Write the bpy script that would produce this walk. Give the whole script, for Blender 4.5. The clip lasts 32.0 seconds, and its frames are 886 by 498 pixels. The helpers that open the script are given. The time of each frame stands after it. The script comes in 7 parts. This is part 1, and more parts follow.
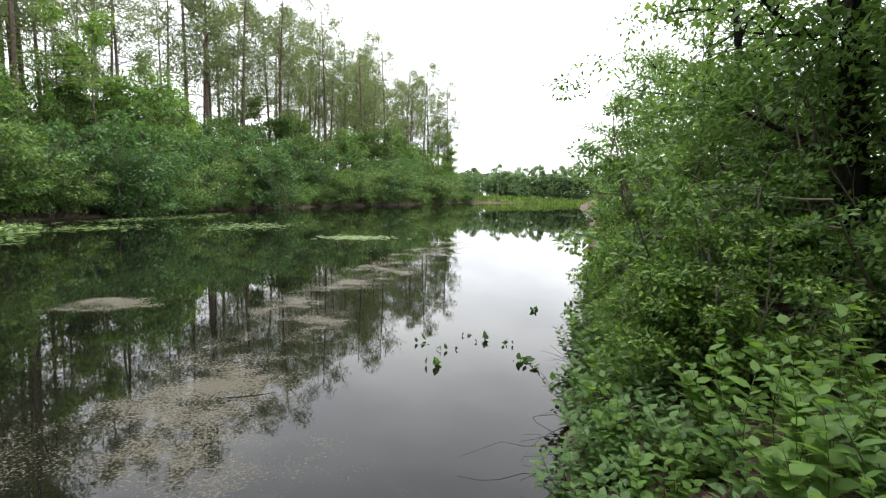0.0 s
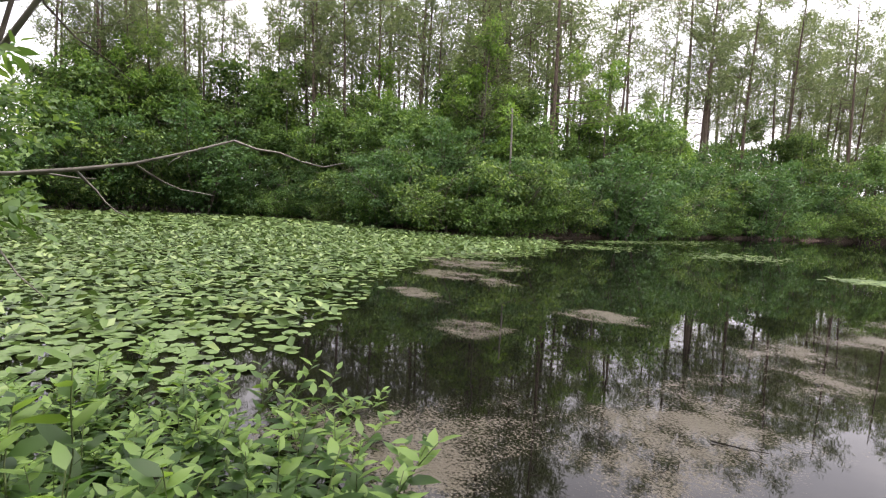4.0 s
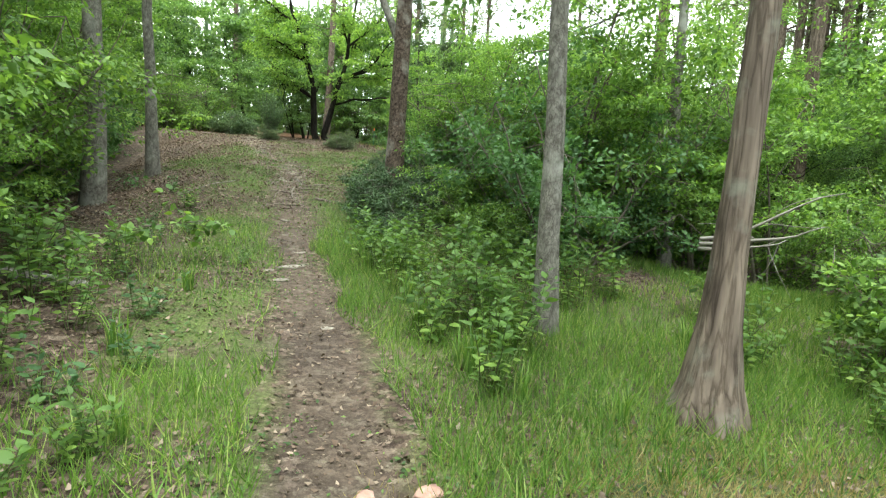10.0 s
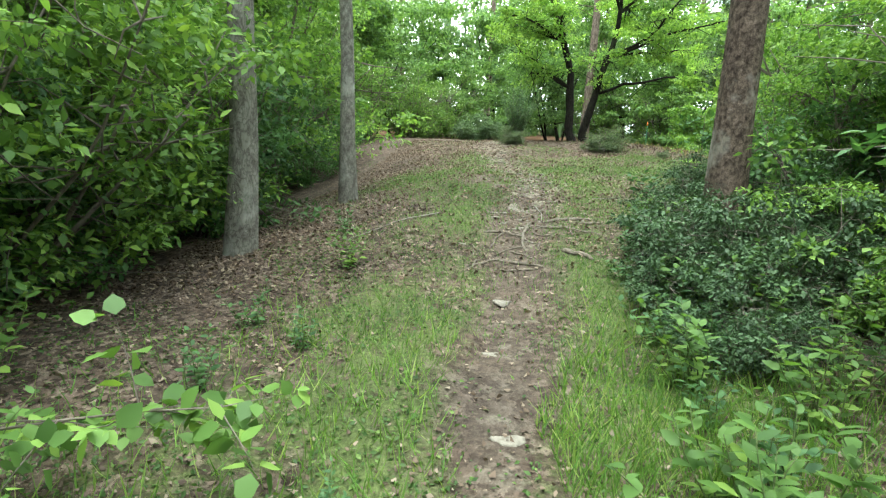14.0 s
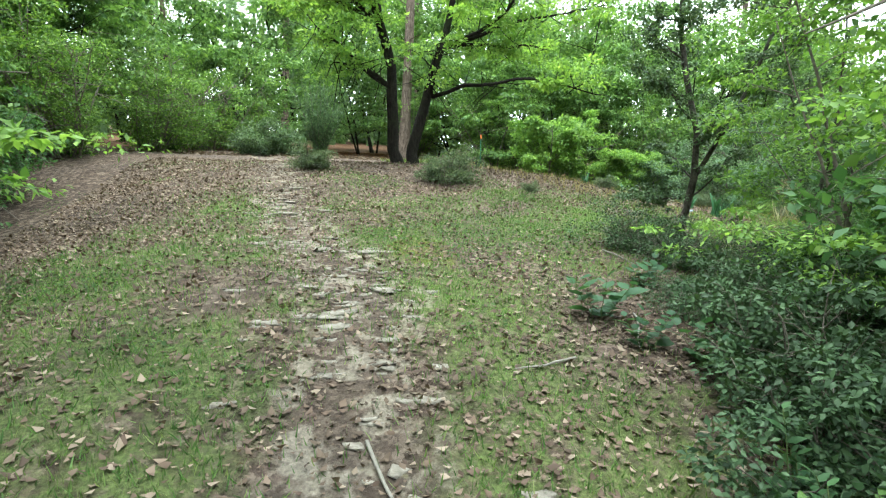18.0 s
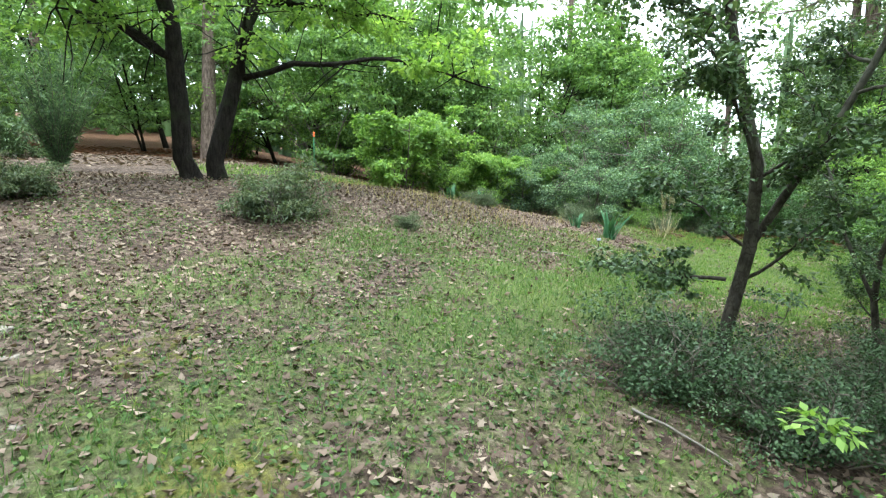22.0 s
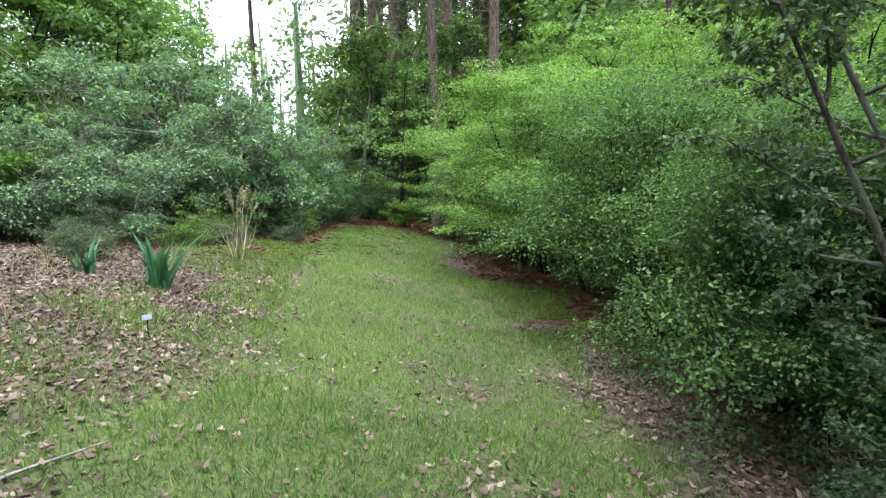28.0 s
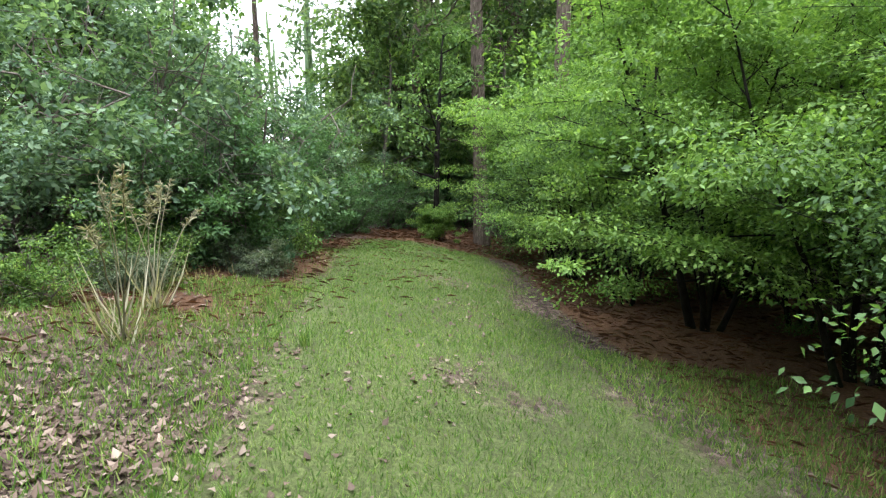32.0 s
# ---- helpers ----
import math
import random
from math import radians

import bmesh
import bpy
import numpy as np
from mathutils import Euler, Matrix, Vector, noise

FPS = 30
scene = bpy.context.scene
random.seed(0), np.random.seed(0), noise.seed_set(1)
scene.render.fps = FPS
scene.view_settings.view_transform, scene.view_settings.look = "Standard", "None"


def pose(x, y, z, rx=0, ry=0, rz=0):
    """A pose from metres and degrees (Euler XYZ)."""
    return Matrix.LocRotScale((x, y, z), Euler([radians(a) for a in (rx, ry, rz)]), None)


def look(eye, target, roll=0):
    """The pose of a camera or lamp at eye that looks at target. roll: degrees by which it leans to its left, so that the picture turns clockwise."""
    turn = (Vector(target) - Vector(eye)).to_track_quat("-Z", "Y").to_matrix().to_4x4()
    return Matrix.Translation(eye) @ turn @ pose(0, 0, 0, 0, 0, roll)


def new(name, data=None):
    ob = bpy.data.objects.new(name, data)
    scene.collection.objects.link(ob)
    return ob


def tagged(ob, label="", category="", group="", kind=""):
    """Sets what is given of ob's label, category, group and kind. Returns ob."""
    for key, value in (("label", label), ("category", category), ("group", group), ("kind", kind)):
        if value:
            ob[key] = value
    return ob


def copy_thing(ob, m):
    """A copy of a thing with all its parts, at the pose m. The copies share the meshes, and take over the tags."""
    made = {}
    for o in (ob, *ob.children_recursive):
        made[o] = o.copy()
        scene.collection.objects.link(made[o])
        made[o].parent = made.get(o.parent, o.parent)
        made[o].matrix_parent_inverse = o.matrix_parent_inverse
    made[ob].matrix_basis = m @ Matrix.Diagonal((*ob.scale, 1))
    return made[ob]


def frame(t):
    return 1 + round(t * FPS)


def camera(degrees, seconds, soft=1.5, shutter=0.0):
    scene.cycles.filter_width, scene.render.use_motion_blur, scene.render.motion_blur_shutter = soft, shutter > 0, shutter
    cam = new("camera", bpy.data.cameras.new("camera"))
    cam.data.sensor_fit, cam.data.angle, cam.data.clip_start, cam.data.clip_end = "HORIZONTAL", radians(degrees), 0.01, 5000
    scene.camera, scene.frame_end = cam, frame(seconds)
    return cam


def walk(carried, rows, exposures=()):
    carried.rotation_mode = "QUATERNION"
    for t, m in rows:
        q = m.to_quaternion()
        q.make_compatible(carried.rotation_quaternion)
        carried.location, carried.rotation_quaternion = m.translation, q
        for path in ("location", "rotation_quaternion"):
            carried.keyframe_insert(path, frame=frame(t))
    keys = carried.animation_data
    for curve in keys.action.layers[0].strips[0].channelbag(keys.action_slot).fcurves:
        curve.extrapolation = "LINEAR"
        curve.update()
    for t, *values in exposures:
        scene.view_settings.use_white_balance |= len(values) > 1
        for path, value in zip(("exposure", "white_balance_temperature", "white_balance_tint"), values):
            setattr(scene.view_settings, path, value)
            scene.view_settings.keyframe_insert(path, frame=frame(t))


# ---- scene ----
cam = camera(80.5, 32.0, soft=1.25)
PATH = [
    (0, (0.00, 0.00, 1.98), (0.000, 1.990, 1.778), 1.0),
    (0.5, (-0.02, 0.01, 1.95), (-0.235, 1.989, 1.758), 1.2),
    (1, (-0.11, 0.03, 1.93), (-0.469, 1.989, 1.745), 1.4),
    (1.5, (-0.20, 0.02, 1.95), (-0.759, 1.931, 1.765), 1.6),
    (2, (-0.23, 0.01, 1.98), (-1.027, 1.835, 1.795), 1.8),
    (2.5, (-0.26, 0.01, 1.99), (-1.268, 1.728, 1.805), 2.0),
    (4.5, (-0.13, -0.02, 2.00), (-1.785, 1.092, 1.850), 3.0),
    (5, (-0.06, -0.07, 2.01), (-1.828, 0.854, 1.867), 3.3),
    (5.5, (0.01, -0.13, 2.02), (-1.829, 0.643, 1.880), 3.6),
    (6, (0.06, -0.20, 2.04), (-1.837, 0.417, 1.900), 3.9),
    (6.5, (0.01, -0.26, 2.02), (-1.951, 0.107, 1.880), 3.8),
    (7, (0.068, -0.362, 2.087), (-1.919, -0.36, 1.859), 3.3),
    (7.5, (0.231, -0.511, 2.126), (-1.715, -0.913, 1.894), 3.0),
    (8, (0.186, -0.849, 2.088), (-1.611, -1.699, 1.863), 2.7),
    (8.5, (0.171, -1.187, 2.164), (-1.333, -2.482, 1.911), 2.5),
    (9, (0.085, -1.466, 2.06), (-0.985, -3.141, 1.835), 2.6),
    (9.5, (0.008, -1.834, 2.102), (-0.777, -3.661, 1.886), 3.2),
    (10, (-0.098, -2.182, 2.168), (-0.72, -4.071, 1.956), 3.6),
    (10.5, (-0.271, -2.673, 2.201), (-0.652, -4.624, 1.98), 3.5),
    (11, (-0.332, -3.178, 2.177), (-0.602, -5.148, 1.958), 3.8),
    (11.5, (-0.473, -3.626, 2.225), (-0.589, -5.61, 1.995), 3.5),
    (12, (-0.591, -4.149, 2.26), (-0.514, -6.134, 2.022), 3.5),
    (12.5, (-0.601, -4.81, 2.35), (-0.382, -6.783, 2.101), 3.5),
    (13, (-0.636, -5.459, 2.408), (-0.346, -7.421, 2.15), 3.2),
    (13.5, (-0.53, -6.121, 2.447), (-0.21, -8.077, 2.183), 3.0),
    (15.5, (-0.404, -9.151, 2.899), (-0.301, -11.136, 2.678), 1.9),
    (16, (-0.369, -9.903, 2.912), (-0.401, -11.891, 2.695), 2.5),
    (16.5, (-0.359, -10.528, 2.973), (-0.494, -12.511, 2.755), 2.7),
    (17, (-0.347, -11.039, 3.083), (-0.519, -13.019, 2.862), 2.5),
    (17.5, (-0.33, -11.413, 3.229), (-0.595, -13.383, 3.008), 2.1),
    (18, (-0.438, -11.821, 3.309), (-0.822, -13.771, 3.09), 1.7),
    (18.5, (-0.454, -12.182, 3.318), (-0.933, -14.111, 3.099), 1.7),
    (19, (-0.493, -12.582, 3.475), (-1.06, -14.487, 3.251), 1.6),
    (19.5, (-0.626, -13.006, 3.562), (-1.243, -14.894, 3.334), 1.3),
    (20, (-0.687, -13.428, 3.589), (-1.351, -15.301, 3.361), 1.5),
    (20.5, (-0.743, -13.811, 3.652), (-1.493, -15.651, 3.424), 1.3),
    (21, (-0.823, -14.196, 3.737), (-1.642, -16.005, 3.502), 1.1),
    (21.5, (-0.884, -14.583, 3.791), (-1.803, -16.343, 3.555), 1.3),
    (22, (-0.98, -14.961, 3.835), (-1.971, -16.681, 3.594), 1.1),
    (22.5, (-1.101, -15.277, 3.903), (-2.142, -16.968, 3.657), 0.7),
    (23, (-1.261, -15.611, 3.983), (-2.409, -17.229, 3.73), 0.2),
    (23.5, (-1.466, -15.921, 3.995), (-2.746, -17.436, 3.741), -0.0),
    (24, (-1.677, -16.217, 4.004), (-3.109, -17.587, 3.731), -0.5),
    (24.5, (-1.777, -16.45, 4.044), (-3.365, -17.636, 3.778), 0.7),
    (25, (-2.009, -16.692, 4.064), (-3.669, -17.774, 3.794), 0.5),
    (25.5, (-2.245, -16.959, 4.063), (-3.987, -17.902, 3.787), 0.4),
    (26, (-2.543, -17.238, 4.04), (-4.365, -18.015, 3.76), 0.3),
    (26.5, (-2.831, -17.432, 4.089), (-4.699, -18.08, 3.794), 0.8),
    (28.5, (-4.338, -17.982, 4.059), (-6.28, -18.35, 3.751), -0.2),
    (29, (-4.886, -18.24, 4.03), (-6.829, -18.597, 3.72), 0.5),
    (29.5, (-5.418, -18.587, 3.959), (-7.358, -18.973, 3.663), 0.5),
    (30, (-5.883, -18.817, 3.929), (-7.813, -19.247, 3.635), 0.2),
    (30.5, (-6.334, -18.962, 3.937), (-8.259, -19.418, 3.643), 0.0),
    (31, (-6.768, -19.138, 3.877), (-8.691, -19.603, 3.586), 0.0),
    (31.5, (-7.216, -19.285, 3.851), (-9.14, -19.747, 3.557), -0.0),
    (32, (-7.723, -19.482, 3.831), (-9.65, -19.931, 3.54), -0.3),
]
EXPOSURES = [(0.0, 0.78, 6500, 10), (2.0, 0.36, 6500, 10), (2.5, 0.4, 6500, 10), (4.5, 1.05, 6650, 24), (6.5, 1.42, 6600, 18), (7.4, 1.25, 6500, 4), (8.2, 1.2, 6400, 0), (9.2, 1.45, 6400, 0), (11.0, 1.68, 6350, -6), (13.0, 1.93, 6250, -6), (16.0, 1.95, 5950, -4), (19.0, 1.82, 5950, -3), (22.0, 1.8, 5800, 2), (26.0, 1.8, 5750, 10), (29.0, 1.6, 5850, 11), (32.0, 1.66, 5950, 12)]
walk(cam, [(t, look(eye, target, roll)) for t, eye, target, roll in PATH], exposures=EXPOSURES)

# ---------------------------------------------------------------- overcast daylight
world = bpy.data.worlds.new("sky")
scene.world = world
world.use_nodes = True
wn, wl = world.node_tree.nodes, world.node_tree.links
sky = wn.new("ShaderNodeTexSky")
sky.sky_type = "NISHITA"
sky.sun_disc = False
sky.sun_elevation, sky.sun_rotation = radians(81), radians(39)
sky.air_density, sky.dust_density, sky.ozone_density = 1.0, 3.0, 1.0
cloud_at = wn.new("ShaderNodeTexCoord")
cloud_map = wn.new("ShaderNodeMapping")
cloud_map.inputs["Scale"].default_value = (1.0, 1.0, 2.6)
wl.new(cloud_at.outputs["Generated"], cloud_map.inputs["Vector"])
cloud = wn.new("ShaderNodeTexNoise")
cloud.inputs["Scale"].default_value, cloud.inputs["Detail"].default_value = 2.4, 5.0
wl.new(cloud_map.outputs[0], cloud.inputs["Vector"])
deck = wn.new("ShaderNodeValToRGB")
deck.color_ramp.elements[0].position, deck.color_ramp.elements[0].color = 0.32, (7.4, 7.7, 8.3, 1)
deck.color_ramp.elements[1].position, deck.color_ramp.elements[1].color = 0.62, (11.5, 11.6, 11.6, 1)
wl.new(cloud.outputs["Fac"], deck.inputs["Fac"])
over = wn.new("ShaderNodeMix")
over.data_type = "RGBA"
over.inputs[0].default_value = 0.88
wl.new(sky.outputs[0], over.inputs[6])
wl.new(deck.outputs[0], over.inputs[7])
wl.new(over.outputs[2], wn["Background"].inputs["Color"])
wn["Background"].inputs["Strength"].default_value = 0.15
sun = new("sun", bpy.data.lights.new("sun", "SUN"))
sun.data.energy, sun.data.angle, sun.data.color = 2.4, radians(45), (1.0, 0.97, 0.92)
sun.matrix_basis = look((0, 0, 40), (-4, -5, 0))

# ---------------------------------------------------------------- helpers
RNG = np.random.default_rng(7)


def mesh_of(name, verts, faces, material, smooth=False):
    """A mesh from arrays: verts (n, 3) and a list of face arrays, each (m, k)."""
    me = bpy.data.meshes.new(name)
    verts = np.asarray(verts, np.float32)
    faces = [np.asarray(f, np.int32) for f in faces if len(f)]
    me.vertices.add(len(verts))
    me.vertices.foreach_set("co", verts.ravel())
    loops = np.concatenate([f.ravel() for f in faces])
    sizes = np.concatenate([np.full(len(f), f.shape[1], np.int32) for f in faces])
    me.loops.add(len(loops))
    me.loops.foreach_set("vertex_index", loops)
    me.polygons.add(len(sizes))
    starts = np.concatenate([[0], np.cumsum(sizes)[:-1]]).astype(np.int32)
    me.polygons.foreach_set("loop_start", starts)
    if smooth:
        me.polygons.foreach_set("use_smooth", np.ones(len(sizes), bool))
    me.materials.append(material)
    me.update(calc_edges=True)
    return me


def part(name, data, parent, label="", kind=""):
    """Links a mesh as one object under a thing or a part."""
    ob = new(name, data)
    ob.parent = parent
    tagged(ob, kind=kind)
    if label:
        tagged(ob, label)
    return ob


def thing(name, label, category, group="", data=None, at=(0, 0, 0), turn=0.0, scale=1.0, kind=""):
    ob = new(name, data)
    ob.matrix_basis = pose(*at, 0, 0, turn)
    ob.scale = (scale,) * 3
    return tagged(ob, label, category, group, kind)


class Soup:
    """Collects geometry for one mesh."""

    def __init__(self):
        self.verts, self.faces, self.count = [], {}, 0

    def add(self, verts, faces):
        verts = np.asarray(verts, float).reshape(-1, 3)
        for f in faces:
            f = np.asarray(f, int)
            if len(f):
                self.faces.setdefault(f.shape[1], []).append(f + self.count)
        self.verts.append(verts)
        self.count += len(verts)

    def mesh(self, name, material, smooth=False):
        return mesh_of(name, np.concatenate(self.verts), [np.concatenate(f) for f in self.faces.values()], material, smooth)


def tube(soup, points, radii, sides=7, rough=0.0, rng=RNG):
    """A tapered limb along points, closed at its tip."""
    points, radii = np.asarray(points, float), np.asarray(radii, float)
    n = len(points)
    along = np.gradient(points, axis=0)
    along /= np.linalg.norm(along, axis=1, keepdims=True) + 1e-9
    ref = np.array([0.0, 0, 1]) if abs(along[0, 2]) < 0.9 else np.array([1.0, 0, 0])
    u = np.cross(along, ref)
    u /= np.linalg.norm(u, axis=1, keepdims=True) + 1e-9
    v = np.cross(along, u)
    a = np.linspace(0, 2 * np.pi, sides, endpoint=False)
    bumps = 1 + rough * rng.standard_normal((n, sides))
    ring = points[:, None] + (radii[:, None] * bumps)[..., None] * (np.cos(a)[None, :, None] * u[:, None] + np.sin(a)[None, :, None] * v[:, None])
    verts = np.concatenate([ring.reshape(-1, 3), points[-1:] + along[-1:] * radii[-1]])
    i, j = np.meshgrid(np.arange(n - 1), np.arange(sides), indexing="ij")
    i, j = i.ravel(), j.ravel()
    k = (j + 1) % sides
    quads = np.stack([i * sides + j, i * sides + k, (i + 1) * sides + k, (i + 1) * sides + j], 1)
    j = np.arange(sides)
    tip = np.stack([(n - 1) * sides + j, (n - 1) * sides + (j + 1) % sides, np.full(sides, n * sides)], 1)
    soup.add(verts, [quads, tip])


def bent(start, way, length, wander=0.1, lift=0.0, steps=7, rng=RNG):
    """Points of a limb that starts one way and wanders; lift bends it up."""
    p, d = np.array(start, float), np.array(way, float)
    d /= np.linalg.norm(d)
    out = [p.copy()]
    for _ in range(steps):
        d = d + rng.standard_normal(3) * wander + np.array([0, 0, lift])
        d /= np.linalg.norm(d)
        p = p + d * length / steps
        out.append(p.copy())
    return np.array(out)


# leaf outlines: x across, y along, z up; a fold along the midrib
LEAF_SMALL = (np.array([[0, 0, 0], [-0.28, 0.45, 0.07], [0, 1, -0.06], [0.28, 0.45, 0.07]]), [np.array([[0, 2, 1], [0, 3, 2]])])
LEAF_NARROW = (np.array([[0, 0, 0], [-0.16, 0.5, 0.05], [0, 1, -0.12], [0.16, 0.5, 0.05]]), [np.array([[0, 2, 1], [0, 3, 2]])])


def leaf_outline(wide, droop=0.12, fold=0.10):
    ys = np.array([0.0, 0.3, 0.65, 1.0])
    mid = np.stack([0 * ys, ys, -droop * ys**2], 1)
    half = wide / 2
    left = np.array([[-half, 0.3, fold * half - droop * 0.09], [-half * 0.8, 0.66, fold * half - droop * 0.43]])
    right = left * [-1, 1, 1]
    verts = np.concatenate([mid, left, right])
    tris = np.array([[0, 1, 4], [0, 6, 1], [2, 3, 5], [2, 7, 3]])
    quads = np.array([[1, 2, 5, 4], [1, 6, 7, 2]])
    return verts, [tris, quads]


LEAF_WILLOW = leaf_outline(0.40, 0.2)
LEAF_OVAL = leaf_outline(0.52, 0.18)
LEAF_ROUND = leaf_outline(0.78, 0.12)
BLADE = (np.array([[-0.5, 0, 0], [0.5, 0, 0], [-0.38, 0.45, 0.03], [0.38, 0.45, 0.03], [0, 1, -0.05]]), [np.array([[0, 1, 3, 2]]), np.array([[2, 3, 4]])])


def unit(v):
    return v / (np.linalg.norm(v, axis=-1, keepdims=True) + 1e-9)


def put_leaves(soup, outline, at, way, face, size, stretch=None):
    """Many leaves at once. way: along each leaf; face: roughly its upper side; size: its length; stretch: its width factor."""
    verts, faces = outline
    at, way, face = np.asarray(at, float), unit(np.asarray(way, float)), np.asarray(face, float)
    across = unit(np.cross(way, face))
    up = np.cross(across, way)
    size = np.broadcast_to(np.asarray(size, float), (len(at),))
    wide = size if stretch is None else size * stretch
    out = at[:, None] + verts[None, :, :1] * across[:, None] * wide[:, None, None] + verts[None, :, 1:2] * way[:, None] * size[:, None, None]
    out = out + verts[None, :, 2:] * up[:, None] * size[:, None, None]
    step = (np.arange(len(at)) * len(verts))[:, None, None]
    soup.add(out.reshape(-1, 3), [(f[None] + step).reshape(-1, f.shape[1]) for f in faces])


def clumps(rng, n, centre, spread):
    """n points round a centre, denser inside, with a ragged outline."""
    d = unit(rng.standard_normal((n, 3)))
    r = rng.random(n) ** 0.5 * rng.uniform(0.7, 1.15, n)
    return np.asarray(centre) + d * r[:, None] * np.asarray(spread)


def foliage(soup, rng, tips, per, spread, size, outline=LEAF_SMALL, droop=0.3, flat=0.5, ratio=None, gather=5):
    """Leaves in clumps round the tips of the twigs: lighter at the rim, hollow between."""
    tips = np.asarray(tips, float)
    if len(tips) > 150:
        share = max(1, min(gather, len(tips) // 90))
        tips, per = tips[rng.integers(share)::share], per * share
        spread = np.asarray(spread, float) * [1.2, 1.2, 0.85]
    n = len(tips) * per
    c = np.repeat(tips, per, axis=0)
    sp = np.asarray(spread, float) * np.repeat(rng.uniform(0.4, 1.1, len(tips)), per)[:, None]
    off = unit(rng.standard_normal((n, 3)) + [0, 0, 0.35]) * (rng.random(n) ** 0.35)[:, None]
    at = c + off * sp
    way = off * [1, 1, 0.4] + rng.standard_normal((n, 3)) * 0.5 - np.array([0, 0, droop])
    face = rng.standard_normal((n, 3)) * (1 - flat) * 0.8 + off * 0.7 + np.array([0, 0, 0.8])
    put_leaves(soup, outline, at, way, face, size * rng.uniform(0.6, 1.25, n), ratio)

# ---------------------------------------------------------------- materials
def shader(name):
    m = bpy.data.materials.new(name)
    m.use_nodes = True
    t = m.node_tree
    return m, t.nodes, t.links, t.nodes["Principled BSDF"]


def noise_node(nodes, links, scale, detail=6.0, rough=0.6, space="Object"):
    n = nodes.new("ShaderNodeTexNoise")
    n.inputs["Scale"].default_value, n.inputs["Detail"].default_value, n.inputs["Roughness"].default_value = scale, detail, rough
    c = nodes.new("ShaderNodeTexCoord")
    links.new(c.outputs[space], n.inputs["Vector"])
    return n


def ramp(nodes, links, source, stops):
    r = nodes.new("ShaderNodeValToRGB")
    r.color_ramp.elements[0].position, r.color_ramp.elements[0].color = stops[0][0], (*stops[0][1], 1)
    r.color_ramp.elements[1].position, r.color_ramp.elements[1].color = stops[-1][0], (*stops[-1][1], 1)
    for p, c in stops[1:-1]:
        e = r.color_ramp.elements.new(p)
        e.color = (*c, 1)
    links.new(source, r.inputs["Fac"])
    return r


def mixed(nodes, links, a, b, fac, how="MIX"):
    n = nodes.new("ShaderNodeMix")
    n.data_type, n.blend_type = "RGBA", how
    for value, key in ((fac, 0), (a, 6), (b, 7)):
        if isinstance(value, (int, float)):
            n.inputs[key].default_value = value
        elif isinstance(value, tuple):
            n.inputs[key].default_value = (*value, 1)
        else:
            links.new(value, n.inputs[key])
    return n.outputs[2]


def bumped(nodes, links, bsdf, height, strength, distance):
    b = nodes.new("ShaderNodeBump")
    b.inputs["Strength"].default_value, b.inputs["Distance"].default_value = strength, distance
    links.new(height, b.inputs["Height"])
    links.new(b.outputs["Normal"], bsdf.inputs["Normal"])


def leaf_material(name, dark, light, young=None, rough=0.5, thin=0.45, patch=0.8):
    """Foliage: each leaf has its own shade, whole boughs differ a little, and light comes through."""
    m, nodes, links, bsdf = shader(name)
    g = nodes.new("ShaderNodeNewGeometry")
    stops = [(0.0, dark), (0.7, light)] + ([(1.0, young)] if young else [])
    own = ramp(nodes, links, g.outputs["Random Per Island"], stops).outputs[0]
    big = noise_node(nodes, links, patch, 3.0)
    shade = ramp(nodes, links, big.outputs["Fac"], [(0.3, (0.72, 0.76, 0.7)), (0.7, (1.18, 1.14, 1.05))]).outputs[0]
    col = mixed(nodes, links, own, shade, 1.0, "MULTIPLY")
    links.new(col, bsdf.inputs["Base Color"])
    bsdf.inputs["Roughness"].default_value = rough
    bsdf.inputs["Specular IOR Level"].default_value = 0.22
    tr = nodes.new("ShaderNodeBsdfTranslucent")
    links.new(mixed(nodes, links, col, (1.7, 1.75, 0.85), 1.0, "MULTIPLY"), tr.inputs["Color"])
    mx = nodes.new("ShaderNodeMixShader")
    mx.inputs[0].default_value = 0.75 * thin
    links.new(bsdf.outputs[0], mx.inputs[1])
    links.new(tr.outputs[0], mx.inputs[2])
    links.new(mx.outputs[0], nodes["Material Output"].inputs["Surface"])
    return m


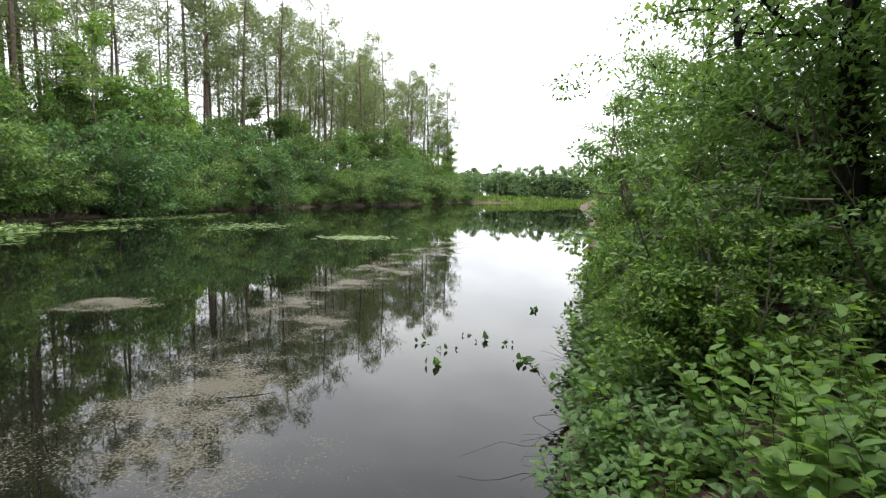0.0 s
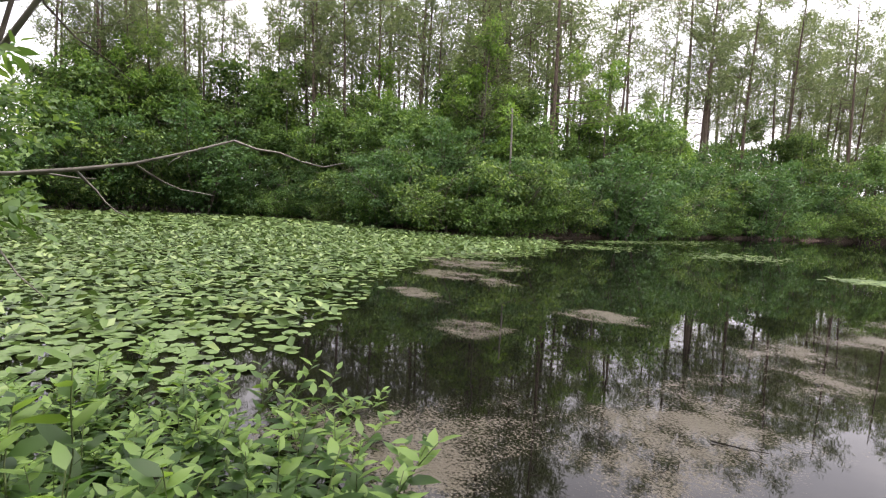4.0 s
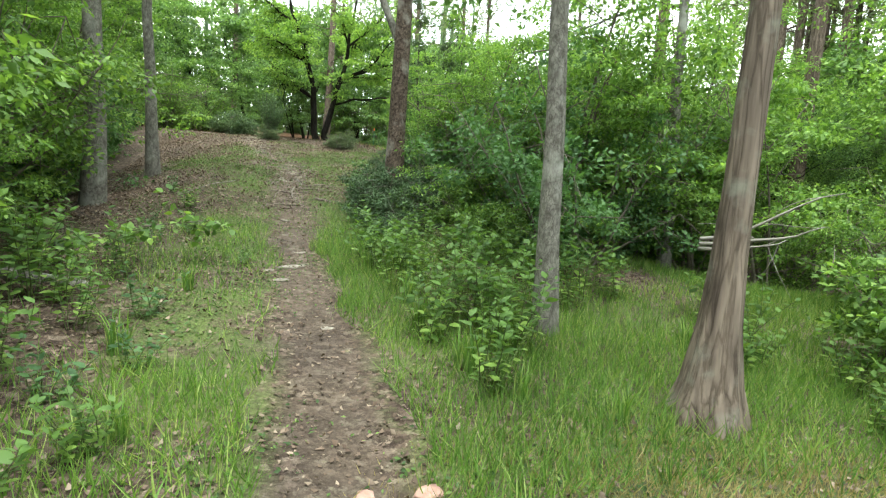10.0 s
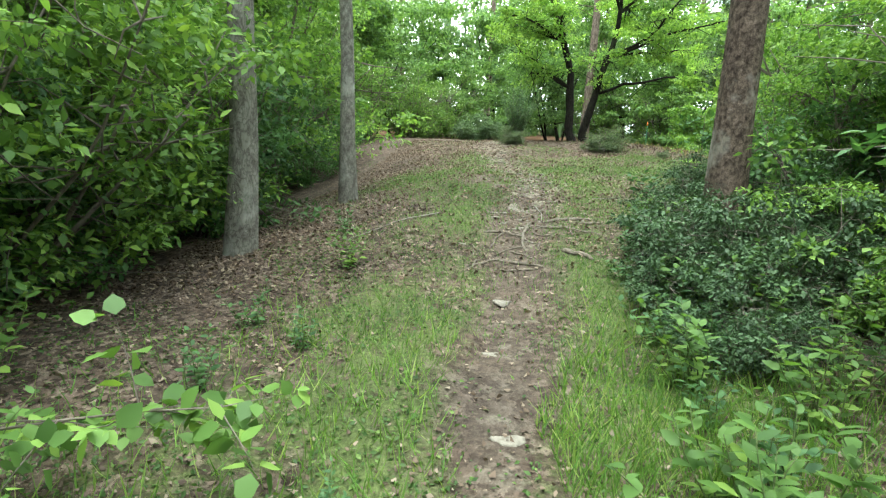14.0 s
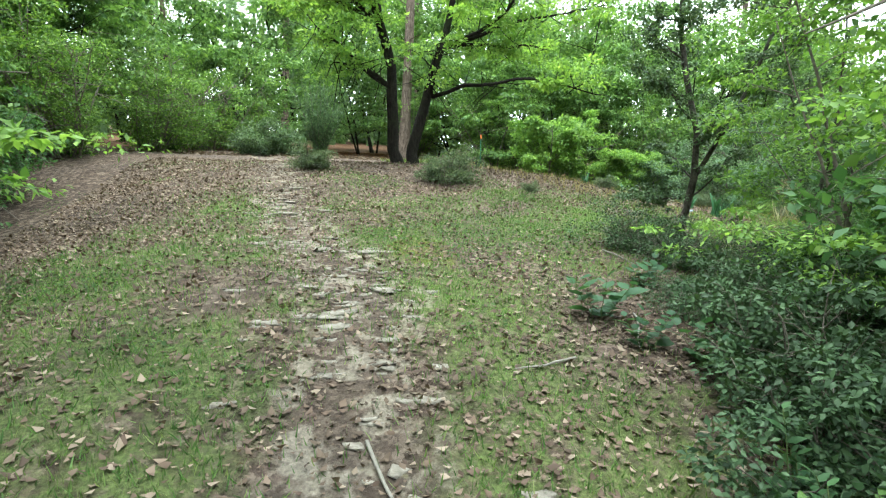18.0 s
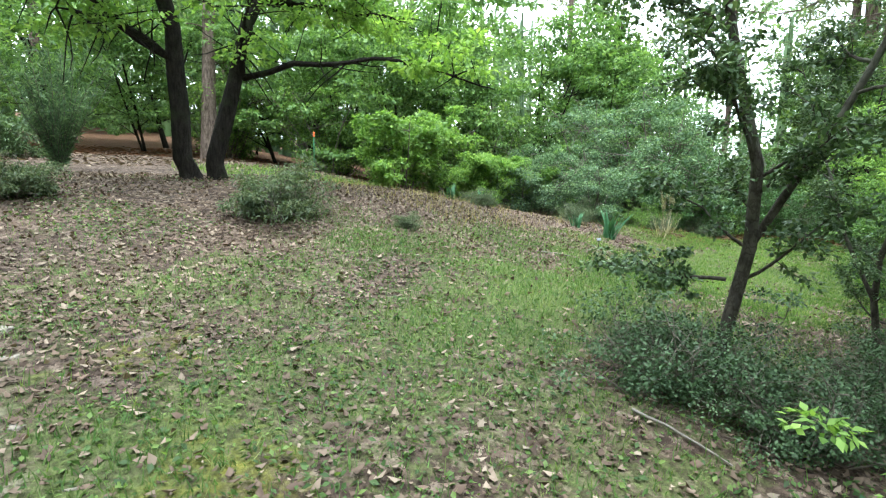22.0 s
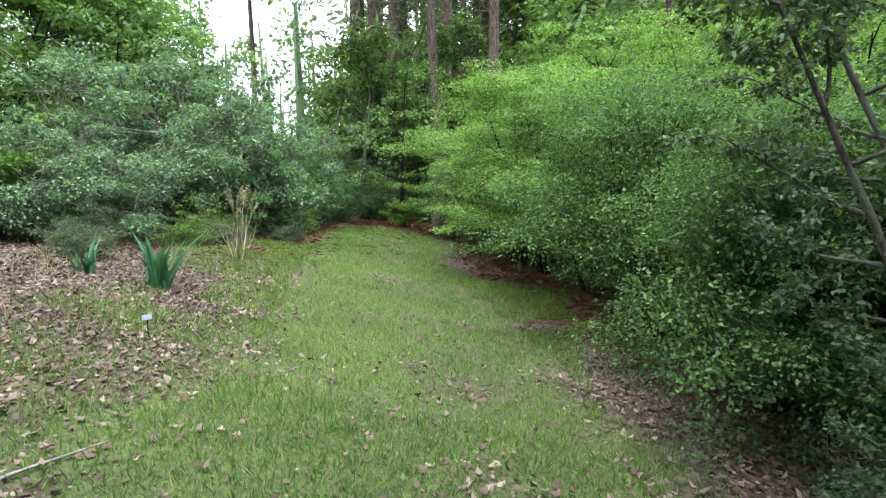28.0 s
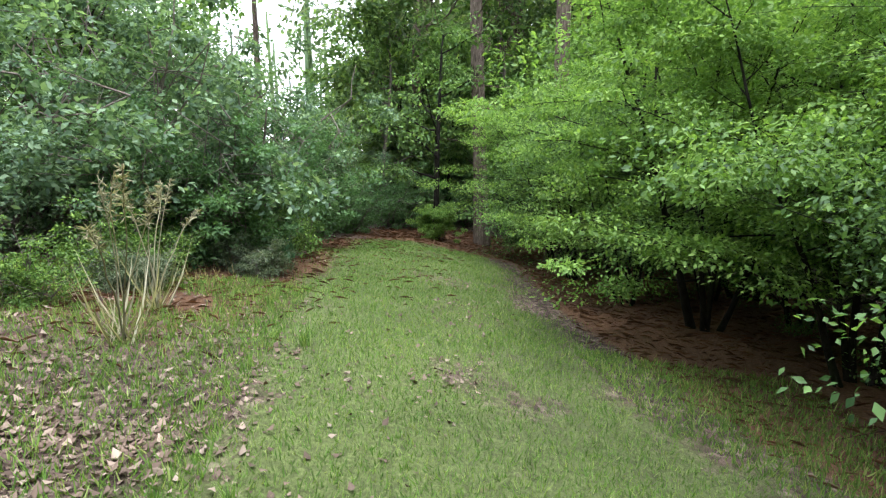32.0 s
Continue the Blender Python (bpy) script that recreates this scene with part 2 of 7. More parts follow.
def bark_material(name, dark, light, moss=None, scale=6.0, stretch=0.25, depth=0.02, cracks=0.75):
    m, nodes, links, bsdf = shader(name)
    c = nodes.new("ShaderNodeTexCoord")
    mp = nodes.new("ShaderNodeMapping")
    mp.inputs["Scale"].default_value = (1, 1, stretch)
    links.new(c.outputs["Object"], mp.inputs["Vector"])
    v = nodes.new("ShaderNodeTexVoronoi")
    v.feature = "DISTANCE_TO_EDGE"
    v.inputs["Scale"].default_value = scale * 2.2
    n = nodes.new("ShaderNodeTexNoise")
    n.inputs["Scale"].default_value, n.inputs["Detail"].default_value = scale * 3, 9.0
    links.new(mp.outputs[0], n.inputs["Vector"])
    warp = nodes.new("ShaderNodeTexNoise")
    warp.inputs["Scale"].default_value, warp.inputs["Detail"].default_value = scale * 1.1, 6.0
    links.new(mp.outputs[0], warp.inputs["Vector"])
    bend = nodes.new("ShaderNodeMix")
    bend.data_type, bend.blend_type = "RGBA", "LINEAR_LIGHT"
    bend.inputs[0].default_value = 0.28
    links.new(mp.outputs[0], bend.inputs[6])
    links.new(warp.outputs["Color"], bend.inputs[7])
    links.new(bend.outputs[2], v.inputs["Vector"])
    crack = ramp(nodes, links, v.outputs["Distance"], [(0.0, (0.4, 0.38, 0.36)), (0.16, (1, 1, 1))]).outputs[0]
    base = ramp(nodes, links, n.outputs["Fac"], [(0.3, dark), (0.7, light)]).outputs[0]
    col = mixed(nodes, links, base, crack, cracks, "MULTIPLY")
    blot = noise_node(nodes, links, 2.3, 5.0)
    if moss:
        col = mixed(nodes, links, col, moss, ramp(nodes, links, blot.outputs["Fac"], [(0.52, (0, 0, 0)), (0.66, (0.75, 0.75, 0.75))]).outputs[0])
    links.new(col, bsdf.inputs["Base Color"])
    bsdf.inputs["Roughness"].default_value = 0.9
    bsdf.inputs["Specular IOR Level"].default_value = 0.12
    high = mixed(nodes, links, crack, n.outputs["Color"], 0.4)
    bumped(nodes, links, bsdf, high, 0.8, depth)
    return m


def plain_material(name, dark, light, scale=8.0, rough=0.85, bump=0.01, island=False):
    m, nodes, links, bsdf = shader(name)
    n = noise_node(nodes, links, scale, 8.0)
    col = ramp(nodes, links, n.outputs["Fac"], [(0.3, dark), (0.7, light)]).outputs[0]
    if island:
        g = nodes.new("ShaderNodeNewGeometry")
        col = mixed(nodes, links, col, ramp(nodes, links, g.outputs["Random Per Island"], [(0, (0.6, 0.6, 0.62)), (1, (1.3, 1.25, 1.15))]).outputs[0], 1.0, "MULTIPLY")
    links.new(col, bsdf.inputs["Base Color"])
    bsdf.inputs["Roughness"].default_value = rough
    bumped(nodes, links, bsdf, n.outputs["Fac"], 0.7, bump)
    return m


LEAF_GREEN = leaf_material("leaf_green", (0.055, 0.108, 0.038), (0.13, 0.225, 0.078), (0.205, 0.315, 0.105))
LEAF_BRIGHT = leaf_material("leaf_bright", (0.085, 0.16, 0.042), (0.165, 0.275, 0.075), (0.26, 0.385, 0.115), thin=0.55)
LEAF_DEEP = leaf_material("leaf_deep", (0.038, 0.085, 0.038), (0.095, 0.18, 0.074))
LEAF_HOLLY = leaf_material("leaf_holly", (0.034, 0.062, 0.032), (0.09, 0.145, 0.072), (0.15, 0.205, 0.10), rough=0.4, thin=0.3)
LEAF_OAK = leaf_material("leaf_oak", (0.11, 0.20, 0.05), (0.21, 0.33, 0.09), (0.32, 0.45, 0.14), thin=0.6)
# leaf colour darkened to carry the deep shade on the slope by the pine
LEAF_SHADED = leaf_material("leaf_dusky", (0.026, 0.05, 0.026), (0.068, 0.115, 0.056), rough=0.5, thin=0.2)
LEAF_GREY = leaf_material("leaf_grey_green", (0.05, 0.092, 0.06), (0.13, 0.205, 0.13), (0.23, 0.325, 0.205))
LEAF_WEED = leaf_material("leaf_weed", (0.05, 0.10, 0.028), (0.125, 0.215, 0.055), (0.23, 0.34, 0.085), patch=1.6)
LEAF_SALIX = leaf_material("leaf_willow", (0.03, 0.068, 0.02), (0.08, 0.155, 0.042), (0.165, 0.265, 0.07), rough=0.4, patch=2.0)
LEAF_LOW = leaf_material("leaf_low", (0.032, 0.062, 0.022), (0.075, 0.13, 0.04), (0.15, 0.215, 0.066), rough=0.5, patch=2.0)
LEAF_SEEDLING = leaf_material("leaf_seedling", (0.026, 0.068, 0.036), (0.06, 0.125, 0.066))
LEAF_HEDGE = leaf_material("leaf_hedge", (0.036, 0.076, 0.031), (0.095, 0.172, 0.06), (0.165, 0.27, 0.088), thin=0.5)
LEAF_SHORE = leaf_material("leaf_shore", (0.045, 0.088, 0.034), (0.11, 0.18, 0.062), (0.21, 0.30, 0.09), thin=0.45, patch=0.5)
# needle green lightened and greyed, with the far pines' haze in it
HAZED_NEEDLES = leaf_material("pine_needles", (0.085, 0.112, 0.078), (0.18, 0.225, 0.145), rough=0.5, thin=0.7, patch=0.4)
# leaves of the distant woods, paled and blued to put air haze in the colour
HAZED_LEAF = leaf_material("far_leaf", (0.07, 0.12, 0.07), (0.14, 0.215, 0.12), (0.19, 0.28, 0.13), patch=0.2)
LILY = leaf_material("lily_pad", (0.06, 0.105, 0.036), (0.12, 0.19, 0.066), (0.22, 0.29, 0.12), rough=0.4, thin=0.1, patch=0.35)
GRASS = leaf_material("grass_blade", (0.062, 0.128, 0.028), (0.145, 0.248, 0.056), (0.285, 0.335, 0.125), rough=0.55, patch=0.7)
GRASS_DULL = leaf_material("meadow_blade", (0.048, 0.10, 0.032), (0.11, 0.19, 0.06), (0.21, 0.245, 0.11), rough=0.6, patch=0.9)
GRASS_DRY = leaf_material("dry_grass", (0.17, 0.14, 0.07), (0.32, 0.27, 0.15), rough=0.8)
IRIS = leaf_material("iris_blade", (0.03, 0.095, 0.048), (0.07, 0.17, 0.085), rough=0.45, thin=0.2)
LITTER = leaf_material("dead_leaf", (0.07, 0.048, 0.04), (0.14, 0.10, 0.082), (0.275, 0.22, 0.186), rough=0.85, thin=0.1, patch=2.0)
STRAW = leaf_material("pine_straw", (0.09, 0.045, 0.026), (0.20, 0.105, 0.06), rough=0.8, thin=0.05)
BARK_PINE = bark_material("pine_bark", (0.075, 0.055, 0.045), (0.21, 0.165, 0.135), scale=5.0)
BARK_FLAKY = bark_material("flaking_bark", (0.035, 0.024, 0.019), (0.20, 0.152, 0.125), (0.36, 0.335, 0.30), scale=9.0, stretch=0.75, depth=0.03, cracks=0.9)
BARK_CYPRESS = bark_material("cypress_bark", (0.06, 0.046, 0.038), (0.245, 0.195, 0.16), (0.23, 0.225, 0.19), scale=5.0, stretch=0.08, depth=0.012)
BARK_GREY = bark_material("grey_bark", (0.10, 0.092, 0.08), (0.255, 0.24, 0.215), (0.37, 0.37, 0.335), scale=7.0, stretch=0.5, depth=0.006)
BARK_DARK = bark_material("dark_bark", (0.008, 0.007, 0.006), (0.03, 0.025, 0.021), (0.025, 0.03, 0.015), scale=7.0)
BARK_HOLLY = bark_material("holly_bark", (0.035, 0.03, 0.026), (0.11, 0.095, 0.08), (0.12, 0.125, 0.10), scale=7.0, stretch=0.5, depth=0.006)
BARK_LICHEN = bark_material("lichen_bark", (0.03, 0.025, 0.02), (0.10, 0.085, 0.07), (0.30, 0.30, 0.26), scale=9.0, stretch=0.5, depth=0.004)
BARK_TWIG = plain_material("twig_bark", (0.06, 0.05, 0.04), (0.17, 0.14, 0.115), 20.0)
ROOT_BARK = plain_material("root_bark", (0.06, 0.048, 0.038), (0.20, 0.165, 0.13), 26.0, 0.9, 0.03)
STEM = plain_material("green_stem", (0.05, 0.08, 0.02), (0.12, 0.15, 0.05), 12.0)
DEADWOOD = plain_material("dead_wood", (0.11, 0.098, 0.082), (0.25, 0.23, 0.20), 14.0)
STONE = plain_material("sandy_stone", (0.11, 0.096, 0.078), (0.28, 0.25, 0.21), 16.0, 0.95, 0.04)
BRICK = plain_material("brick_red_stone", (0.22, 0.12, 0.095), (0.40, 0.255, 0.205), 11.0, 0.9, 0.012)

# ---------------------------------------------------------------- lie of the land
SHORE = np.array([
    (0.75, 3.0), (0.35, 2.1), (-0.7, 1.5), (-2.0, 0.6), (-3.6, -0.6), (-6.0, -1.6), (-12.0, -2.4), (-20.0, -3.0), (-30.0, -4.5), (-55.0, -9.0),
    (-65.0, 2.0), (-62.0, 20.0), (-48.0, 27.0), (-30.5, 24.5), (-26.0, 28.0), (-25.0, 36.0), (-25.0, 60.0), (-13.0, 96.0), (8.0, 168.0), (45.0, 172.0), (26.0, 100.0), (14.0, 50.0),
    (6.0, 22.0), (3.3, 12.0), (1.4, 5.6)])
TRAIL = np.array([(-0.2, -0.8), (-0.1, -2.2), (-0.4, -4.0), (-0.5, -6.0), (-0.4, -9.0), (-0.38, -12.0), (-0.45, -13.8), (-0.6, -15.3), (-0.28, -16.6), (0.12, -18.2), (0.5, -20.3), (1.0, -24.0), (2.0, -29.0), (3.0, -40.0)])
SPUR = np.array([(-0.6, -3.2), (-1.8, -3.6), (-3.4, -3.4), (-4.6, -2.2)])
LAWN = np.array([(-3.6, -18.2), (-8.0, -18.9), (-10.5, -20.0), (-14.0, -21.2), (-17.3, -22.0)])


def to_line(x, y, line):
    """Distance from points to a polyline."""
    best = np.full(np.shape(x), 1e9)
    for (ax, ay), (bx, by) in zip(line[:-1], line[1:]):
        dx, dy = bx - ax, by - ay
        s = np.clip(((x - ax) * dx + (y - ay) * dy) / (dx * dx + dy * dy), 0, 1)
        best = np.minimum(best, np.hypot(x - ax - s * dx, y - ay - s * dy))
    return best


def in_water(x, y):
    inside = np.zeros(np.shape(x), bool)
    for (ax, ay), (bx, by) in zip(SHORE, np.roll(SHORE, -1, axis=0)):
        inside ^= ((ay > y) != (by > y)) & (x < (bx - ax) * (y - ay) / (by - ay + 1e-12) + ax)
    return inside


def wave(x, y, seed):
    """A cheap smooth ripple field in -1..1."""
    a = np.random.default_rng(seed).uniform(0, 6.28, 8)
    return (np.sin(0.9 * x + 0.5 * y + a[0]) + np.sin(-0.4 * x + 1.1 * y + a[1]) + 0.6 * np.sin(2.1 * x - 1.3 * y + a[2]) + 0.6 * np.sin(1.4 * x + 2.3 * y + a[3])
            + 0.35 * np.sin(4.7 * x + 2.9 * y + a[4]) + 0.35 * np.sin(-3.1 * x + 5.3 * y + a[5])) / 3.2


def smooth(a, b, v):
    s = np.clip((v - a) / (b - a), 0, 1)
    return s * s * (3 - 2 * s)


def height(x, y):
    x, y = np.asarray(x, float), np.asarray(y, float)
    d = to_line(x, y, np.concatenate([SHORE, SHORE[:1]])) * np.where(in_water(x, y), -1, 1)
    hill = np.interp(-y, [-200, -30, 0, 5.4, 9.0, 10.8, 12.0, 12.7, 14.2, 15.2, 17.5, 20.0, 22.6, 25.0, 28.0, 33.0, 40.0, 120.0], [2.0, 1.2, 0.42, 0.86, 1.26, 1.5, 1.84, 2.06, 2.36, 2.54, 2.88, 3.33, 3.82, 3.95, 4.2, 4.6, 5.3, 14.0])
    west = np.clip(-x - 3.0, 0, 22) * 0.075 * smooth(8, 18, -y) + 0.32 * smooth(4.0, 9.5, -x) * smooth(16.5, 19.5, -y)
    east = np.clip(x - 0.9, 0, 6) * 0.22 * smooth(9, 14, -y) * smooth(26, 19, -y)
    dell = 0.9 * smooth(0.8, 4.5, (y + 17.6) + 0.16 * (x + 8)) * smooth(5.0, 9.0, -x) * smooth(-6, -11, y)
    land = hill - west - dell - east
    bank = 0.02 + 0.27 * np.maximum(d, 0)
    up = np.where(land < bank, land, bank + (land - bank) * smooth(1.0, 6.0, d))
    near = smooth(30, 12, np.hypot(x + 5, y + 10))
    up = up + (0.045 * wave(x, y, 1) + 0.012 * wave(4 * x, 4 * y, 2)) * near * smooth(0.3, 2, d)
    up = up - 0.035 * smooth(0.5, 0.1, to_line(x, y, TRAIL)) * near
    down = -np.minimum(0.9, 0.05 + 0.25 * np.maximum(-d, 0))
    return np.where(d > 0, up, down)


def ground_z(x, y):
    return float(height(np.array([x]), np.array([y]))[0])


def zones(x, y):
    """Shares of bare trail, green, straw and litter at places."""
    n1, n2 = wave(1.7 * x, 1.7 * y, 3), wave(0.6 * x + 5, 0.6 * y, 4)
    trail, spur, lawn = to_line(x, y, TRAIL), to_line(x, y, SPUR), to_line(x, y, LAWN)
    n3 = wave(3.1 * x, 3.1 * y, 6)
    dirt = np.maximum(smooth(0.58 + 0.32 * n1 + 0.26 * n3, -0.08, trail), 0.6 * smooth(0.48 + 0.3 * n1 + 0.25 * n3, 0.0, spur))
    dirt = np.maximum(dirt, smooth(1.5, 0.7, np.hypot(x + 0.4, y + 15.6)) * smooth(-0.2, 0.5, n1))
    green = smooth(1.9 + 0.5 * n1, 0.8, lawn)
    green = np.maximum(green, 0.55 * smooth(3.0, 1.4, np.hypot(x + 1.7, y + 17.6) + 0.5 * n1))
    green = np.maximum(green, 0.8 * smooth(2.6 + 0.6 * n1, 0.7, trail) * smooth(-22, -17, y))
    green = np.maximum(green, 0.6 * smooth(3.4, 1.6, np.hypot(x + 4.0, y + 18.8) + 0.6 * n1))
    green = np.maximum(green, 0.7 * smooth(4.2, 2.2, np.hypot(x + 2.6, y + 4.2) + 0.6 * n1))
    green = np.maximum(green, 0.75 * smooth(3.0, 1.2, np.hypot(x + 3.9, y + 25.6) * 0.9 + 0.5 * n1))
    green = np.maximum(green, 0.7 * smooth(1.7, 0.7, np.hypot((x - 1.2) * 0.9, (y + 16.6) * 0.55) + 0.4 * n1))
    green = green * (1 - 0.8 * dirt) * np.clip(np.where(x < -6.0, 0.95, 0.78) + 0.55 * n3 + 0.2 * n1, 0.2, 1)
    straw = np.maximum(smooth(2.6, 1.2, np.hypot((x + 14.2) * 0.45, y + 23.0)), smooth(3.6, 2.0, np.hypot((x + 21.5) * 0.8, y + 22.0)))
    straw = np.maximum(straw, smooth(7.0, 5.0, lawn) * smooth(1.5, 2.0, lawn) * smooth(-6, -9, x) * (y > -18.9 + 0.32 * (x + 8)))
    straw = np.maximum(straw, smooth(-30.5, -32.0, y + 0.6 * n2) * 0.9)
    straw = straw * (1 - 0.8 * green)
    return dirt, green, np.clip(straw, 0, 1)


def spaced(stops):
    return np.concatenate([np.arange(a, b, s) for a, b, s in stops] + [[stops[-1][1]]])


def build_ground():
    xs = spaced([(-2500, -300, 220), (-300, -60, 20), (-60, -30, 2.5), (-30, -14, 0.4), (-14, 7, 0.13), (7, 16, 0.5), (16, 60, 4), (60, 300, 20), (300, 2500, 220)])
    ys = spaced([(-2500, -300, 220), (-300, -60, 20), (-60, -36, 2), (-36, -28, 0.4), (-28, 5, 0.13), (5, 14, 0.5), (14, 60, 3), (60, 200, 10), (200, 2500, 230)])
    gx, gy = np.meshgrid(xs, ys)
    x, y = gx.ravel(), gy.ravel()
    verts = np.stack([x, y, height(x, y)], 1)
    nx, ny = len(xs), len(ys)
    i, j = np.meshgrid(np.arange(nx - 1), np.arange(ny - 1))
    a = (j * nx + i).ravel()
    me = mesh_of("ground", verts, [np.stack([a, a + 1, a + nx + 1, a + nx], 1)], GROUND, True)
    for name, share in zip(("dirt", "green", "straw"), zones(x, y)):
        me.attributes.new(name, "FLOAT", "POINT").data.foreach_set("value", share.astype(np.float32))
    worn = smooth(0.72 + 0.25 * wave(2 * x, 2 * y, 41), 0.1, to_line(x, y, TRAIL)) * smooth(-12.6, -14.4, y) * smooth(-31.0, -25.0, y)
    worn = np.maximum(worn, 0.35 * smooth(0.4, 0.1, to_line(x, y, TRAIL)) * smooth(-4.0, -9.0, y))
    moss = np.maximum(0.5 * smooth(0.6, 0.15, np.hypot(x + 1.15, (y + 16.6) * 0.6)), 0.35 * smooth(0.6, 0.2, np.hypot(x + 1.0, y + 18.0)))
    for name, share in (("sand", worn), ("moss", moss)):
        me.attributes.new(name, "FLOAT", "POINT").data.foreach_set("value", share.astype(np.float32))
    return tagged(new("ground", me), "earth bank with trodden trail, grass, dead leaves and pine straw", "ground", kind="structure")


def ground_material():
    m, nodes, links, bsdf = shader("ground")
    share = {}
    for name in ("dirt", "green", "straw", "sand", "moss"):
        a = nodes.new("ShaderNodeAttribute")
        a.attribute_name = name
        share[name] = a.outputs["Fac"]
    fine = noise_node(nodes, links, 38.0, 8.0, 0.7)
    mid = noise_node(nodes, links, 7.0, 9.0, 0.75)
    big = noise_node(nodes, links, 0.9, 4.0)
    at = nodes.new("ShaderNodeTexCoord")
    shift = nodes.new("ShaderNodeMix")
    shift.data_type, shift.blend_type = "RGBA", "LINEAR_LIGHT"
    shift.inputs[0].default_value = 0.05
    links.new(at.outputs["Object"], shift.inputs[6])
    links.new(fine.outputs["Color"], shift.inputs[7])
    cells = nodes.new("ShaderNodeTexVoronoi")
    cells.inputs["Scale"].default_value = 21.0
    links.new(shift.outputs[2], cells.inputs["Vector"])
    pick = nodes.new("ShaderNodeSeparateColor")
    links.new(cells.outputs["Color"], pick.inputs[0])
    leafy = ramp(nodes, links, pick.outputs[0], [(0.0, (0.045, 0.032, 0.026)), (0.45, (0.085, 0.062, 0.05)), (0.75, (0.135, 0.10, 0.082)), (1.0, (0.235, 0.19, 0.155))]).outputs[0]
    litter = mixed(nodes, links, leafy, ramp(nodes, links, fine.outputs["Fac"], [(0.3, (0.45, 0.45, 0.45)), (0.65, (1.15, 1.12, 1.1))]).outputs[0], 1.0, "MULTIPLY")
    dirt = ramp(nodes, links, fine.outputs["Fac"], [(0.3, (0.036, 0.027, 0.021)), (0.52, (0.08, 0.062, 0.049)), (0.75, (0.165, 0.134, 0.107))]).outputs[0]
    dirt = mixed(nodes, links, dirt, leafy, 0.35)
    dirt = mixed(nodes, links, dirt, ramp(nodes, links, fine.outputs["Fac"], [(0.3, (0.12, 0.10, 0.08)), (0.7, (0.25, 0.22, 0.18))]).outputs[0], ramp(nodes, links, mid.outputs["Fac"], [(0.56, (0, 0, 0)), (0.66, (0.75, 0.75, 0.75))]).outputs[0])
    grass = ramp(nodes, links, fine.outputs["Fac"], [(0.28, (0.036, 0.042, 0.018)), (0.48, (0.08, 0.10, 0.036)), (0.6, (0.12, 0.155, 0.052)), (0.78, (0.22, 0.205, 0.115))]).outputs[0]
    straw = ramp(nodes, links, fine.outputs["Fac"], [(0.3, (0.05, 0.025, 0.015)), (0.55, (0.12, 0.065, 0.037)), (0.75, (0.20, 0.12, 0.072))]).outputs[0]

    def edge(value, ragged):
        s = nodes.new("ShaderNodeMath")
        s.operation = "ADD"
        links.new(value, s.inputs[0])
        sub = nodes.new("ShaderNodeMath")
        sub.operation, sub.inputs[1].default_value = "SUBTRACT", 0.5
        links.new(mid.outputs["Fac"], sub.inputs[0])
        mul = nodes.new("ShaderNodeMath")
        mul.operation, mul.inputs[1].default_value = "MULTIPLY", ragged
        links.new(sub.outputs[0], mul.inputs[0])
        links.new(mul.outputs[0], s.inputs[1])
        return ramp(nodes, links, s.outputs[0], [(0.28, (0, 0, 0)), (0.72, (1, 1, 1))]).outputs[0]

    col = mixed(nodes, links, litter, straw, edge(share["straw"], 1.8))
    col = mixed(nodes, links, col, grass, edge(share["green"], 2.2))
    col = mixed(nodes, links, col, dirt, edge(share["dirt"], 2.2))
    blots = noise_node(nodes, links, 5.0, 6.0, 0.6)
    pale = ramp(nodes, links, fine.outputs["Fac"], [(0.3, (0.14, 0.12, 0.095)), (0.55, (0.27, 0.235, 0.19)), (0.75, (0.40, 0.36, 0.30))]).outputs[0]
    spots = mixed(nodes, links, edge(share["sand"], 1.2), ramp(nodes, links, blots.outputs["Fac"], [(0.5, (0, 0, 0)), (0.58, (0.9, 0.9, 0.9))]).outputs[0], 1.0, "MULTIPLY")
    col = mixed(nodes, links, col, pale, spots)
    cushion = ramp(nodes, links, fine.outputs["Fac"], [(0.3, (0.05, 0.05, 0.01)), (0.6, (0.17, 0.165, 0.035)), (0.75, (0.27, 0.25, 0.07))]).outputs[0]
    col = mixed(nodes, links, col, cushion, edge(share["moss"], 2.4))
    col = mixed(nodes, links, col, ramp(nodes, links, big.outputs["Fac"], [(0.3, (0.8, 0.8, 0.82)), (0.7, (1.15, 1.13, 1.08))]).outputs[0], 1.0, "MULTIPLY")
    links.new(col, bsdf.inputs["Base Color"])
    bsdf.inputs["Roughness"].default_value = 0.95
    bsdf.inputs["Specular IOR Level"].default_value = 0.15
    bumped(nodes, links, bsdf, fine.outputs["Fac"], 0.9, 0.03)
    return m


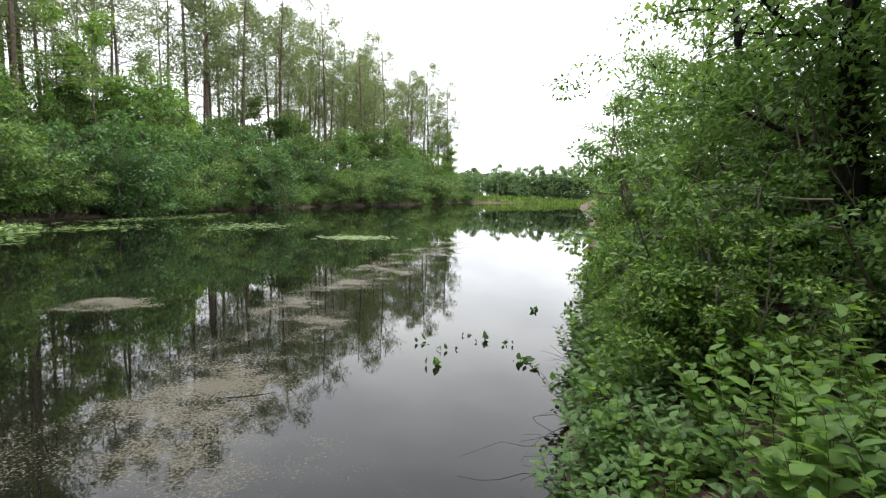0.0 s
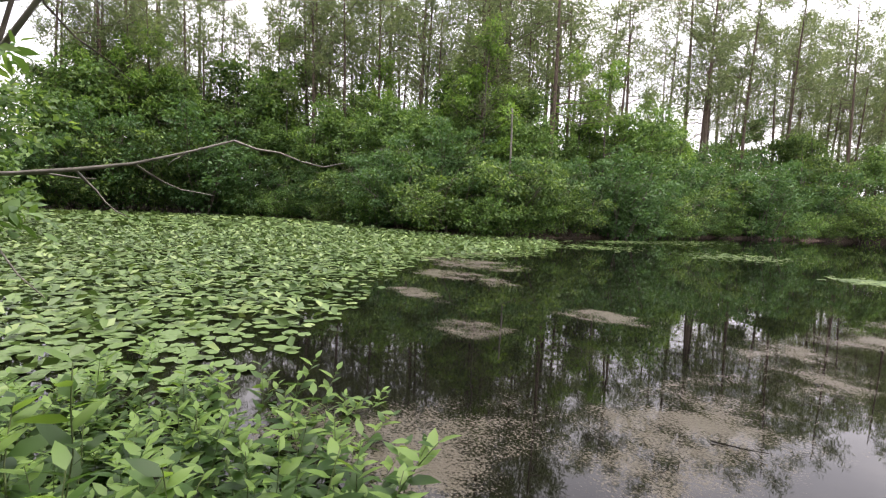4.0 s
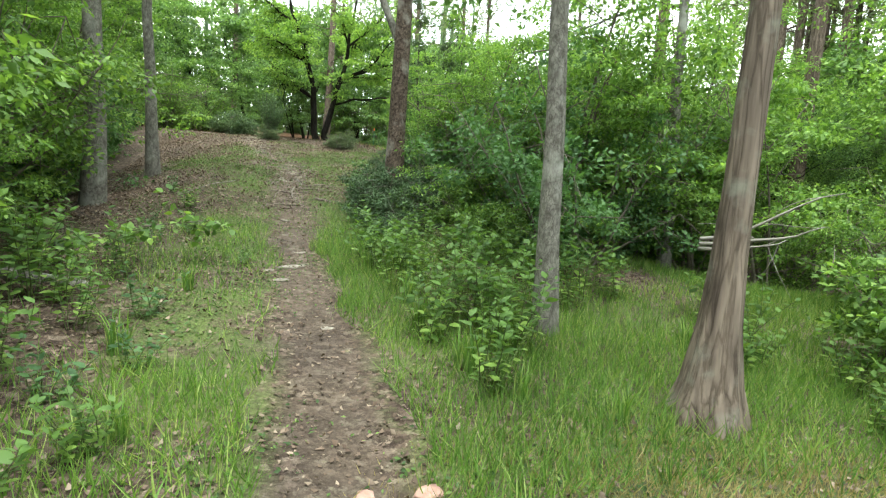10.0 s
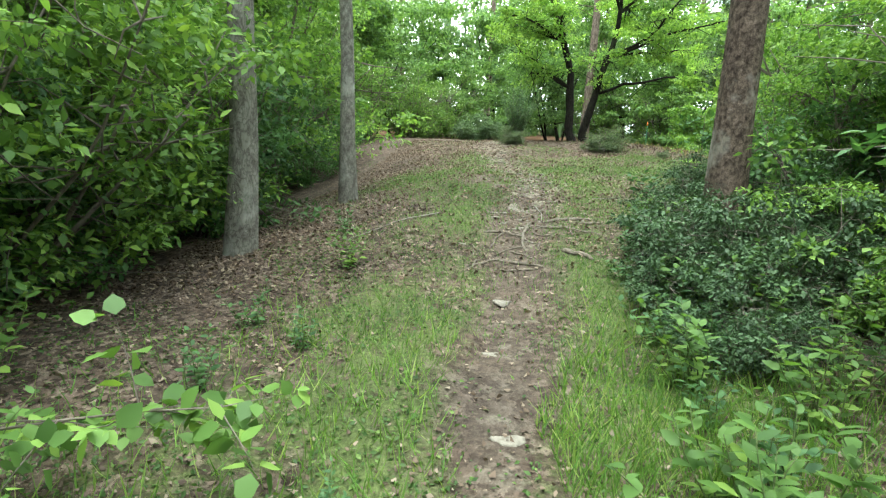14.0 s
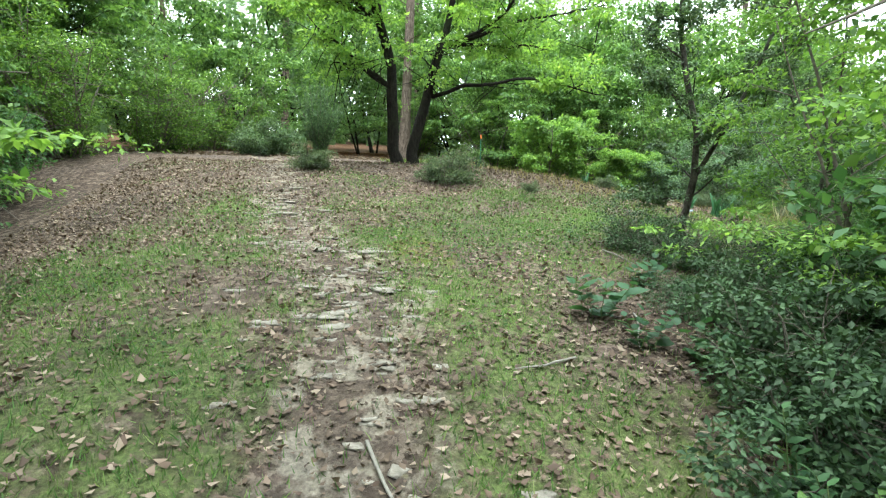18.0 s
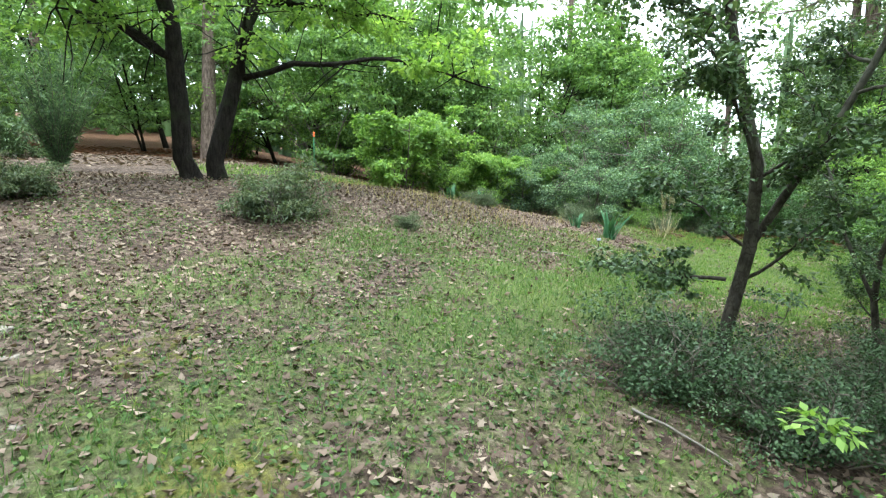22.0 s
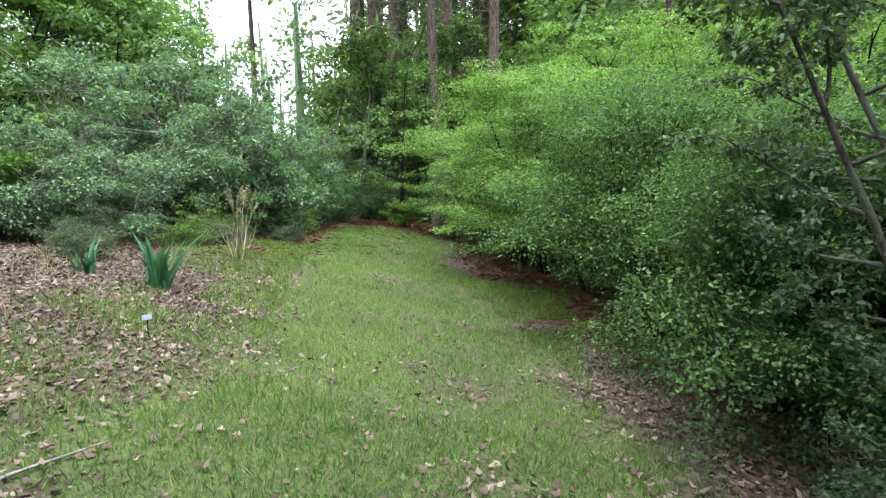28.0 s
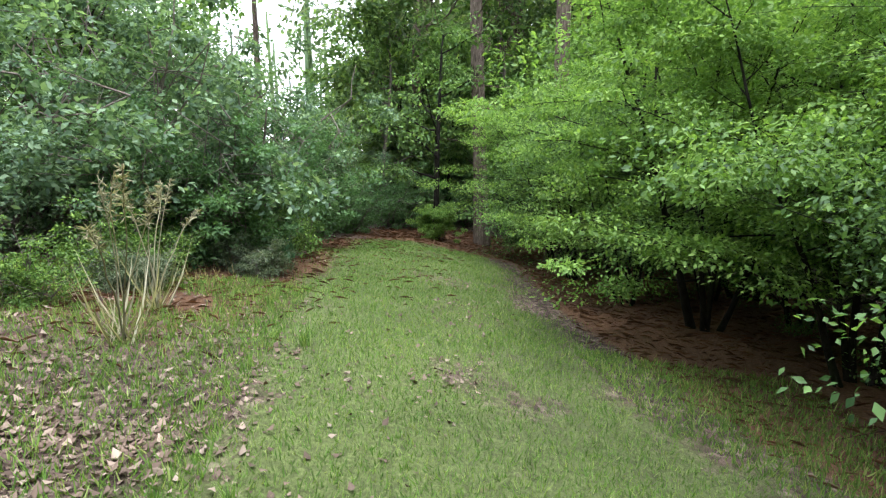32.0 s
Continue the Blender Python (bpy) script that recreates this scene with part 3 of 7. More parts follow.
def water_material():
    m, nodes, links, bsdf = shader("pond_water")
    a = nodes.new("ShaderNodeAttribute")
    a.attribute_name = "scum"
    big, fine = noise_node(nodes, links, 0.7, 9.0, 0.68), noise_node(nodes, links, 34.0, 9.0, 0.8)
    s = nodes.new("ShaderNodeMath")
    s.operation = "MULTIPLY_ADD"
    links.new(big.outputs["Fac"], s.inputs[0])
    s.inputs[1].default_value = 1.5
    links.new(a.outputs["Fac"], s.inputs[2])
    t = nodes.new("ShaderNodeMath")
    t.operation = "MULTIPLY_ADD"
    links.new(fine.outputs["Fac"], t.inputs[0])
    t.inputs[1].default_value = 1.5
    links.new(s.outputs[0], t.inputs[2])
    mat = ramp(nodes, links, t.outputs[0], [(0.92, (0, 0, 0)), (0.98, (0.75, 0.75, 0.75))])
    t2 = nodes.new("ShaderNodeMath")
    t2.operation, t2.inputs[1].default_value = "MULTIPLY", 0.5
    links.new(t.outputs[0], t2.inputs[0])
    links.new(t2.outputs[0], mat.inputs["Fac"])
    bsdf.inputs["Base Color"].default_value = (0.004, 0.004, 0.003, 1)
    bsdf.inputs["Roughness"].default_value = 0.02
    bsdf.inputs["IOR"].default_value = 1.34
    rip = noise_node(nodes, links, 1.1, 3.0)
    bumped(nodes, links, bsdf, rip.outputs["Fac"], 0.06, 0.02)
    scum = nodes.new("ShaderNodeBsdfPrincipled")
    links.new(ramp(nodes, links, fine.outputs["Fac"], [(0.35, (0.04, 0.032, 0.02)), (0.55, (0.095, 0.082, 0.054)), (0.75, (0.185, 0.17, 0.125))]).outputs[0], scum.inputs["Base Color"])
    scum.inputs["Roughness"].default_value = 0.55
    bumped(nodes, links, scum, fine.outputs["Fac"], 0.8, 0.01)
    mx = nodes.new("ShaderNodeMixShader")
    links.new(mat.outputs[0], mx.inputs[0])
    links.new(bsdf.outputs[0], mx.inputs[1])
    links.new(scum.outputs[0], mx.inputs[2])
    links.new(mx.outputs[0], nodes["Material Output"].inputs["Surface"])
    return m


def build_water():
    xs = spaced([(-84, -36, 6), (-36, 8, 0.5), (8, 70, 6)])
    ys = spaced([(-8, 30, 0.5), (30, 60, 2), (60, 190, 10)])
    gx, gy = np.meshgrid(xs, ys)
    x, y = gx.ravel(), gy.ravel()
    i, j = np.meshgrid(np.arange(len(xs) - 1), np.arange(len(ys) - 1))
    a = (j * len(xs) + i).ravel()
    me = mesh_of("water", np.stack([x, y, 0 * x], 1), [np.stack([a, a + 1, a + len(xs) + 1, a + len(xs)], 1)], WATER)
    # floating mats: a band from the near bank out to the open water, spots off the lilies, none on the open right
    band = smooth(2.1, 0.4, np.abs(to_line(x, y, np.array([(-4.0, 2.0), (-2.2, 5.0), (-2.4, 10.0), (-1.0, 16.0), (1.2, 25.0)]))))
    band = np.maximum(band, 0.8 * smooth(4.2, 1.4, np.hypot(x + 2.2, y - 2.6)))
    spots = np.zeros_like(x)
    for sx, sy, rx, ry in ((-5.9, 8.9, 1.3, 1.0), (-14.0, 13.0, 3.2, 2.2), (-9.6, 7.4, 1.8, 0.9), (-11.5, 10.3, 2.6, 1.2), (-6.4, 6.0, 1.2, 0.8), (-17.5, 16.0, 2.5, 2.2)):
        spots = np.maximum(spots, smooth(1.25, 0.5, np.hypot((x - sx) / rx, (y - sy) / ry)))
    me.attributes.new("scum", "FLOAT", "POINT").data.foreach_set("value", (0.56 * np.maximum(band * 0.88, spots) - 0.15).astype(np.float32))
    tagged(new("water", me), "still dark pond water mirroring trees and sky, with brown floating mats", "water", kind="structure")


GROUND, WATER = ground_material(), water_material()
build_ground()
build_water()

# ---------------------------------------------------------------- kinds of plants
def pine(name, seed, tall, radius, bare=0.45, dense=1.0, lean=0.0, bark=None, limbs=26, label="", group="pines", stubs=5):
    """A tall pine: tapered trunk, dead stubs low down, limbs with needle tufts on top."""
    rng = np.random.default_rng(seed)
    root = thing(name, label or "tall pine with bare grey-brown trunk and thin needle crown", "tree", group)
    trunk, crown = Soup(), Soup()
    s = np.linspace(0, 1, 12)
    lx, ly = rng.normal(0, 0.012, 2) * tall + np.array([lean, 0]) * tall
    axis = np.stack([lx * s + 0.01 * tall * np.sin(3 * s + seed), ly * s + 0.008 * tall * np.sin(4 * s), s * tall - 0.25 * (s == 0)], 1)
    girth = radius * np.interp(s, [0, 0.03, 0.1, 1], [1.35, 1.12, 1.0, 0.22])
    tube(trunk, axis, girth, 10, 0.03, rng)
    on = lambda h: np.array([np.interp(h, s, axis[:, k]) for k in range(3)])  # noqa: E731
    tips = []
    for k in range(limbs):
        h = bare + (1 - bare) * (k + rng.random()) / limbs
        a = rng.uniform(0, 2 * np.pi)
        reach = tall * (0.085 + 0.13 * (1 - h) ** 0.6) * rng.uniform(0.6, 1.25)
        line = bent(on(h), (np.cos(a), np.sin(a), rng.uniform(0.0, 0.5)), reach, 0.16, 0.05, 6, rng)
        tube(trunk, line, np.linspace(radius * 0.22, radius * 0.05, len(line)), 4, 0, rng)
        for q in (3, 4, 5, 6):
            tips += [line[q] + rng.normal(0, 0.14 * reach, 3) for _ in range(2)]
            side = bent(line[q], rng.normal(0, 1, 3) + [0, 0, 0.3], reach * 0.3, 0.2, 0.0, 3, rng)
            tube(trunk, side, np.linspace(radius * 0.07, radius * 0.03, 4), 3, 0, rng)
            tips.append(side[-1])
    for k in range(stubs):
        h = bare * rng.uniform(0.35, 1.0)
        a = rng.uniform(0, 2 * np.pi)
        line = bent(on(h), (np.cos(a), np.sin(a), 0.1), tall * rng.uniform(0.02, 0.07), 0.2, 0.0, 4, rng)
        tube(trunk, line, np.linspace(radius * 0.14, radius * 0.04, 5), 4, 0, rng)
    tips = np.array(tips)
    per = int(12 * dense)
    c = np.repeat(tips, per, axis=0)
    way = unit(rng.standard_normal((len(c), 3)) + [0, 0, 0.25])
    put_leaves(crown, LEAF_NARROW, c + way * rng.random((len(c), 1)) * tall * 0.016, way, rng.standard_normal((len(c), 3)), tall * 0.019 * rng.uniform(0.7, 1.3, len(c)), 0.5)
    part("trunk", trunk.mesh("pine_trunk", bark or BARK_PINE, True), root)
    part("crown", crown.mesh("pine_crown", HAZED_NEEDLES), root, kind="stuff")
    return root


def broadleaf(name, seed, tall, wide, leaf, size, trunks=1, radius=0.1, low=0.25, limbs=9, per=26, bark=None, outline=LEAF_SMALL, spread=0.28, label="", group="", category="tree", lean=(0, 0), flat=0.5, layered=False, twigs=5, upright=0.5, crook=0.05):
    """A leafy tree or tall shrub: stems that fork into limbs and twigs, leaves in clumps at the twigs."""
    rng = np.random.default_rng(seed)
    root = thing(name, label, category, group)
    wood, crown = Soup(), Soup()
    tips = []
    for n in range(trunks):
        a = rng.uniform(0, 2 * np.pi)
        out = 0.0 if trunks == 1 else 0.28 * wide / tall
        way = (np.cos(a) * out + lean[0], np.sin(a) * out + lean[1], 1)
        start = (0, 0, -0.12) if trunks == 1 else (0.12 * np.cos(a), 0.12 * np.sin(a), -0.12)
        stem = bent(start, way, tall * rng.uniform(0.8, 0.95), crook, 0.02, 9, rng)
        r = radius * (1 if n == 0 else rng.uniform(0.5, 0.9))
        tube(wood, stem, r * np.interp(np.linspace(0, 1, 10), [0, 0.1, 1], [1.3, 1, 0.2]), 8, 0.04, rng)
        for k in range(limbs):
            h = low + (1 - low) * (k + rng.random()) / limbs
            p = np.array([np.interp(h, np.linspace(0, 1, 10), stem[:, q]) for q in range(3)])
            b = rng.uniform(0, 2 * np.pi)
            reach = wide * 0.5 * np.interp(h, [low, 0.45, 1], [0.8, 1.05, 0.35]) * rng.uniform(0.65, 1.15)
            limb = bent(p, (np.cos(b), np.sin(b), upright * rng.uniform(0.3, 1.4)), reach, 0.14, 0.0 if layered else 0.03, 6, rng)
            tube(wood, limb, np.linspace(r * 0.42 * (1.1 - h * 0.6), r * 0.08, 7), 5, 0, rng)
            for q in range(2, 7):
                for _ in range(twigs if q > 2 else twigs // 2):
                    d = unit(rng.standard_normal(3) + (limb[q] - limb[q - 1]) * 3) * [1, 1, 0.25 if layered else 0.8]
                    twig = bent(limb[q], d, reach * rng.uniform(0.15, 0.4), 0.15, 0.0, 2, rng)
                    if rng.random() < 0.5:
                        tube(wood, twig, [r * 0.07, r * 0.05, r * 0.03], 3, 0, rng)
                    tips.append(twig[-1])
    sp = wide * spread * 0.35
    foliage(crown, rng, tips, per, (sp, sp, sp * (0.3 if layered else 0.75)), size, outline, 0.25, 0.75 if layered else flat)
    part("trunk", wood.mesh("wood", bark or BARK_TWIG, True), root)
    part("crown", crown.mesh("leaves", leaf), root, kind="stuff")
    return root


def shrub(name, seed, tall, wide, leaf, size, stems=14, per=22, outline=LEAF_SMALL, label="", group="", wood=None, spread=0.3, twigs=5, category="shrub", open_base=0.0):
    """A bush of many stems from the ground, leafy from low down, with a ragged outline."""
    rng = np.random.default_rng(seed)
    root = thing(name, label, category, group)
    stalks, leaves, tips = Soup(), Soup(), []
    for k in range(stems):
        a, o = rng.uniform(0, 2 * np.pi), rng.random() ** 0.7
        way = np.array([np.cos(a) * o * wide / tall * 0.75, np.sin(a) * o * wide / tall * 0.75, 1])
        start = np.array([np.cos(a), np.sin(a), 0]) * o * wide * 0.16 - [0, 0, 0.1]
        stem = bent(start, way, tall * rng.uniform(0.65, 1.1) * (1.1 - 0.25 * o), 0.12, 0.0, 7, rng)
        r = 0.006 + 0.008 * tall * rng.uniform(0.4, 1)
        tube(stalks, stem, np.linspace(r, r * 0.25, 8), 5, 0, rng)
        for q in range(1, 8):
            if q / 7 < open_base:
                continue
            for _ in range(twigs):
                tip = stem[q] + rng.standard_normal(3) * wide * 0.11 * [1, 1, 0.8]
                if tip[2] > 0.06:
                    tips.append(tip)
                    if rng.random() < 0.35:
                        tube(stalks, np.array([stem[q], (stem[q] + tip) / 2 + rng.normal(0, 0.02, 3), tip]), [r * 0.4, r * 0.3, r * 0.15], 3, 0, rng)
    sp = wide * spread * 0.32
    foliage(leaves, rng, tips, per, (sp, sp, sp * 0.8), size, outline, 0.15, 0.55)
    part("stem", stalks.mesh("stem", wood or BARK_TWIG, True), root, kind="stuff")
    part("foliage", leaves.mesh("foliage", leaf), root, kind="stuff")
    return root


def weed(name, seed, tall, stems, outline, leaf, size, label="", group="weeds", pairs=9, splay=0.5, stem_mat=None, tip_up=0.5, category="plant"):
    """A leafy herb or young willow: upright stems with leaves along them, one by one."""
    rng = np.random.default_rng(seed)
    root = thing(name, label, category, group)
    for k in range(stems):
        stalks, leaves = Soup(), Soup()
        a, o = rng.uniform(0, 2 * np.pi), rng.random() ** 0.6
        start = np.array([np.cos(a), np.sin(a), 0]) * o * 0.12 * tall - [0, 0, 0.05]
        line = bent(start, (np.cos(a) * o * splay, np.sin(a) * o * splay, 1), tall * rng.uniform(0.6, 1.1), 0.09, 0.01, 8, rng)
        r = 0.0025 + 0.0035 * tall
        tube(stalks, line, np.linspace(r, r * 0.35, 9), 4, 0, rng)
        u = np.linspace(0.2, 1.0, pairs * 2)
        at = np.stack([np.interp(u, np.linspace(0, 1, 9), line[:, q]) for q in range(3)], 1)
        b = np.arange(len(u)) * 2.4 + rng.uniform(0, 6.28)
        up = tip_up * (0.3 + u) + rng.normal(0, 0.2, len(u))
        way = np.stack([np.cos(b), np.sin(b), up], 1)
        face = np.stack([-np.cos(b) * up, -np.sin(b) * up, np.ones(len(u))], 1) + rng.normal(0, 0.25, (len(u), 3))
        put_leaves(leaves, outline, at, way, face, size * rng.uniform(0.65, 1.2, len(u)) * np.interp(u, [0.2, 0.8, 1], [0.9, 1.05, 0.7]))
        stem = part("stem", stalks.mesh("stem", stem_mat or STEM, True), root)
        part("foliage", leaves.mesh("leaves", leaf), stem, kind="stuff")
    return root


def tuft(name, seed, tall, blades, leaf, wide=0.012, spread=0.1, label="", group="grass tufts", category="grass", bend=0.5):
    rng = np.random.default_rng(seed)
    soup = Soup()
    for k in range(blades):
        a = rng.uniform(0, 2 * np.pi)
        b = rng.uniform(0, 2 * np.pi)
        o = rng.random() ** 0.5 * spread
        h = tall * rng.uniform(0.5, 1.1)
        u = np.linspace(0, 1, 5)
        out = bend * h * u**2 * rng.uniform(0.2, 1)
        p = np.stack([np.cos(a) * o + np.cos(b) * out, np.sin(a) * o + np.sin(b) * out, h * u * (1 - 0.25 * bend * u**2) - 0.02], 1)
        side = np.array([-np.sin(b), np.cos(b), 0]) * wide * 0.5
        w = np.array([0.8, 1, 0.85, 0.55, 0.06])[:, None]
        verts = np.concatenate([p - side * w, p + side * w])
        i = np.arange(4)
        soup.add(verts, [np.stack([i, i + 5, i + 6, i + 1], 1)])
    return thing(name, label, category, group, soup.mesh(name, leaf))


def plant_at(proto, x, y, turn=None, scale=1.0, lift=0.0, rng=RNG, label=""):
    """A copy of a plant, standing on the ground."""
    m = pose(x, y, ground_z(x, y) + lift, 0, 0, rng.uniform(0, 360) if turn is None else turn)
    ob = copy_thing(proto, m)
    ob.scale = (scale * rng.uniform(0.96, 1.04), scale * rng.uniform(0.96, 1.04), scale)
    if label:
        tagged(ob, label)
    return ob


def stand(proto, x, y, turn=0.0, scale=1.0, lift=0.0):
    """Puts the plant itself on the ground."""
    proto.matrix_basis = pose(x, y, ground_z(x, y) + lift, 0, 0, turn)
    proto.scale = (scale,) * 3
    return proto

# ---------------------------------------------------------------- far bank of the pond
bank_rng = np.random.default_rng(21)
FAR = SHORE[8:19]


def along(line, s):
    seg = np.hypot(*np.diff(line, axis=0).T)
    total = np.concatenate([[0], np.cumsum(seg)])
    return np.array([np.interp(s, total, line[:, 0]), np.interp(s, total, line[:, 1])]), total[-1]


def outward(line, s):
    (a, _), (b, _) = along(line, s - 0.5), along(line, s + 0.5)
    d = (b - a) / np.linalg.norm(b - a)
    return np.array([-d[1], d[0]])


shore_shrubs = [
    shrub("shore_shrub", 100, 5.2, 5.4, LEAF_SHORE, 0.23, 16, 26, label="dense green shrub leaning over the far water's edge", group="far bank shrubs", twigs=3, spread=0.42, open_base=0.2),
    shrub("shore_shrub", 101, 6.4, 5.4, LEAF_DEEP, 0.24, 16, 26, label="tall dark green shrub on the far bank", group="far bank shrubs", twigs=3, spread=0.42),
    shrub("shore_shrub", 102, 3.4, 4.6, LEAF_GREEN, 0.2, 14, 24, label="low rounded green shrub at the far water's edge", group="far bank shrubs", twigs=3, spread=0.44, open_base=0.2),
]
bank_trees = [
    broadleaf("bank_tree", 110, 10.5, 5.2, LEAF_SHORE, 0.26, 1, 0.10, 0.15, 14, 12, label="slim light green tree among the far bank shrubs", group="far bank trees", spread=0.42),
    broadleaf("bank_tree", 111, 9.0, 6.0, LEAF_GREEN, 0.26, 2, 0.09, 0.15, 10, 11, label="bushy green tree behind the far bank shrubs", group="far bank trees", spread=0.42),
    broadleaf("bank_tree", 112, 12.5, 4.6, LEAF_BRIGHT, 0.25, 1, 0.11, 0.25, 14, 12, label="pale yellow-green young tree on the far bank", group="far bank trees", spread=0.42),
]
far_pines = [
    pine("pine_tree", 120, 27.0, 0.24, 0.34, 0.9, limbs=24),
    pine("pine_tree", 121, 30.0, 0.26, 0.42, 0.9, 0.01, limbs=24),
    pine("pine_tree", 122, 23.0, 0.2, 0.3, 0.9, -0.015, limbs=24),
    pine("pine_tree", 123, 28.0, 0.22, 0.5, 0.9, 0.02, limbs=22),
]
for protos in (shore_shrubs, bank_trees, far_pines):
    for k, p in enumerate(protos):
        c, _ = along(FAR, 22.0 + 5.0 * k + 2.0 * len(p.name))
        o = outward(FAR, 22.0 + 5.0 * k)
        away = {0: 0.6, 1: 4.0, 2: 9.0}[(shore_shrubs, bank_trees, far_pines).index(protos)]
        stand(p, *(c + o * away))

s_at = 1.0
length = along(FAR, 0)[1]
while s_at < length:
    c, _ = along(FAR, s_at)
    o = outward(FAR, s_at)
    grow = 1.7 if s_at < 62 else 1.2 if s_at < 84 else 1.12 if s_at < 128 else 1.4
    for back, proto, chance in ((0.5, shore_shrubs[bank_rng.integers(3)], 1.0), (3.2, shore_shrubs[bank_rng.integers(2)], 0.75)):
        if bank_rng.random() < chance:
            x, y = c + o * (back + bank_rng.normal(0, 0.5)) + bank_rng.normal(0, 0.4, 2)
            plant_at(proto, x, y, None, grow * bank_rng.choice([0.55, 0.7, 0.85, 1.0, 1.15]), 0, bank_rng)
    for _ in range(bank_rng.choice([2, 3, 4])):
        x, y = c + o * bank_rng.uniform(3.5, 13.0)
        plant_at(bank_trees[bank_rng.choice(3, p=[0.4, 0.3, 0.3])], x, y, None, grow * bank_rng.uniform(0.7, 1.25), 0, bank_rng)
    for _ in range(bank_rng.choice([3, 3, 4] if s_at < 78 else [1, 1, 2] if s_at < 112 else [1, 2, 3] if s_at < 136 else [3, 4, 5])):
        x, y = c + o * bank_rng.uniform(5.0, 24.0)
        plant_at(far_pines[bank_rng.integers(4)], x, y, None, bank_rng.uniform(0.78, 1.12) * (1.15 if s_at < 74 else 1.0 if s_at < 120 else 1.12), 0, bank_rng)
    s_at += (3.4 if s_at < 78 else 2.7 if s_at < 128 else 6.0) * bank_rng.uniform(0.8, 1.2)

for x, y, k, s in ((-13.5, -6.4, 0, 0.8), (-17.5, -6.2, 1, 0.9), (-21.5, -7.0, 0, 0.9), (-25.5, -7.2, 1, 1.0), (-29.5, -8.0, 0, 1.0), (-15.5, -9.0, 2, 0.9), (-24.0, -9.5, 1, 1.1), (-19.5, -9.5, 1, 1.1)):
    plant_at(bank_trees[k], x, y, None, s, 0, bank_rng, "leafy green tree on the near side of the pond")

for x, y, k, s in ((-65.0, 23.4, 1, 1.8), (-67.5, 22.4, 0, 1.9), (-68.0, 26.0, 1, 1.9), (-65.5, 26.5, 0, 1.7)):
    plant_at(bank_trees[k], x, y, None, s, 0, bank_rng, "tall leafy green tree at the head of the cove")

for x, y, k in ((-70.0, 21.5, 0), (-69.0, 25.5, 2), (-72.0, 24.0, 0), (-66.5, 27.5, 3), (-71.0, 27.0, 2), (-73.0, 29.0, 0)):
    plant_at(far_pines[k], x, y, None, 0.95, 0, bank_rng)

# a tall dead pole-like trunk between the shrubs
snag = Soup()
tube(snag, bent((0, 0, -0.2), (0.01, 0, 1), 9.3, 0.01, 0, 8, bank_rng), np.linspace(0.11, 0.06, 9), 7, 0.04, bank_rng)
stand(thing("snag_tree", "pale bare standing dead trunk among the far bank shrubs", "dead tree", data=snag.mesh("snag_tree", DEADWOOD, True)), -27.6, 29.6)

# woods all round, beyond the trees one could count
far_rng = np.random.default_rng(5)


def woods(name, label, places, low, high, leaf, per, material=None):
    soup, tips = Soup(), []
    for x, y in places:
        h = far_rng.uniform(low, high)
        base = ground_z(x, y)
        tube(soup, [(x, y, base - 0.3), (x + far_rng.normal(0, 0.3), y, base + h * 0.9)], [0.02 * h, 0.006 * h], 5, 0, far_rng)
        tips.append(clumps(far_rng, 24, (x, y, base + h * 0.55), (h * 0.24, h * 0.24, h * 0.5)))
        tips.append(clumps(far_rng, 9, (x + far_rng.normal(0, 1.5), y + far_rng.normal(0, 1.5), base + 1.2), (2.6, 2.6, 1.6)))
    tips = np.concatenate(tips)
    tips = tips[tips[:, 2] > 0.6]
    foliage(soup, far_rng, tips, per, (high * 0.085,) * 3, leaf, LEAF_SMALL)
    tagged(new(name, soup.mesh(name, material or HAZED_LEAF)), label, "woods", kind="stuff")


woods("far_woods", "green woods at the far end of the pond, leaves tinted for haze", [(far_rng.uniform(-20, 95), far_rng.uniform(176, 205)) for _ in range(260)], 7, 12, 0.8, 16)
ring = []
for k in range(420):
    t = far_rng.uniform(0, 1)
    back = far_rng.uniform(0, 14)
    ring.append(((-46 - back - 34 * float(-0.26 < t - 0.45 < 0.26), -46 + 60 * t * 2) if k % 3 == 0 else (-50 + 70 * t, -48 - back) if k % 3 == 1 else (17 + back, -50 + 50 * t)))
ring = [p for p in ring if not (p[0] < -40 and p[1] > 34) and not 0.54 < np.arctan2(-18 - p[1], -4 - p[0]) < 0.58]
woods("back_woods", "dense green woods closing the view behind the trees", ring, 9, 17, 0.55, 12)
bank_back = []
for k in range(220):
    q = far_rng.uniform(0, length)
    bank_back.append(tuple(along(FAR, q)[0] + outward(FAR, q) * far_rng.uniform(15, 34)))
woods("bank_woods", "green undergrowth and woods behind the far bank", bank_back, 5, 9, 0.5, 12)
reeds = Soup()
n = 5000
x = far_rng.uniform(-2, 60, n)
y = 171.0 + far_rng.uniform(-1.5, 4, n)
put_leaves(reeds, BLADE, np.stack([x, y, np.maximum(0, height(x, y))], 1), far_rng.normal(0, 0.25, (n, 3)) + [0, 0, 1], far_rng.standard_normal((n, 3)), far_rng.uniform(0.5, 1.1, n), 0.25)
tagged(new("reeds", reeds.mesh("reeds", GRASS)), "pale grassy strip along the far end of the pond", "reeds", kind="stuff")

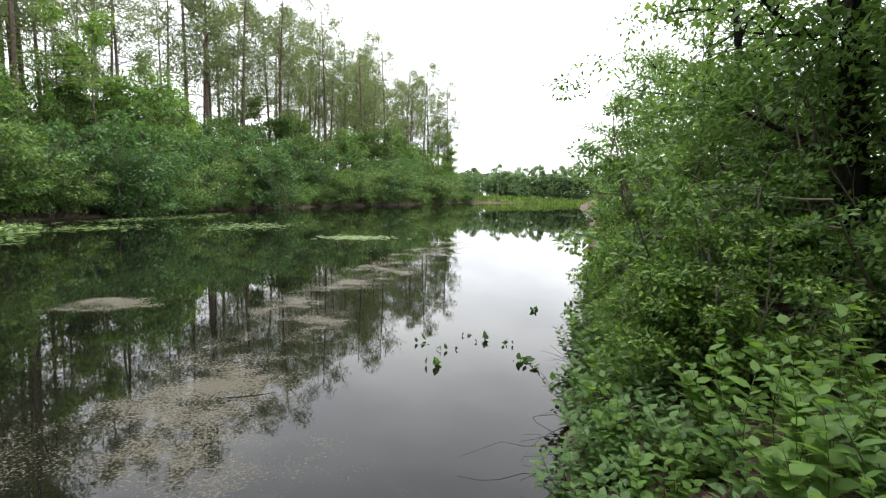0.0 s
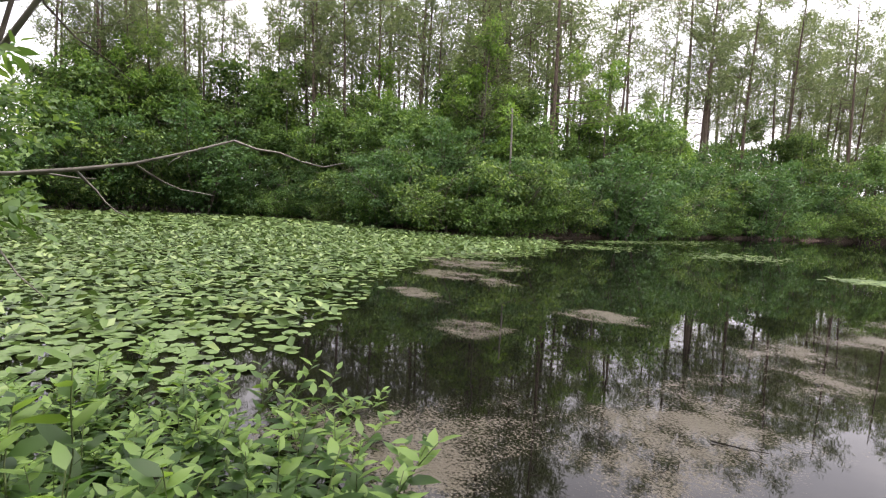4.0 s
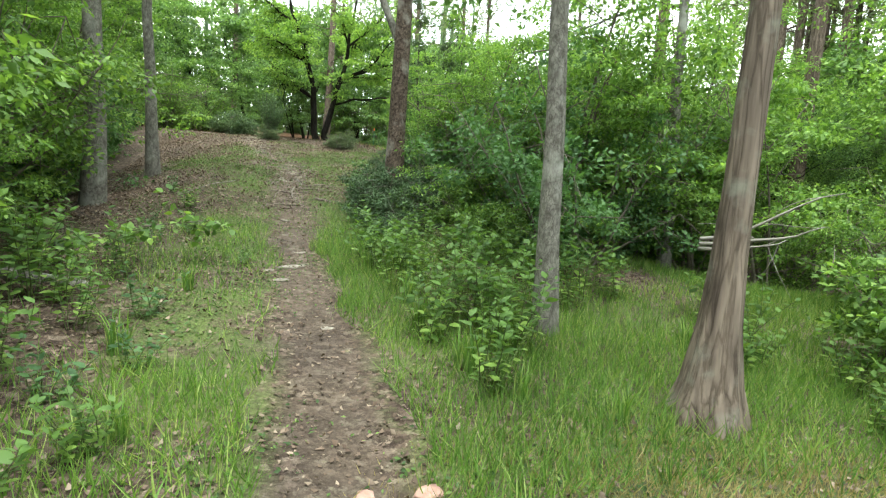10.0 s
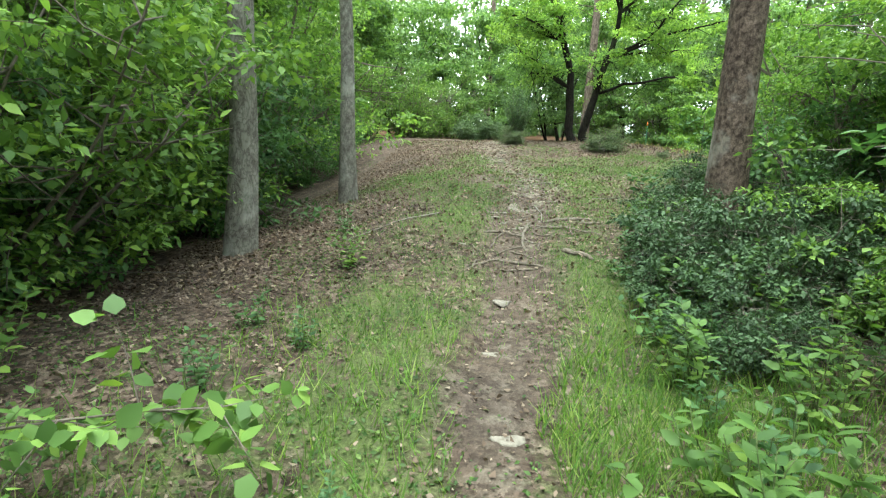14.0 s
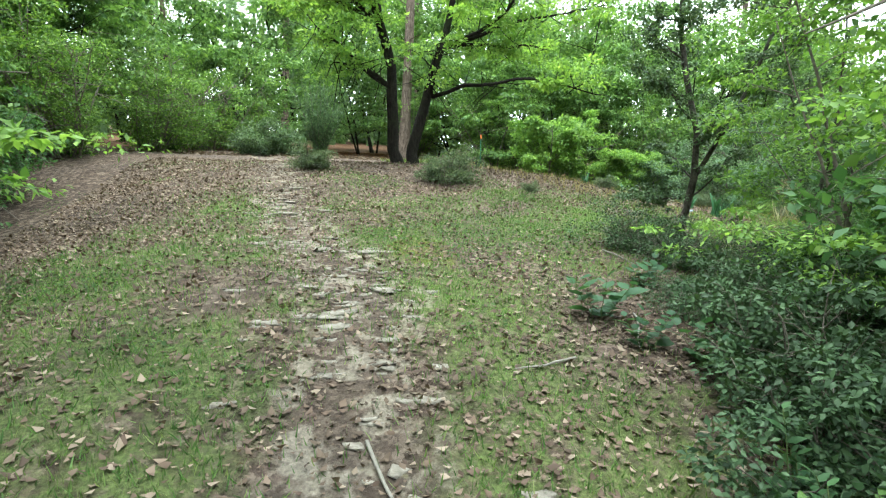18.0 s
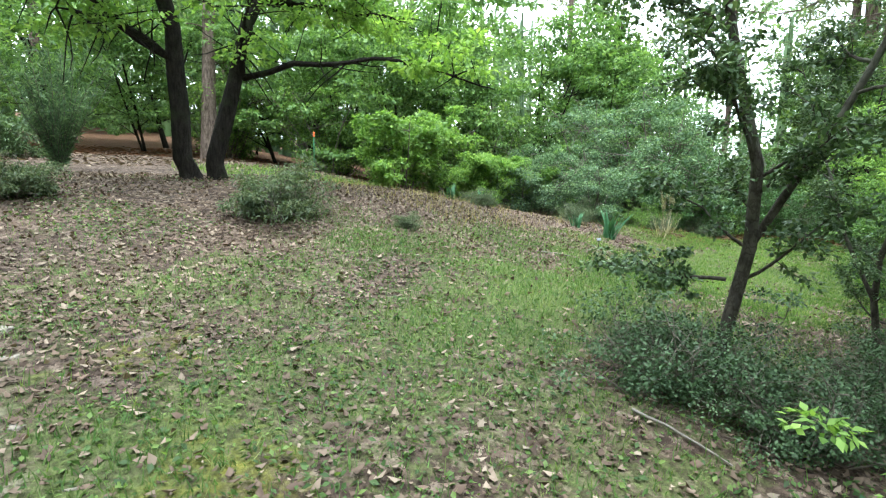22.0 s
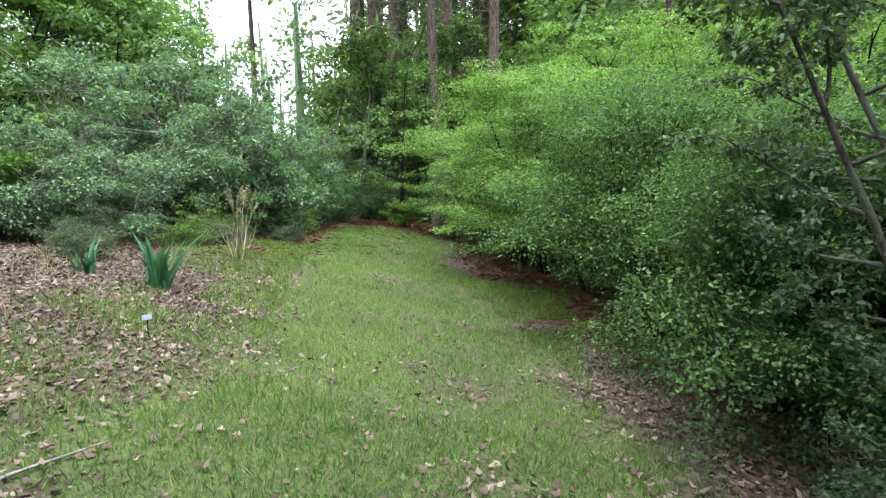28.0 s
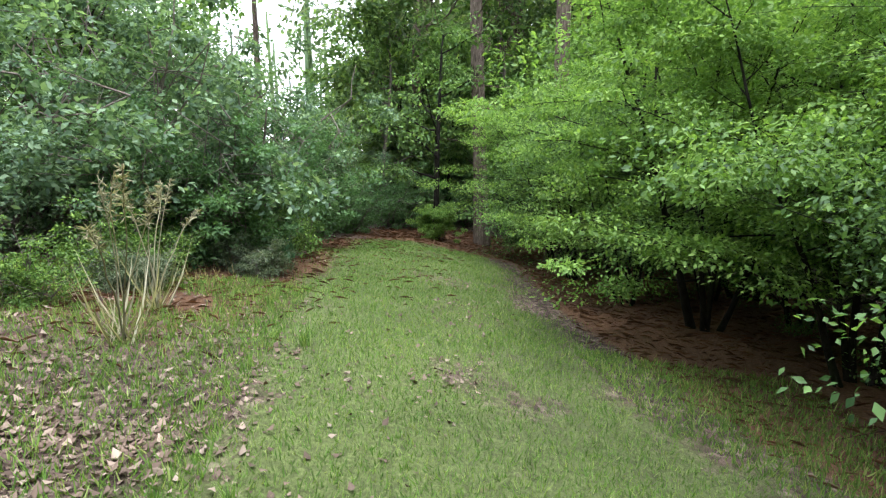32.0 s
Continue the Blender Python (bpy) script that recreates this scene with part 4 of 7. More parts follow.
# lily pads
pad_rng = np.random.default_rng(31)
FIELD = np.array([(-5.2, -1.1), (-6.2, 2.6), (-8.6, 5.0), (-12.5, 8.8), (-15.5, 12.5), (-15.0, 18.5), (-20.5, 27.0), (-24.0, 31.0), (-27.0, 26.0), (-31.0, 24.2), (-48.0, 26.5), (-61.0, 19.5), (-64.0, 2.0), (-55.0, -8.6), (-30.0, -4.3), (-20, -2.8), (-12, -2.2)])


def inside(x, y, line):
    got = np.zeros(np.shape(x), bool)
    for (ax, ay), (bx, by) in zip(line, np.roll(line, -1, axis=0)):
        got ^= ((ay > y) != (by > y)) & (x < (bx - ax) * (y - ay) / (by - ay + 1e-12) + ax)
    return got


def pad_outline():
    a = np.radians(np.array([12, 45, 85, 130, 180, 230, 275, 315, 348]))
    r = np.array([1.0, 0.96, 1, 0.95, 0.97, 0.95, 1, 0.96, 1.0])
    rim = np.stack([np.sin(a) * r * 0.5, 0.5 - np.cos(a) * r * 0.5, 0.03 * np.cos(3 * a)], 1)
    verts = np.concatenate([[[0, 0.42, 0.0]], rim])
    i = np.arange(1, 9)
    return verts, [np.stack([0 * i, i, i + 1], 1)]


PAD = pad_outline()
x, y = pad_rng.uniform(-33, -4, 42000), pad_rng.uniform(-3.5, 34, 42000)
keep = inside(x, y, FIELD) & in_water(x, y)
gap = wave(1.3 * x, 1.3 * y, 9)
edge = to_line(x, y, FIELD[:8])
keep &= pad_rng.random(len(x)) < np.clip(0.35 + edge * 0.3, 0, 1) * np.clip(0.85 + 0.6 * gap, 0.15, 0.9)
x, y = x[keep], y[keep]
near_pad = np.zeros(len(x), bool)
near_pad[np.argsort(np.hypot(x + 5.6, y - 1.0))[:280]] = True
pads = Soup()
b = pad_rng.uniform(0, 6.28, len(x))
tilt = pad_rng.normal(0, 0.05, (len(x), 3)) * [1, 1, 0]
far_pad = ~near_pad
put_leaves(pads, PAD, np.stack([x, y, pad_rng.uniform(0.006, 0.03, len(x))], 1)[far_pad], np.stack([np.cos(b), np.sin(b), pad_rng.normal(0.02, 0.05, len(b))], 1)[far_pad], (np.array([0, 0, 1.0]) + tilt)[far_pad], pad_rng.uniform(0.13, 0.29, far_pad.sum()))
raised = pad_rng.random(len(x)) < 0.22
put_leaves(pads, LEAF_SMALL, np.stack([x, y, pad_rng.uniform(0.04, 0.14, len(x))], 1)[raised], np.stack([np.cos(b), np.sin(b), 0.5 + 0 * b], 1)[raised], pad_rng.normal(0, 0.4, (raised.sum(), 3)) + [0, 0, 1], 0.26)
wx, wy = pad_rng.uniform(-65, -33, 15000), pad_rng.uniform(-9, 27, 15000)
ok = inside(wx, wy, FIELD) & in_water(wx, wy) & (wave(wx, wy, 9) > -0.5)
wx, wy = wx[ok], wy[ok]
put_leaves(pads, PAD, np.c_[wx, wy, pad_rng.uniform(0.006, 0.05, len(wx))], np.c_[pad_rng.normal(0, 1, (len(wx), 2)), pad_rng.normal(0.05, 0.1, len(wx))], pad_rng.normal(0, 0.08, (len(wx), 3)) + [0, 0, 1], pad_rng.uniform(0.25, 0.5, len(wx)))
pad_field = tagged(new("lily_pads", pads.mesh("lily_pads", LILY)), "field of round pale green lily pads on the pond", "lily pads", kind="stuff")
one_pad = mesh_of("lily_pad", PAD[0] - [0, 0.5, 0], PAD[1], LILY)
for k in np.flatnonzero(near_pad):
    pad = part("lily_pad", one_pad, pad_field)
    pad.matrix_basis = pose(x[k], y[k], 0.012 + 0.02 * pad_rng.random(), pad_rng.normal(0, 4), pad_rng.normal(0, 4), pad_rng.uniform(0, 360))
    pad.scale = (pad_rng.uniform(0.16, 0.29),) * 3
for n, (sx, sy, rx, ry) in enumerate(((-11.5, 31, 2.5, 3.5), (-18.5, 27.0, 2.5, 4.0), (-20, 42, 2.5, 8.0), (-21.5, 36, 1.6, 5.0), (-4.0, 24, 1.5, 1.0))):
    q = pad_rng.normal(0, 0.5, (260, 2)) * [rx, ry] + [sx, sy]
    q = q[in_water(q[:, 0], q[:, 1])]
    drift = Soup()
    put_leaves(drift, PAD, np.c_[q, np.full(len(q), 0.012)], np.c_[pad_rng.normal(0, 1, (len(q), 2)), np.zeros(len(q))], np.tile([0, 0, 1.0], (len(q), 1)), pad_rng.uniform(0.15, 0.32, len(q)))
    tagged(new("lily_drift", drift.mesh("lily_drift", LILY)), "drift of lily pads off the far bank", "lily pads", kind="stuff")

# ---------------------------------------------------------------- right bank and the standing place by the water
near_rng = np.random.default_rng(41)
right_shrubs = [
    shrub("bank_shrub", 200, 2.6, 2.4, LEAF_GREEN, 0.08, 20, 34, LEAF_SMALL, "dense small-leaved green shrub on the water's edge", "right bank shrubs", spread=0.36, twigs=4),
    shrub("bank_shrub", 201, 3.6, 2.8, LEAF_GREEN, 0.085, 22, 26, LEAF_SMALL, "tall dark green shrub on the bank", "right bank shrubs", spread=0.36, twigs=4),
    shrub("bank_shrub", 202, 1.5, 1.8, LEAF_WEED, 0.06, 20, 26, LEAF_SMALL, "low yellow-green bush hanging over the water", "right bank shrubs", spread=0.34),
]
spots = [(2.6, 5.6, 0, 0.95), (3.5, 8.4, 1, 1.0), (4.6, 11.8, 0, 1.15), (5.6, 15.0, 1, 1.1), (7.2, 19.5, 0, 1.3), (9.0, 25.0, 1, 1.3), (4.6, 6.4, 1, 1.1), (4.1, 4.6, 1, 0.9),
         (5.8, 9.2, 1, 1.25), (7.0, 13.0, 1, 1.3), (2.0, 4.2, 2, 0.9), (2.35, 6.9, 2, 1.0), (3.2, 10.0, 2, 1.0), (4.3, 13.6, 2, 1.1), (6.1, 18.2, 2, 1.3), (5.2, 2.5, 1, 1.0), (5.6, 4.2, 1, 1.2), (1.3, 4.7, 2, 0.4), (1.5, 5.6, 2, 0.45), (1.8, 6.4, 2, 0.5), (2.2, 7.4, 2, 0.6), (2.5, 8.4, 2, 0.7), (2.9, 9.4, 2, 0.7), (3.5, 11.0, 2, 0.8), (6.6, 21.5, 2, 1.2), (7.6, 25.0, 2, 1.5), (9.0, 29.0, 2, 1.6), (5.2, 17.0, 2, 1.1), (4.6, 15.2, 2, 1.0)]
used = set()
for x, y, k, s in spots:
    x = x + 0.35 + 0.03 * y
    if k in used:
        plant_at(right_shrubs[k], x, y, None, s, 0, near_rng)
    else:
        stand(right_shrubs[k], x, y, 20, s)
        used.add(k)
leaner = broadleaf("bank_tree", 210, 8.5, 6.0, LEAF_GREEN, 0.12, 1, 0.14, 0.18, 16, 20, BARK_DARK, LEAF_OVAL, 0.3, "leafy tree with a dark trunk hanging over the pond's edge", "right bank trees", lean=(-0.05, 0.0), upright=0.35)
stand(leaner, 4.2, 5.3, 0, 1.1)
for x, y, s, a in ((6.4, 8.6, 1.1, 80), (7.5, 14.0, 1.2, 170), (8.0, 4.0, 1.1, 260), (12.0, 24.0, 1.5, 40), (18.0, 42.0, 1.6, 10), (21.0, 60, 1.6, 100), (7.0, -3.0, 1.0, 200), (8.5, 0.5, 1.1, 300), (5.5, 5.2, 1.0, 140), (6.1, 6.6, 1.05, 220), (5.2, -9.2, 1.0, 60), (4.5, -6.2, 0.9, 150)):
    plant_at(leaner, x, y, a, s, 0, near_rng)

broad = [
    weed("broadleaf_weed", 220, 0.75, 9, LEAF_ROUND, LEAF_BRIGHT, 0.11, "leafy green bankside plant with broad rounded leaves", "bankside plants"),
    weed("broadleaf_weed", 221, 1.0, 7, LEAF_OVAL, LEAF_BRIGHT, 0.13, "bright green bankside plant with oval leaves", "bankside plants"),
    weed("broadleaf_weed", 222, 0.55, 10, LEAF_OVAL, LEAF_GREEN, 0.10, "low green plant with oval leaves beside the water", "bankside plants"),
]
spots = [(1.75, 2.55, 1, 0.9), (1.25, 2.75, 0, 0.7), (1.9, 1.8, 0, 1.0), (2.3, 2.4, 2, 1.2), (2.6, 3.0, 1, 1.0), (1.5, 3.3, 2, 1.0), (1.9, 3.4, 0, 1.0), (2.9, 2.0, 0, 1.1), (1.45, 1.95, 2, 1.1), (2.3, 1.4, 1, 1.1),
         (1.3, 1.5, 0, 0.8), (1.0, 2.2, 2, 0.9), (3.3, 2.9, 1, 1.2), (1.15, 3.2, 2, 0.8), (2.2, 3.0, 0, 1.1), (1.0, 2.75, 2, 0.8), (1.35, 2.3, 2, 1.0), (1.6, 3.0, 2, 1.1), (1.55, 3.9, 2, 1.0), (1.25, 3.55, 0, 0.8), (1.7, 2.15, 0, 1.0), (2.1, 2.0, 2, 1.3), (2.6, 1.7, 2, 1.2), (1.75, 4.4, 2, 1.2), (2.0, 2.7, 1, 0.8), (1.6, 1.3, 2, 1.0), (0.85, 1.7, 2, 0.7)]
for q in np.linspace(0, 1, 28):
    spots.append((np.interp(q, [0, 0.3, 1], [0.95, 1.55, 3.4]) + near_rng.normal(0, 0.08), np.interp(q, [0, 0.3, 1], [3.1, 5.4, 11.0]), near_rng.choice([0, 2, 2]), near_rng.uniform(0.7, 1.1)))
used = set()
for x, y, k, s in spots:
    if k in used:
        plant_at(broad[k], x, y, None, s, 0, near_rng)
    else:
        stand(broad[k], x, y, 0, s)
        used.add(k)
# dry twigs and stalks on the right bank's edge
for k, (x, y) in enumerate(((1.35, 4.2), (1.7, 5.2), (1.2, 3.6), (1.9, 6.0), (1.6, 4.7), (2.2, 4.9))):
    brush = Soup()
    for _ in range(26):
        a = near_rng.uniform(0, 6.28)
        tube(brush, bent((near_rng.normal(0, 0.15), near_rng.normal(0, 0.2), 0), (np.cos(a), np.sin(a), near_rng.uniform(0.1, 0.9)), near_rng.uniform(0.3, 0.9), 0.2, -0.03, 5, near_rng), np.linspace(0.005, 0.0015, 6), 3, 0, near_rng)
    stand(thing("brushwood", "tangle of dry brown twigs at the water's edge", "twigs", "brushwood", brush.mesh("brushwood", BARK_TWIG), kind="stuff"), x, y)
# dark upright leaves of water plants
dock = Soup()
spot = np.array([(0.55, 7.1), (0.6, 7.15), (0.05, 6.6), (0.95, 6.2), (1.0, 6.1), (1.05, 6.25), (1.1, 5.9), (-0.1, 6.0), (0.9, 6.9), (2.4, 9.2), (2.3, 9.3), (1.2, 5.5), (0.3, 7.3), (1.6, 9.0), (-0.2, 6.9)])
spot = np.repeat(spot, 4, axis=0) + near_rng.normal(0, 0.05, (60, 2))
put_leaves(dock, LEAF_OVAL, np.c_[spot, np.full(60, 0.01)], near_rng.normal(0, 0.7, (60, 3)) + [0, 0, 0.6], near_rng.standard_normal((60, 3)), near_rng.uniform(0.07, 0.14, 60))
tagged(new("water_plants", dock.mesh("water_plants", LEAF_DEEP)), "dark green leaves of water plants standing in the pond", "water plants", kind="stuff")
stick = Soup()
tube(stick, bent((-2.05, 4.85, 0.015), (1, 0.25, 0.0), 0.45, 0.05, 0.0, 6, near_rng), np.linspace(0.008, 0.004, 7), 5, 0, near_rng)
tagged(new("floating_stick", stick.mesh("floating_stick", BARK_DARK)), "thin dark stick floating on the pond", "stick")

# young willows in front of the lilies
willows = [
    weed("young_willow", 230, 1.15, 8, LEAF_WILLOW, LEAF_SALIX, 0.165, "leafy young willow with bright green leaves in the shallows", "young willows", 13, 0.6),
    weed("young_willow", 231, 1.0, 8, LEAF_WILLOW, LEAF_SALIX, 0.155, "bushy young willow with green leaves at the water's edge", "young willows", 12, 0.65),
    weed("young_willow", 232, 0.85, 8, LEAF_WILLOW, LEAF_SALIX, 0.14, "low dark green willow shoots on the bank", "young willows", 11, 0.7),
]
BED = np.array([(-0.9, 0.3), (-1.3, 1.1), (-2.3, 1.25), (-3.6, 1.9), (-4.6, 2.5), (-5.4, 1.6), (-5.6, -0.4), (-4.6, -1.6), (-2.6, -1.5), (-1.4, -0.9)])
spots = []
while len(spots) < 92:
    x, y = near_rng.uniform(-5.7, -0.8), near_rng.uniform(-1.7, 2.6)
    if np.hypot(x + 0.15, y + 0.3) > 1.5 and inside(np.array([x]), np.array([y]), BED)[0] and all(np.hypot(x - q[0], y - q[1]) > 0.3 for q in spots):
        far = np.hypot(x, y)
        spots.append((x, y, near_rng.choice([0, 1, 1, 2]), near_rng.uniform(0.8, 1.1) * np.interp(far, [1.2, 2.2, 5.5], [0.8, 1.0, 1.0])))
spots += [(-0.75, 1.25, 2, 0.7), (-0.45, 1.75, 2, 0.6), (-1.2, 1.3, 1, 0.6), (-2.0, 1.45, 2, 0.6)]
used = set()
for x, y, k, s in spots:
    if k in used:
        plant_at(willows[k], x, y, None, s, 0, near_rng)
    else:
        stand(willows[k], x, y, 0, s)
        used.add(k)

# many-stemmed shrub at the corner of the bank, with pale dead boughs over the lilies
osier = thing("many_stemmed_shrub", "many-stemmed leafy shrub with grey bark and pale dead boughs", "shrub")
leaves, tips = Soup(), []
for k in range(13):
    wood = Soup()
    a = near_rng.uniform(0, 6.28)
    stem = bent((0.2 * np.cos(a), 0.22 * np.sin(a), -0.1), (np.cos(a) * 0.16, np.sin(a) * 0.2 + 0.16, 1), near_rng.uniform(2.6, 4.2), 0.07, 0.01, 9, near_rng)
    r = near_rng.uniform(0.018, 0.042)
    tube(wood, stem, np.linspace(r, r * 0.3, 10), 6, 0.05, near_rng)
    for q in range(3, 10):
        for _ in range(3):
            twig = bent(stem[q], near_rng.standard_normal(3) + [0, 0, 0.3], near_rng.uniform(0.25, 0.7), 0.15, 0.0, 4, near_rng)
            tube(wood, twig, np.linspace(0.006, 0.002, 5), 3, 0, near_rng)
            tips += [twig[2], twig[4]]
    part("stem", wood.mesh("osier_stem", (BARK_LICHEN, BARK_GREY, BARK_TWIG)[k % 3], True), osier)
foliage(leaves, near_rng, tips, 13, (0.17, 0.17, 0.13), 0.068, LEAF_OVAL, 0.2, 0.5)
for low_end, way, long in ((0.3, (0.05, 0.42, 1.0), 3.0), (0.45, (-0.1, 0.55, 1.0), 3.0), (1.7, (0.0, 1.0, 0.15), 1.8), (2.2, (-0.1, 1.0, 0.45), 1.7)):
    dead = Soup()
    bough = bent((0, 0.1 + 0.32 * (low_end - 0.3), low_end), way, long, 0.11, 0.02, 8, near_rng)
    tube(dead, bough, np.linspace(0.03 if low_end < 1 else 0.016, 0.005, 9), 6, 0.08, near_rng)
    for q in range(3, 9):
        tube(dead, bent(bough[q], near_rng.standard_normal(3) + (bough[q] - bough[q - 1]) * 4, near_rng.uniform(0.2, 0.6), 0.14, 0.02, 5, near_rng), np.linspace(0.008, 0.002, 6), 3, 0, near_rng)
    part("dead_bough", dead.mesh("dead_bough", DEADWOOD, True), osier, "pale grey dead bough")
part("foliage", leaves.mesh("osier_leaves", LEAF_GREEN), osier, kind="stuff")
stand(osier, -3.1, -1.4)

# ---------------------------------------------------------------- woodland trail
trail_rng = np.random.default_rng(51)
cypress = thing("cypress_tree", "straight grey-brown tree with a wide fluted base beside the trail", "tree")
s = np.linspace(0, 1, 16)
soup = Soup()
a = np.linspace(0, 2 * np.pi, 20, endpoint=False)
ring = []
for t in s:
    z = 8.5 * t**1.3 - 0.15 * (t == 0)
    r = np.interp(z, [-0.2, 0.0, 0.25, 0.7, 1.4, 8.5], [0.30, 0.255, 0.18, 0.12, 0.095, 0.05])
    flute = 1 + 0.16 * np.exp(-max(z, 0) / 0.5) * np.sin(5 * a + 0.6) + 0.025 * trail_rng.standard_normal(20)
    ring.append(np.stack([np.cos(a) * r * flute - 0.03 * z, np.sin(a) * r * flute, np.full(20, z)], 1))
i, j = np.meshgrid(np.arange(15), np.arange(20), indexing="ij")
i, j = i.ravel(), j.ravel()
soup.add(np.concatenate(ring), [np.stack([i * 20 + j, i * 20 + (j + 1) % 20, (i + 1) * 20 + (j + 1) % 20, (i + 1) * 20 + j], 1)])
for z, way in ((2.7, (0.8, 0.5, 0.5)), (3.3, (-0.6, 0.7, 0.3)), (4.2, (0.3, -0.9, 0.4)), (3.0, (-0.9, -0.1, 0.3)), (5.0, (0.7, -0.3, 0.4))):
    tube(soup, bent((-0.03 * z, 0, z), way, 1.5, 0.12, 0.02, 6, trail_rng), np.linspace(0.025, 0.006, 7), 5, 0, trail_rng)
part("trunk", soup.mesh("cypress_trunk", BARK_CYPRESS, True), cypress)
needles = Soup()
foliage(needles, trail_rng, clumps(trail_rng, 130, (0, 0, 6.6), (1.7, 1.7, 2.4)), 40, (0.35, 0.35, 0.22), 0.07, LEAF_NARROW)
part("crown", needles.mesh("cypress_crown", LEAF_BRIGHT), cypress)
stand(cypress, -2.82, -4.75)

grey = broadleaf("grey_tree", 300, 10.0, 4.4, LEAF_GREEN, 0.13, 1, 0.105, 0.42, 12, 16, BARK_GREY, LEAF_SMALL, 0.3, "slim smooth grey-barked tree leaning a little", "trail trees", lean=(0.05, 0.02))
stand(grey, -2.5, -6.35)
plant_at(grey, 2.8, -12.4, 140, 1.5, 0, trail_rng, "stout grey-barked tree at the wood's edge")
plant_at(grey, 2.35, -14.8, 60, 1.15, 0, trail_rng, "pale grey-barked tree at the clearing's edge")
plant_at(grey, 5.0, -11.0, 220, 1.2, 0, trail_rng)
plant_at(grey, 4.2, -8.2, 300, 0.9, 0, trail_rng)
plant_at(grey, -6.5, -9.5, 30, 1.1, 0, trail_rng)

flaky = pine("pine_tree", 310, 15.0, 0.165, 0.4, 0.9, 0.012, BARK_FLAKY, label="pine with flaking brown bark beside the trail", group="trail pines", stubs=0)
stand(flaky, -2.45, -12.3)
fork = Soup()
tube(fork, bent((0.02, 0, 2.75), (0.35, -0.2, 0.9), 2.6, 0.04, 0.02, 7, trail_rng), np.linspace(0.085, 0.05, 8), 8, 0.04, trail_rng)
part("side_stem", fork.mesh("side_stem", BARK_GREY, True), flaky, "smooth pale side stem")
for x, y, k in ((-28.0, -25.0, 1), (-18, -12, 0), (-23, -14, 2)):
    plant_at(far_pines[k], x, y, None, 0.75, 0, trail_rng)

under = [
    shrub("understory_shrub", 320, 2.8, 3.0, LEAF_DEEP, 0.09, 20, 20, LEAF_SMALL, "dense dark green understory shrub", "understory shrubs", spread=0.34, twigs=5),
    shrub("understory_shrub", 321, 3.6, 3.2, LEAF_WEED, 0.09, 20, 18, LEAF_SMALL, "tall leafy green shrub under the trees", "understory shrubs", spread=0.36, twigs=6),
    shrub("understory_shrub", 322, 1.3, 1.6, LEAF_WEED, 0.058, 14, 30, LEAF_SMALL, "low leafy green bush beside the trail", "understory shrubs", spread=0.34),
]
spots = [(-4.2, -9.0, 0, 1.0), (-5.0, -11.4, 1, 0.85), (-5.6, -10.6, 1, 1.1), (-8.2, -8.8, 1, 0.6), (-6.0, -4.9, 2, 1.3), (-7.2, -5.8, 1, 0.55), (-5.2, -3.4, 2, 1.1), (-8.4, -4.6, 1, 0.55), (-9.5, -7.0, 1, 0.75), (-3.4, -9.9, 2, 1.1),
         (-11, -4.6, 1, 0.7), (-13.5, -5.5, 1, 1.2), (-16, -5, 1, 1.3), (-7.6, -10.2, 1, 1.2), (-3.2, -10.9, 2, 0.7), (-3.3, -8.9, 2, 0.8),
         (2.9, -5.2, 2, 1.1), (4.4, -7.2, 1, 0.8), (4.2, -5.4, 1, 1.0), (4.7, -9.9, 0, 0.9), (4.4, -10.4, 1, 1.1), (5.0, -8.0, 1, 1.1), (3.7, -8.6, 2, 0.8), (4.7, -13.9, 0, 1.1), (5.4, -12.4, 1, 1.2), (6.0, -16, 1, 1.3),
         (1.9, -3.4, 2, 1.0), (3.2, -3.4, 0, 1.0), (5.5, -6.0, 1, 1.3), (5.2, -14.8, 0, 1.2), (-3.9, -13.4, 0, 0.4), (-4.0, -13.0, 0, 0.8), (-5.2, -13.4, 1, 0.9), (-6.4, -2.6, 1, 0.6), (-8.6, -3.2, 1, 0.7), (-10.8, -3.4, 1, 0.8), (-5.0, -2.4, 2, 1.2), (-13.5, -3.8, 1, 0.9), (-17, -4.2, 1, 1.0), (-20, -4.4, 0, 1.2), (-23, -4.6, 1, 1.1), (-26, -4.6, 1, 1.2), (-3.6, -14.6, 0, 0.35), (4.6, -10.9, 0, 0.8)]
used = set()
for x, y, k, s in spots:
    if k in used:
        plant_at(under[k], x, y, None, s, 0, trail_rng)
    else:
        stand(under[k], x, y, 0, s)
        used.add(k)
saplings = broadleaf("sapling", 330, 5.2, 3.4, LEAF_BRIGHT, 0.075, 2, 0.035, 0.15, 10, 20, BARK_TWIG, LEAF_SMALL, 0.34, "slender leafy sapling in the wood", "saplings", layered=True)
stand(saplings, -7.4, -9.6)
for x, y, s in ((-6.6, -3.2, 0.9), (-9.6, -7.0, 1.2), (-4.9, -10.6, 1.1), (-10.5, -9, 1.4), (4.2, -6.2, 1.1), (4.6, -9.0, 1.3), (5.0, -17.2, 1.4), (-13, -8, 1.4), (-8, -12, 1.3), (4.6, -11.6, 0.9), (6.5, -20, 1.4), (-12, -3.6, 1.1), (7, -10, 1.5)):
    plant_at(saplings, x, y, None, s, 0, trail_rng)
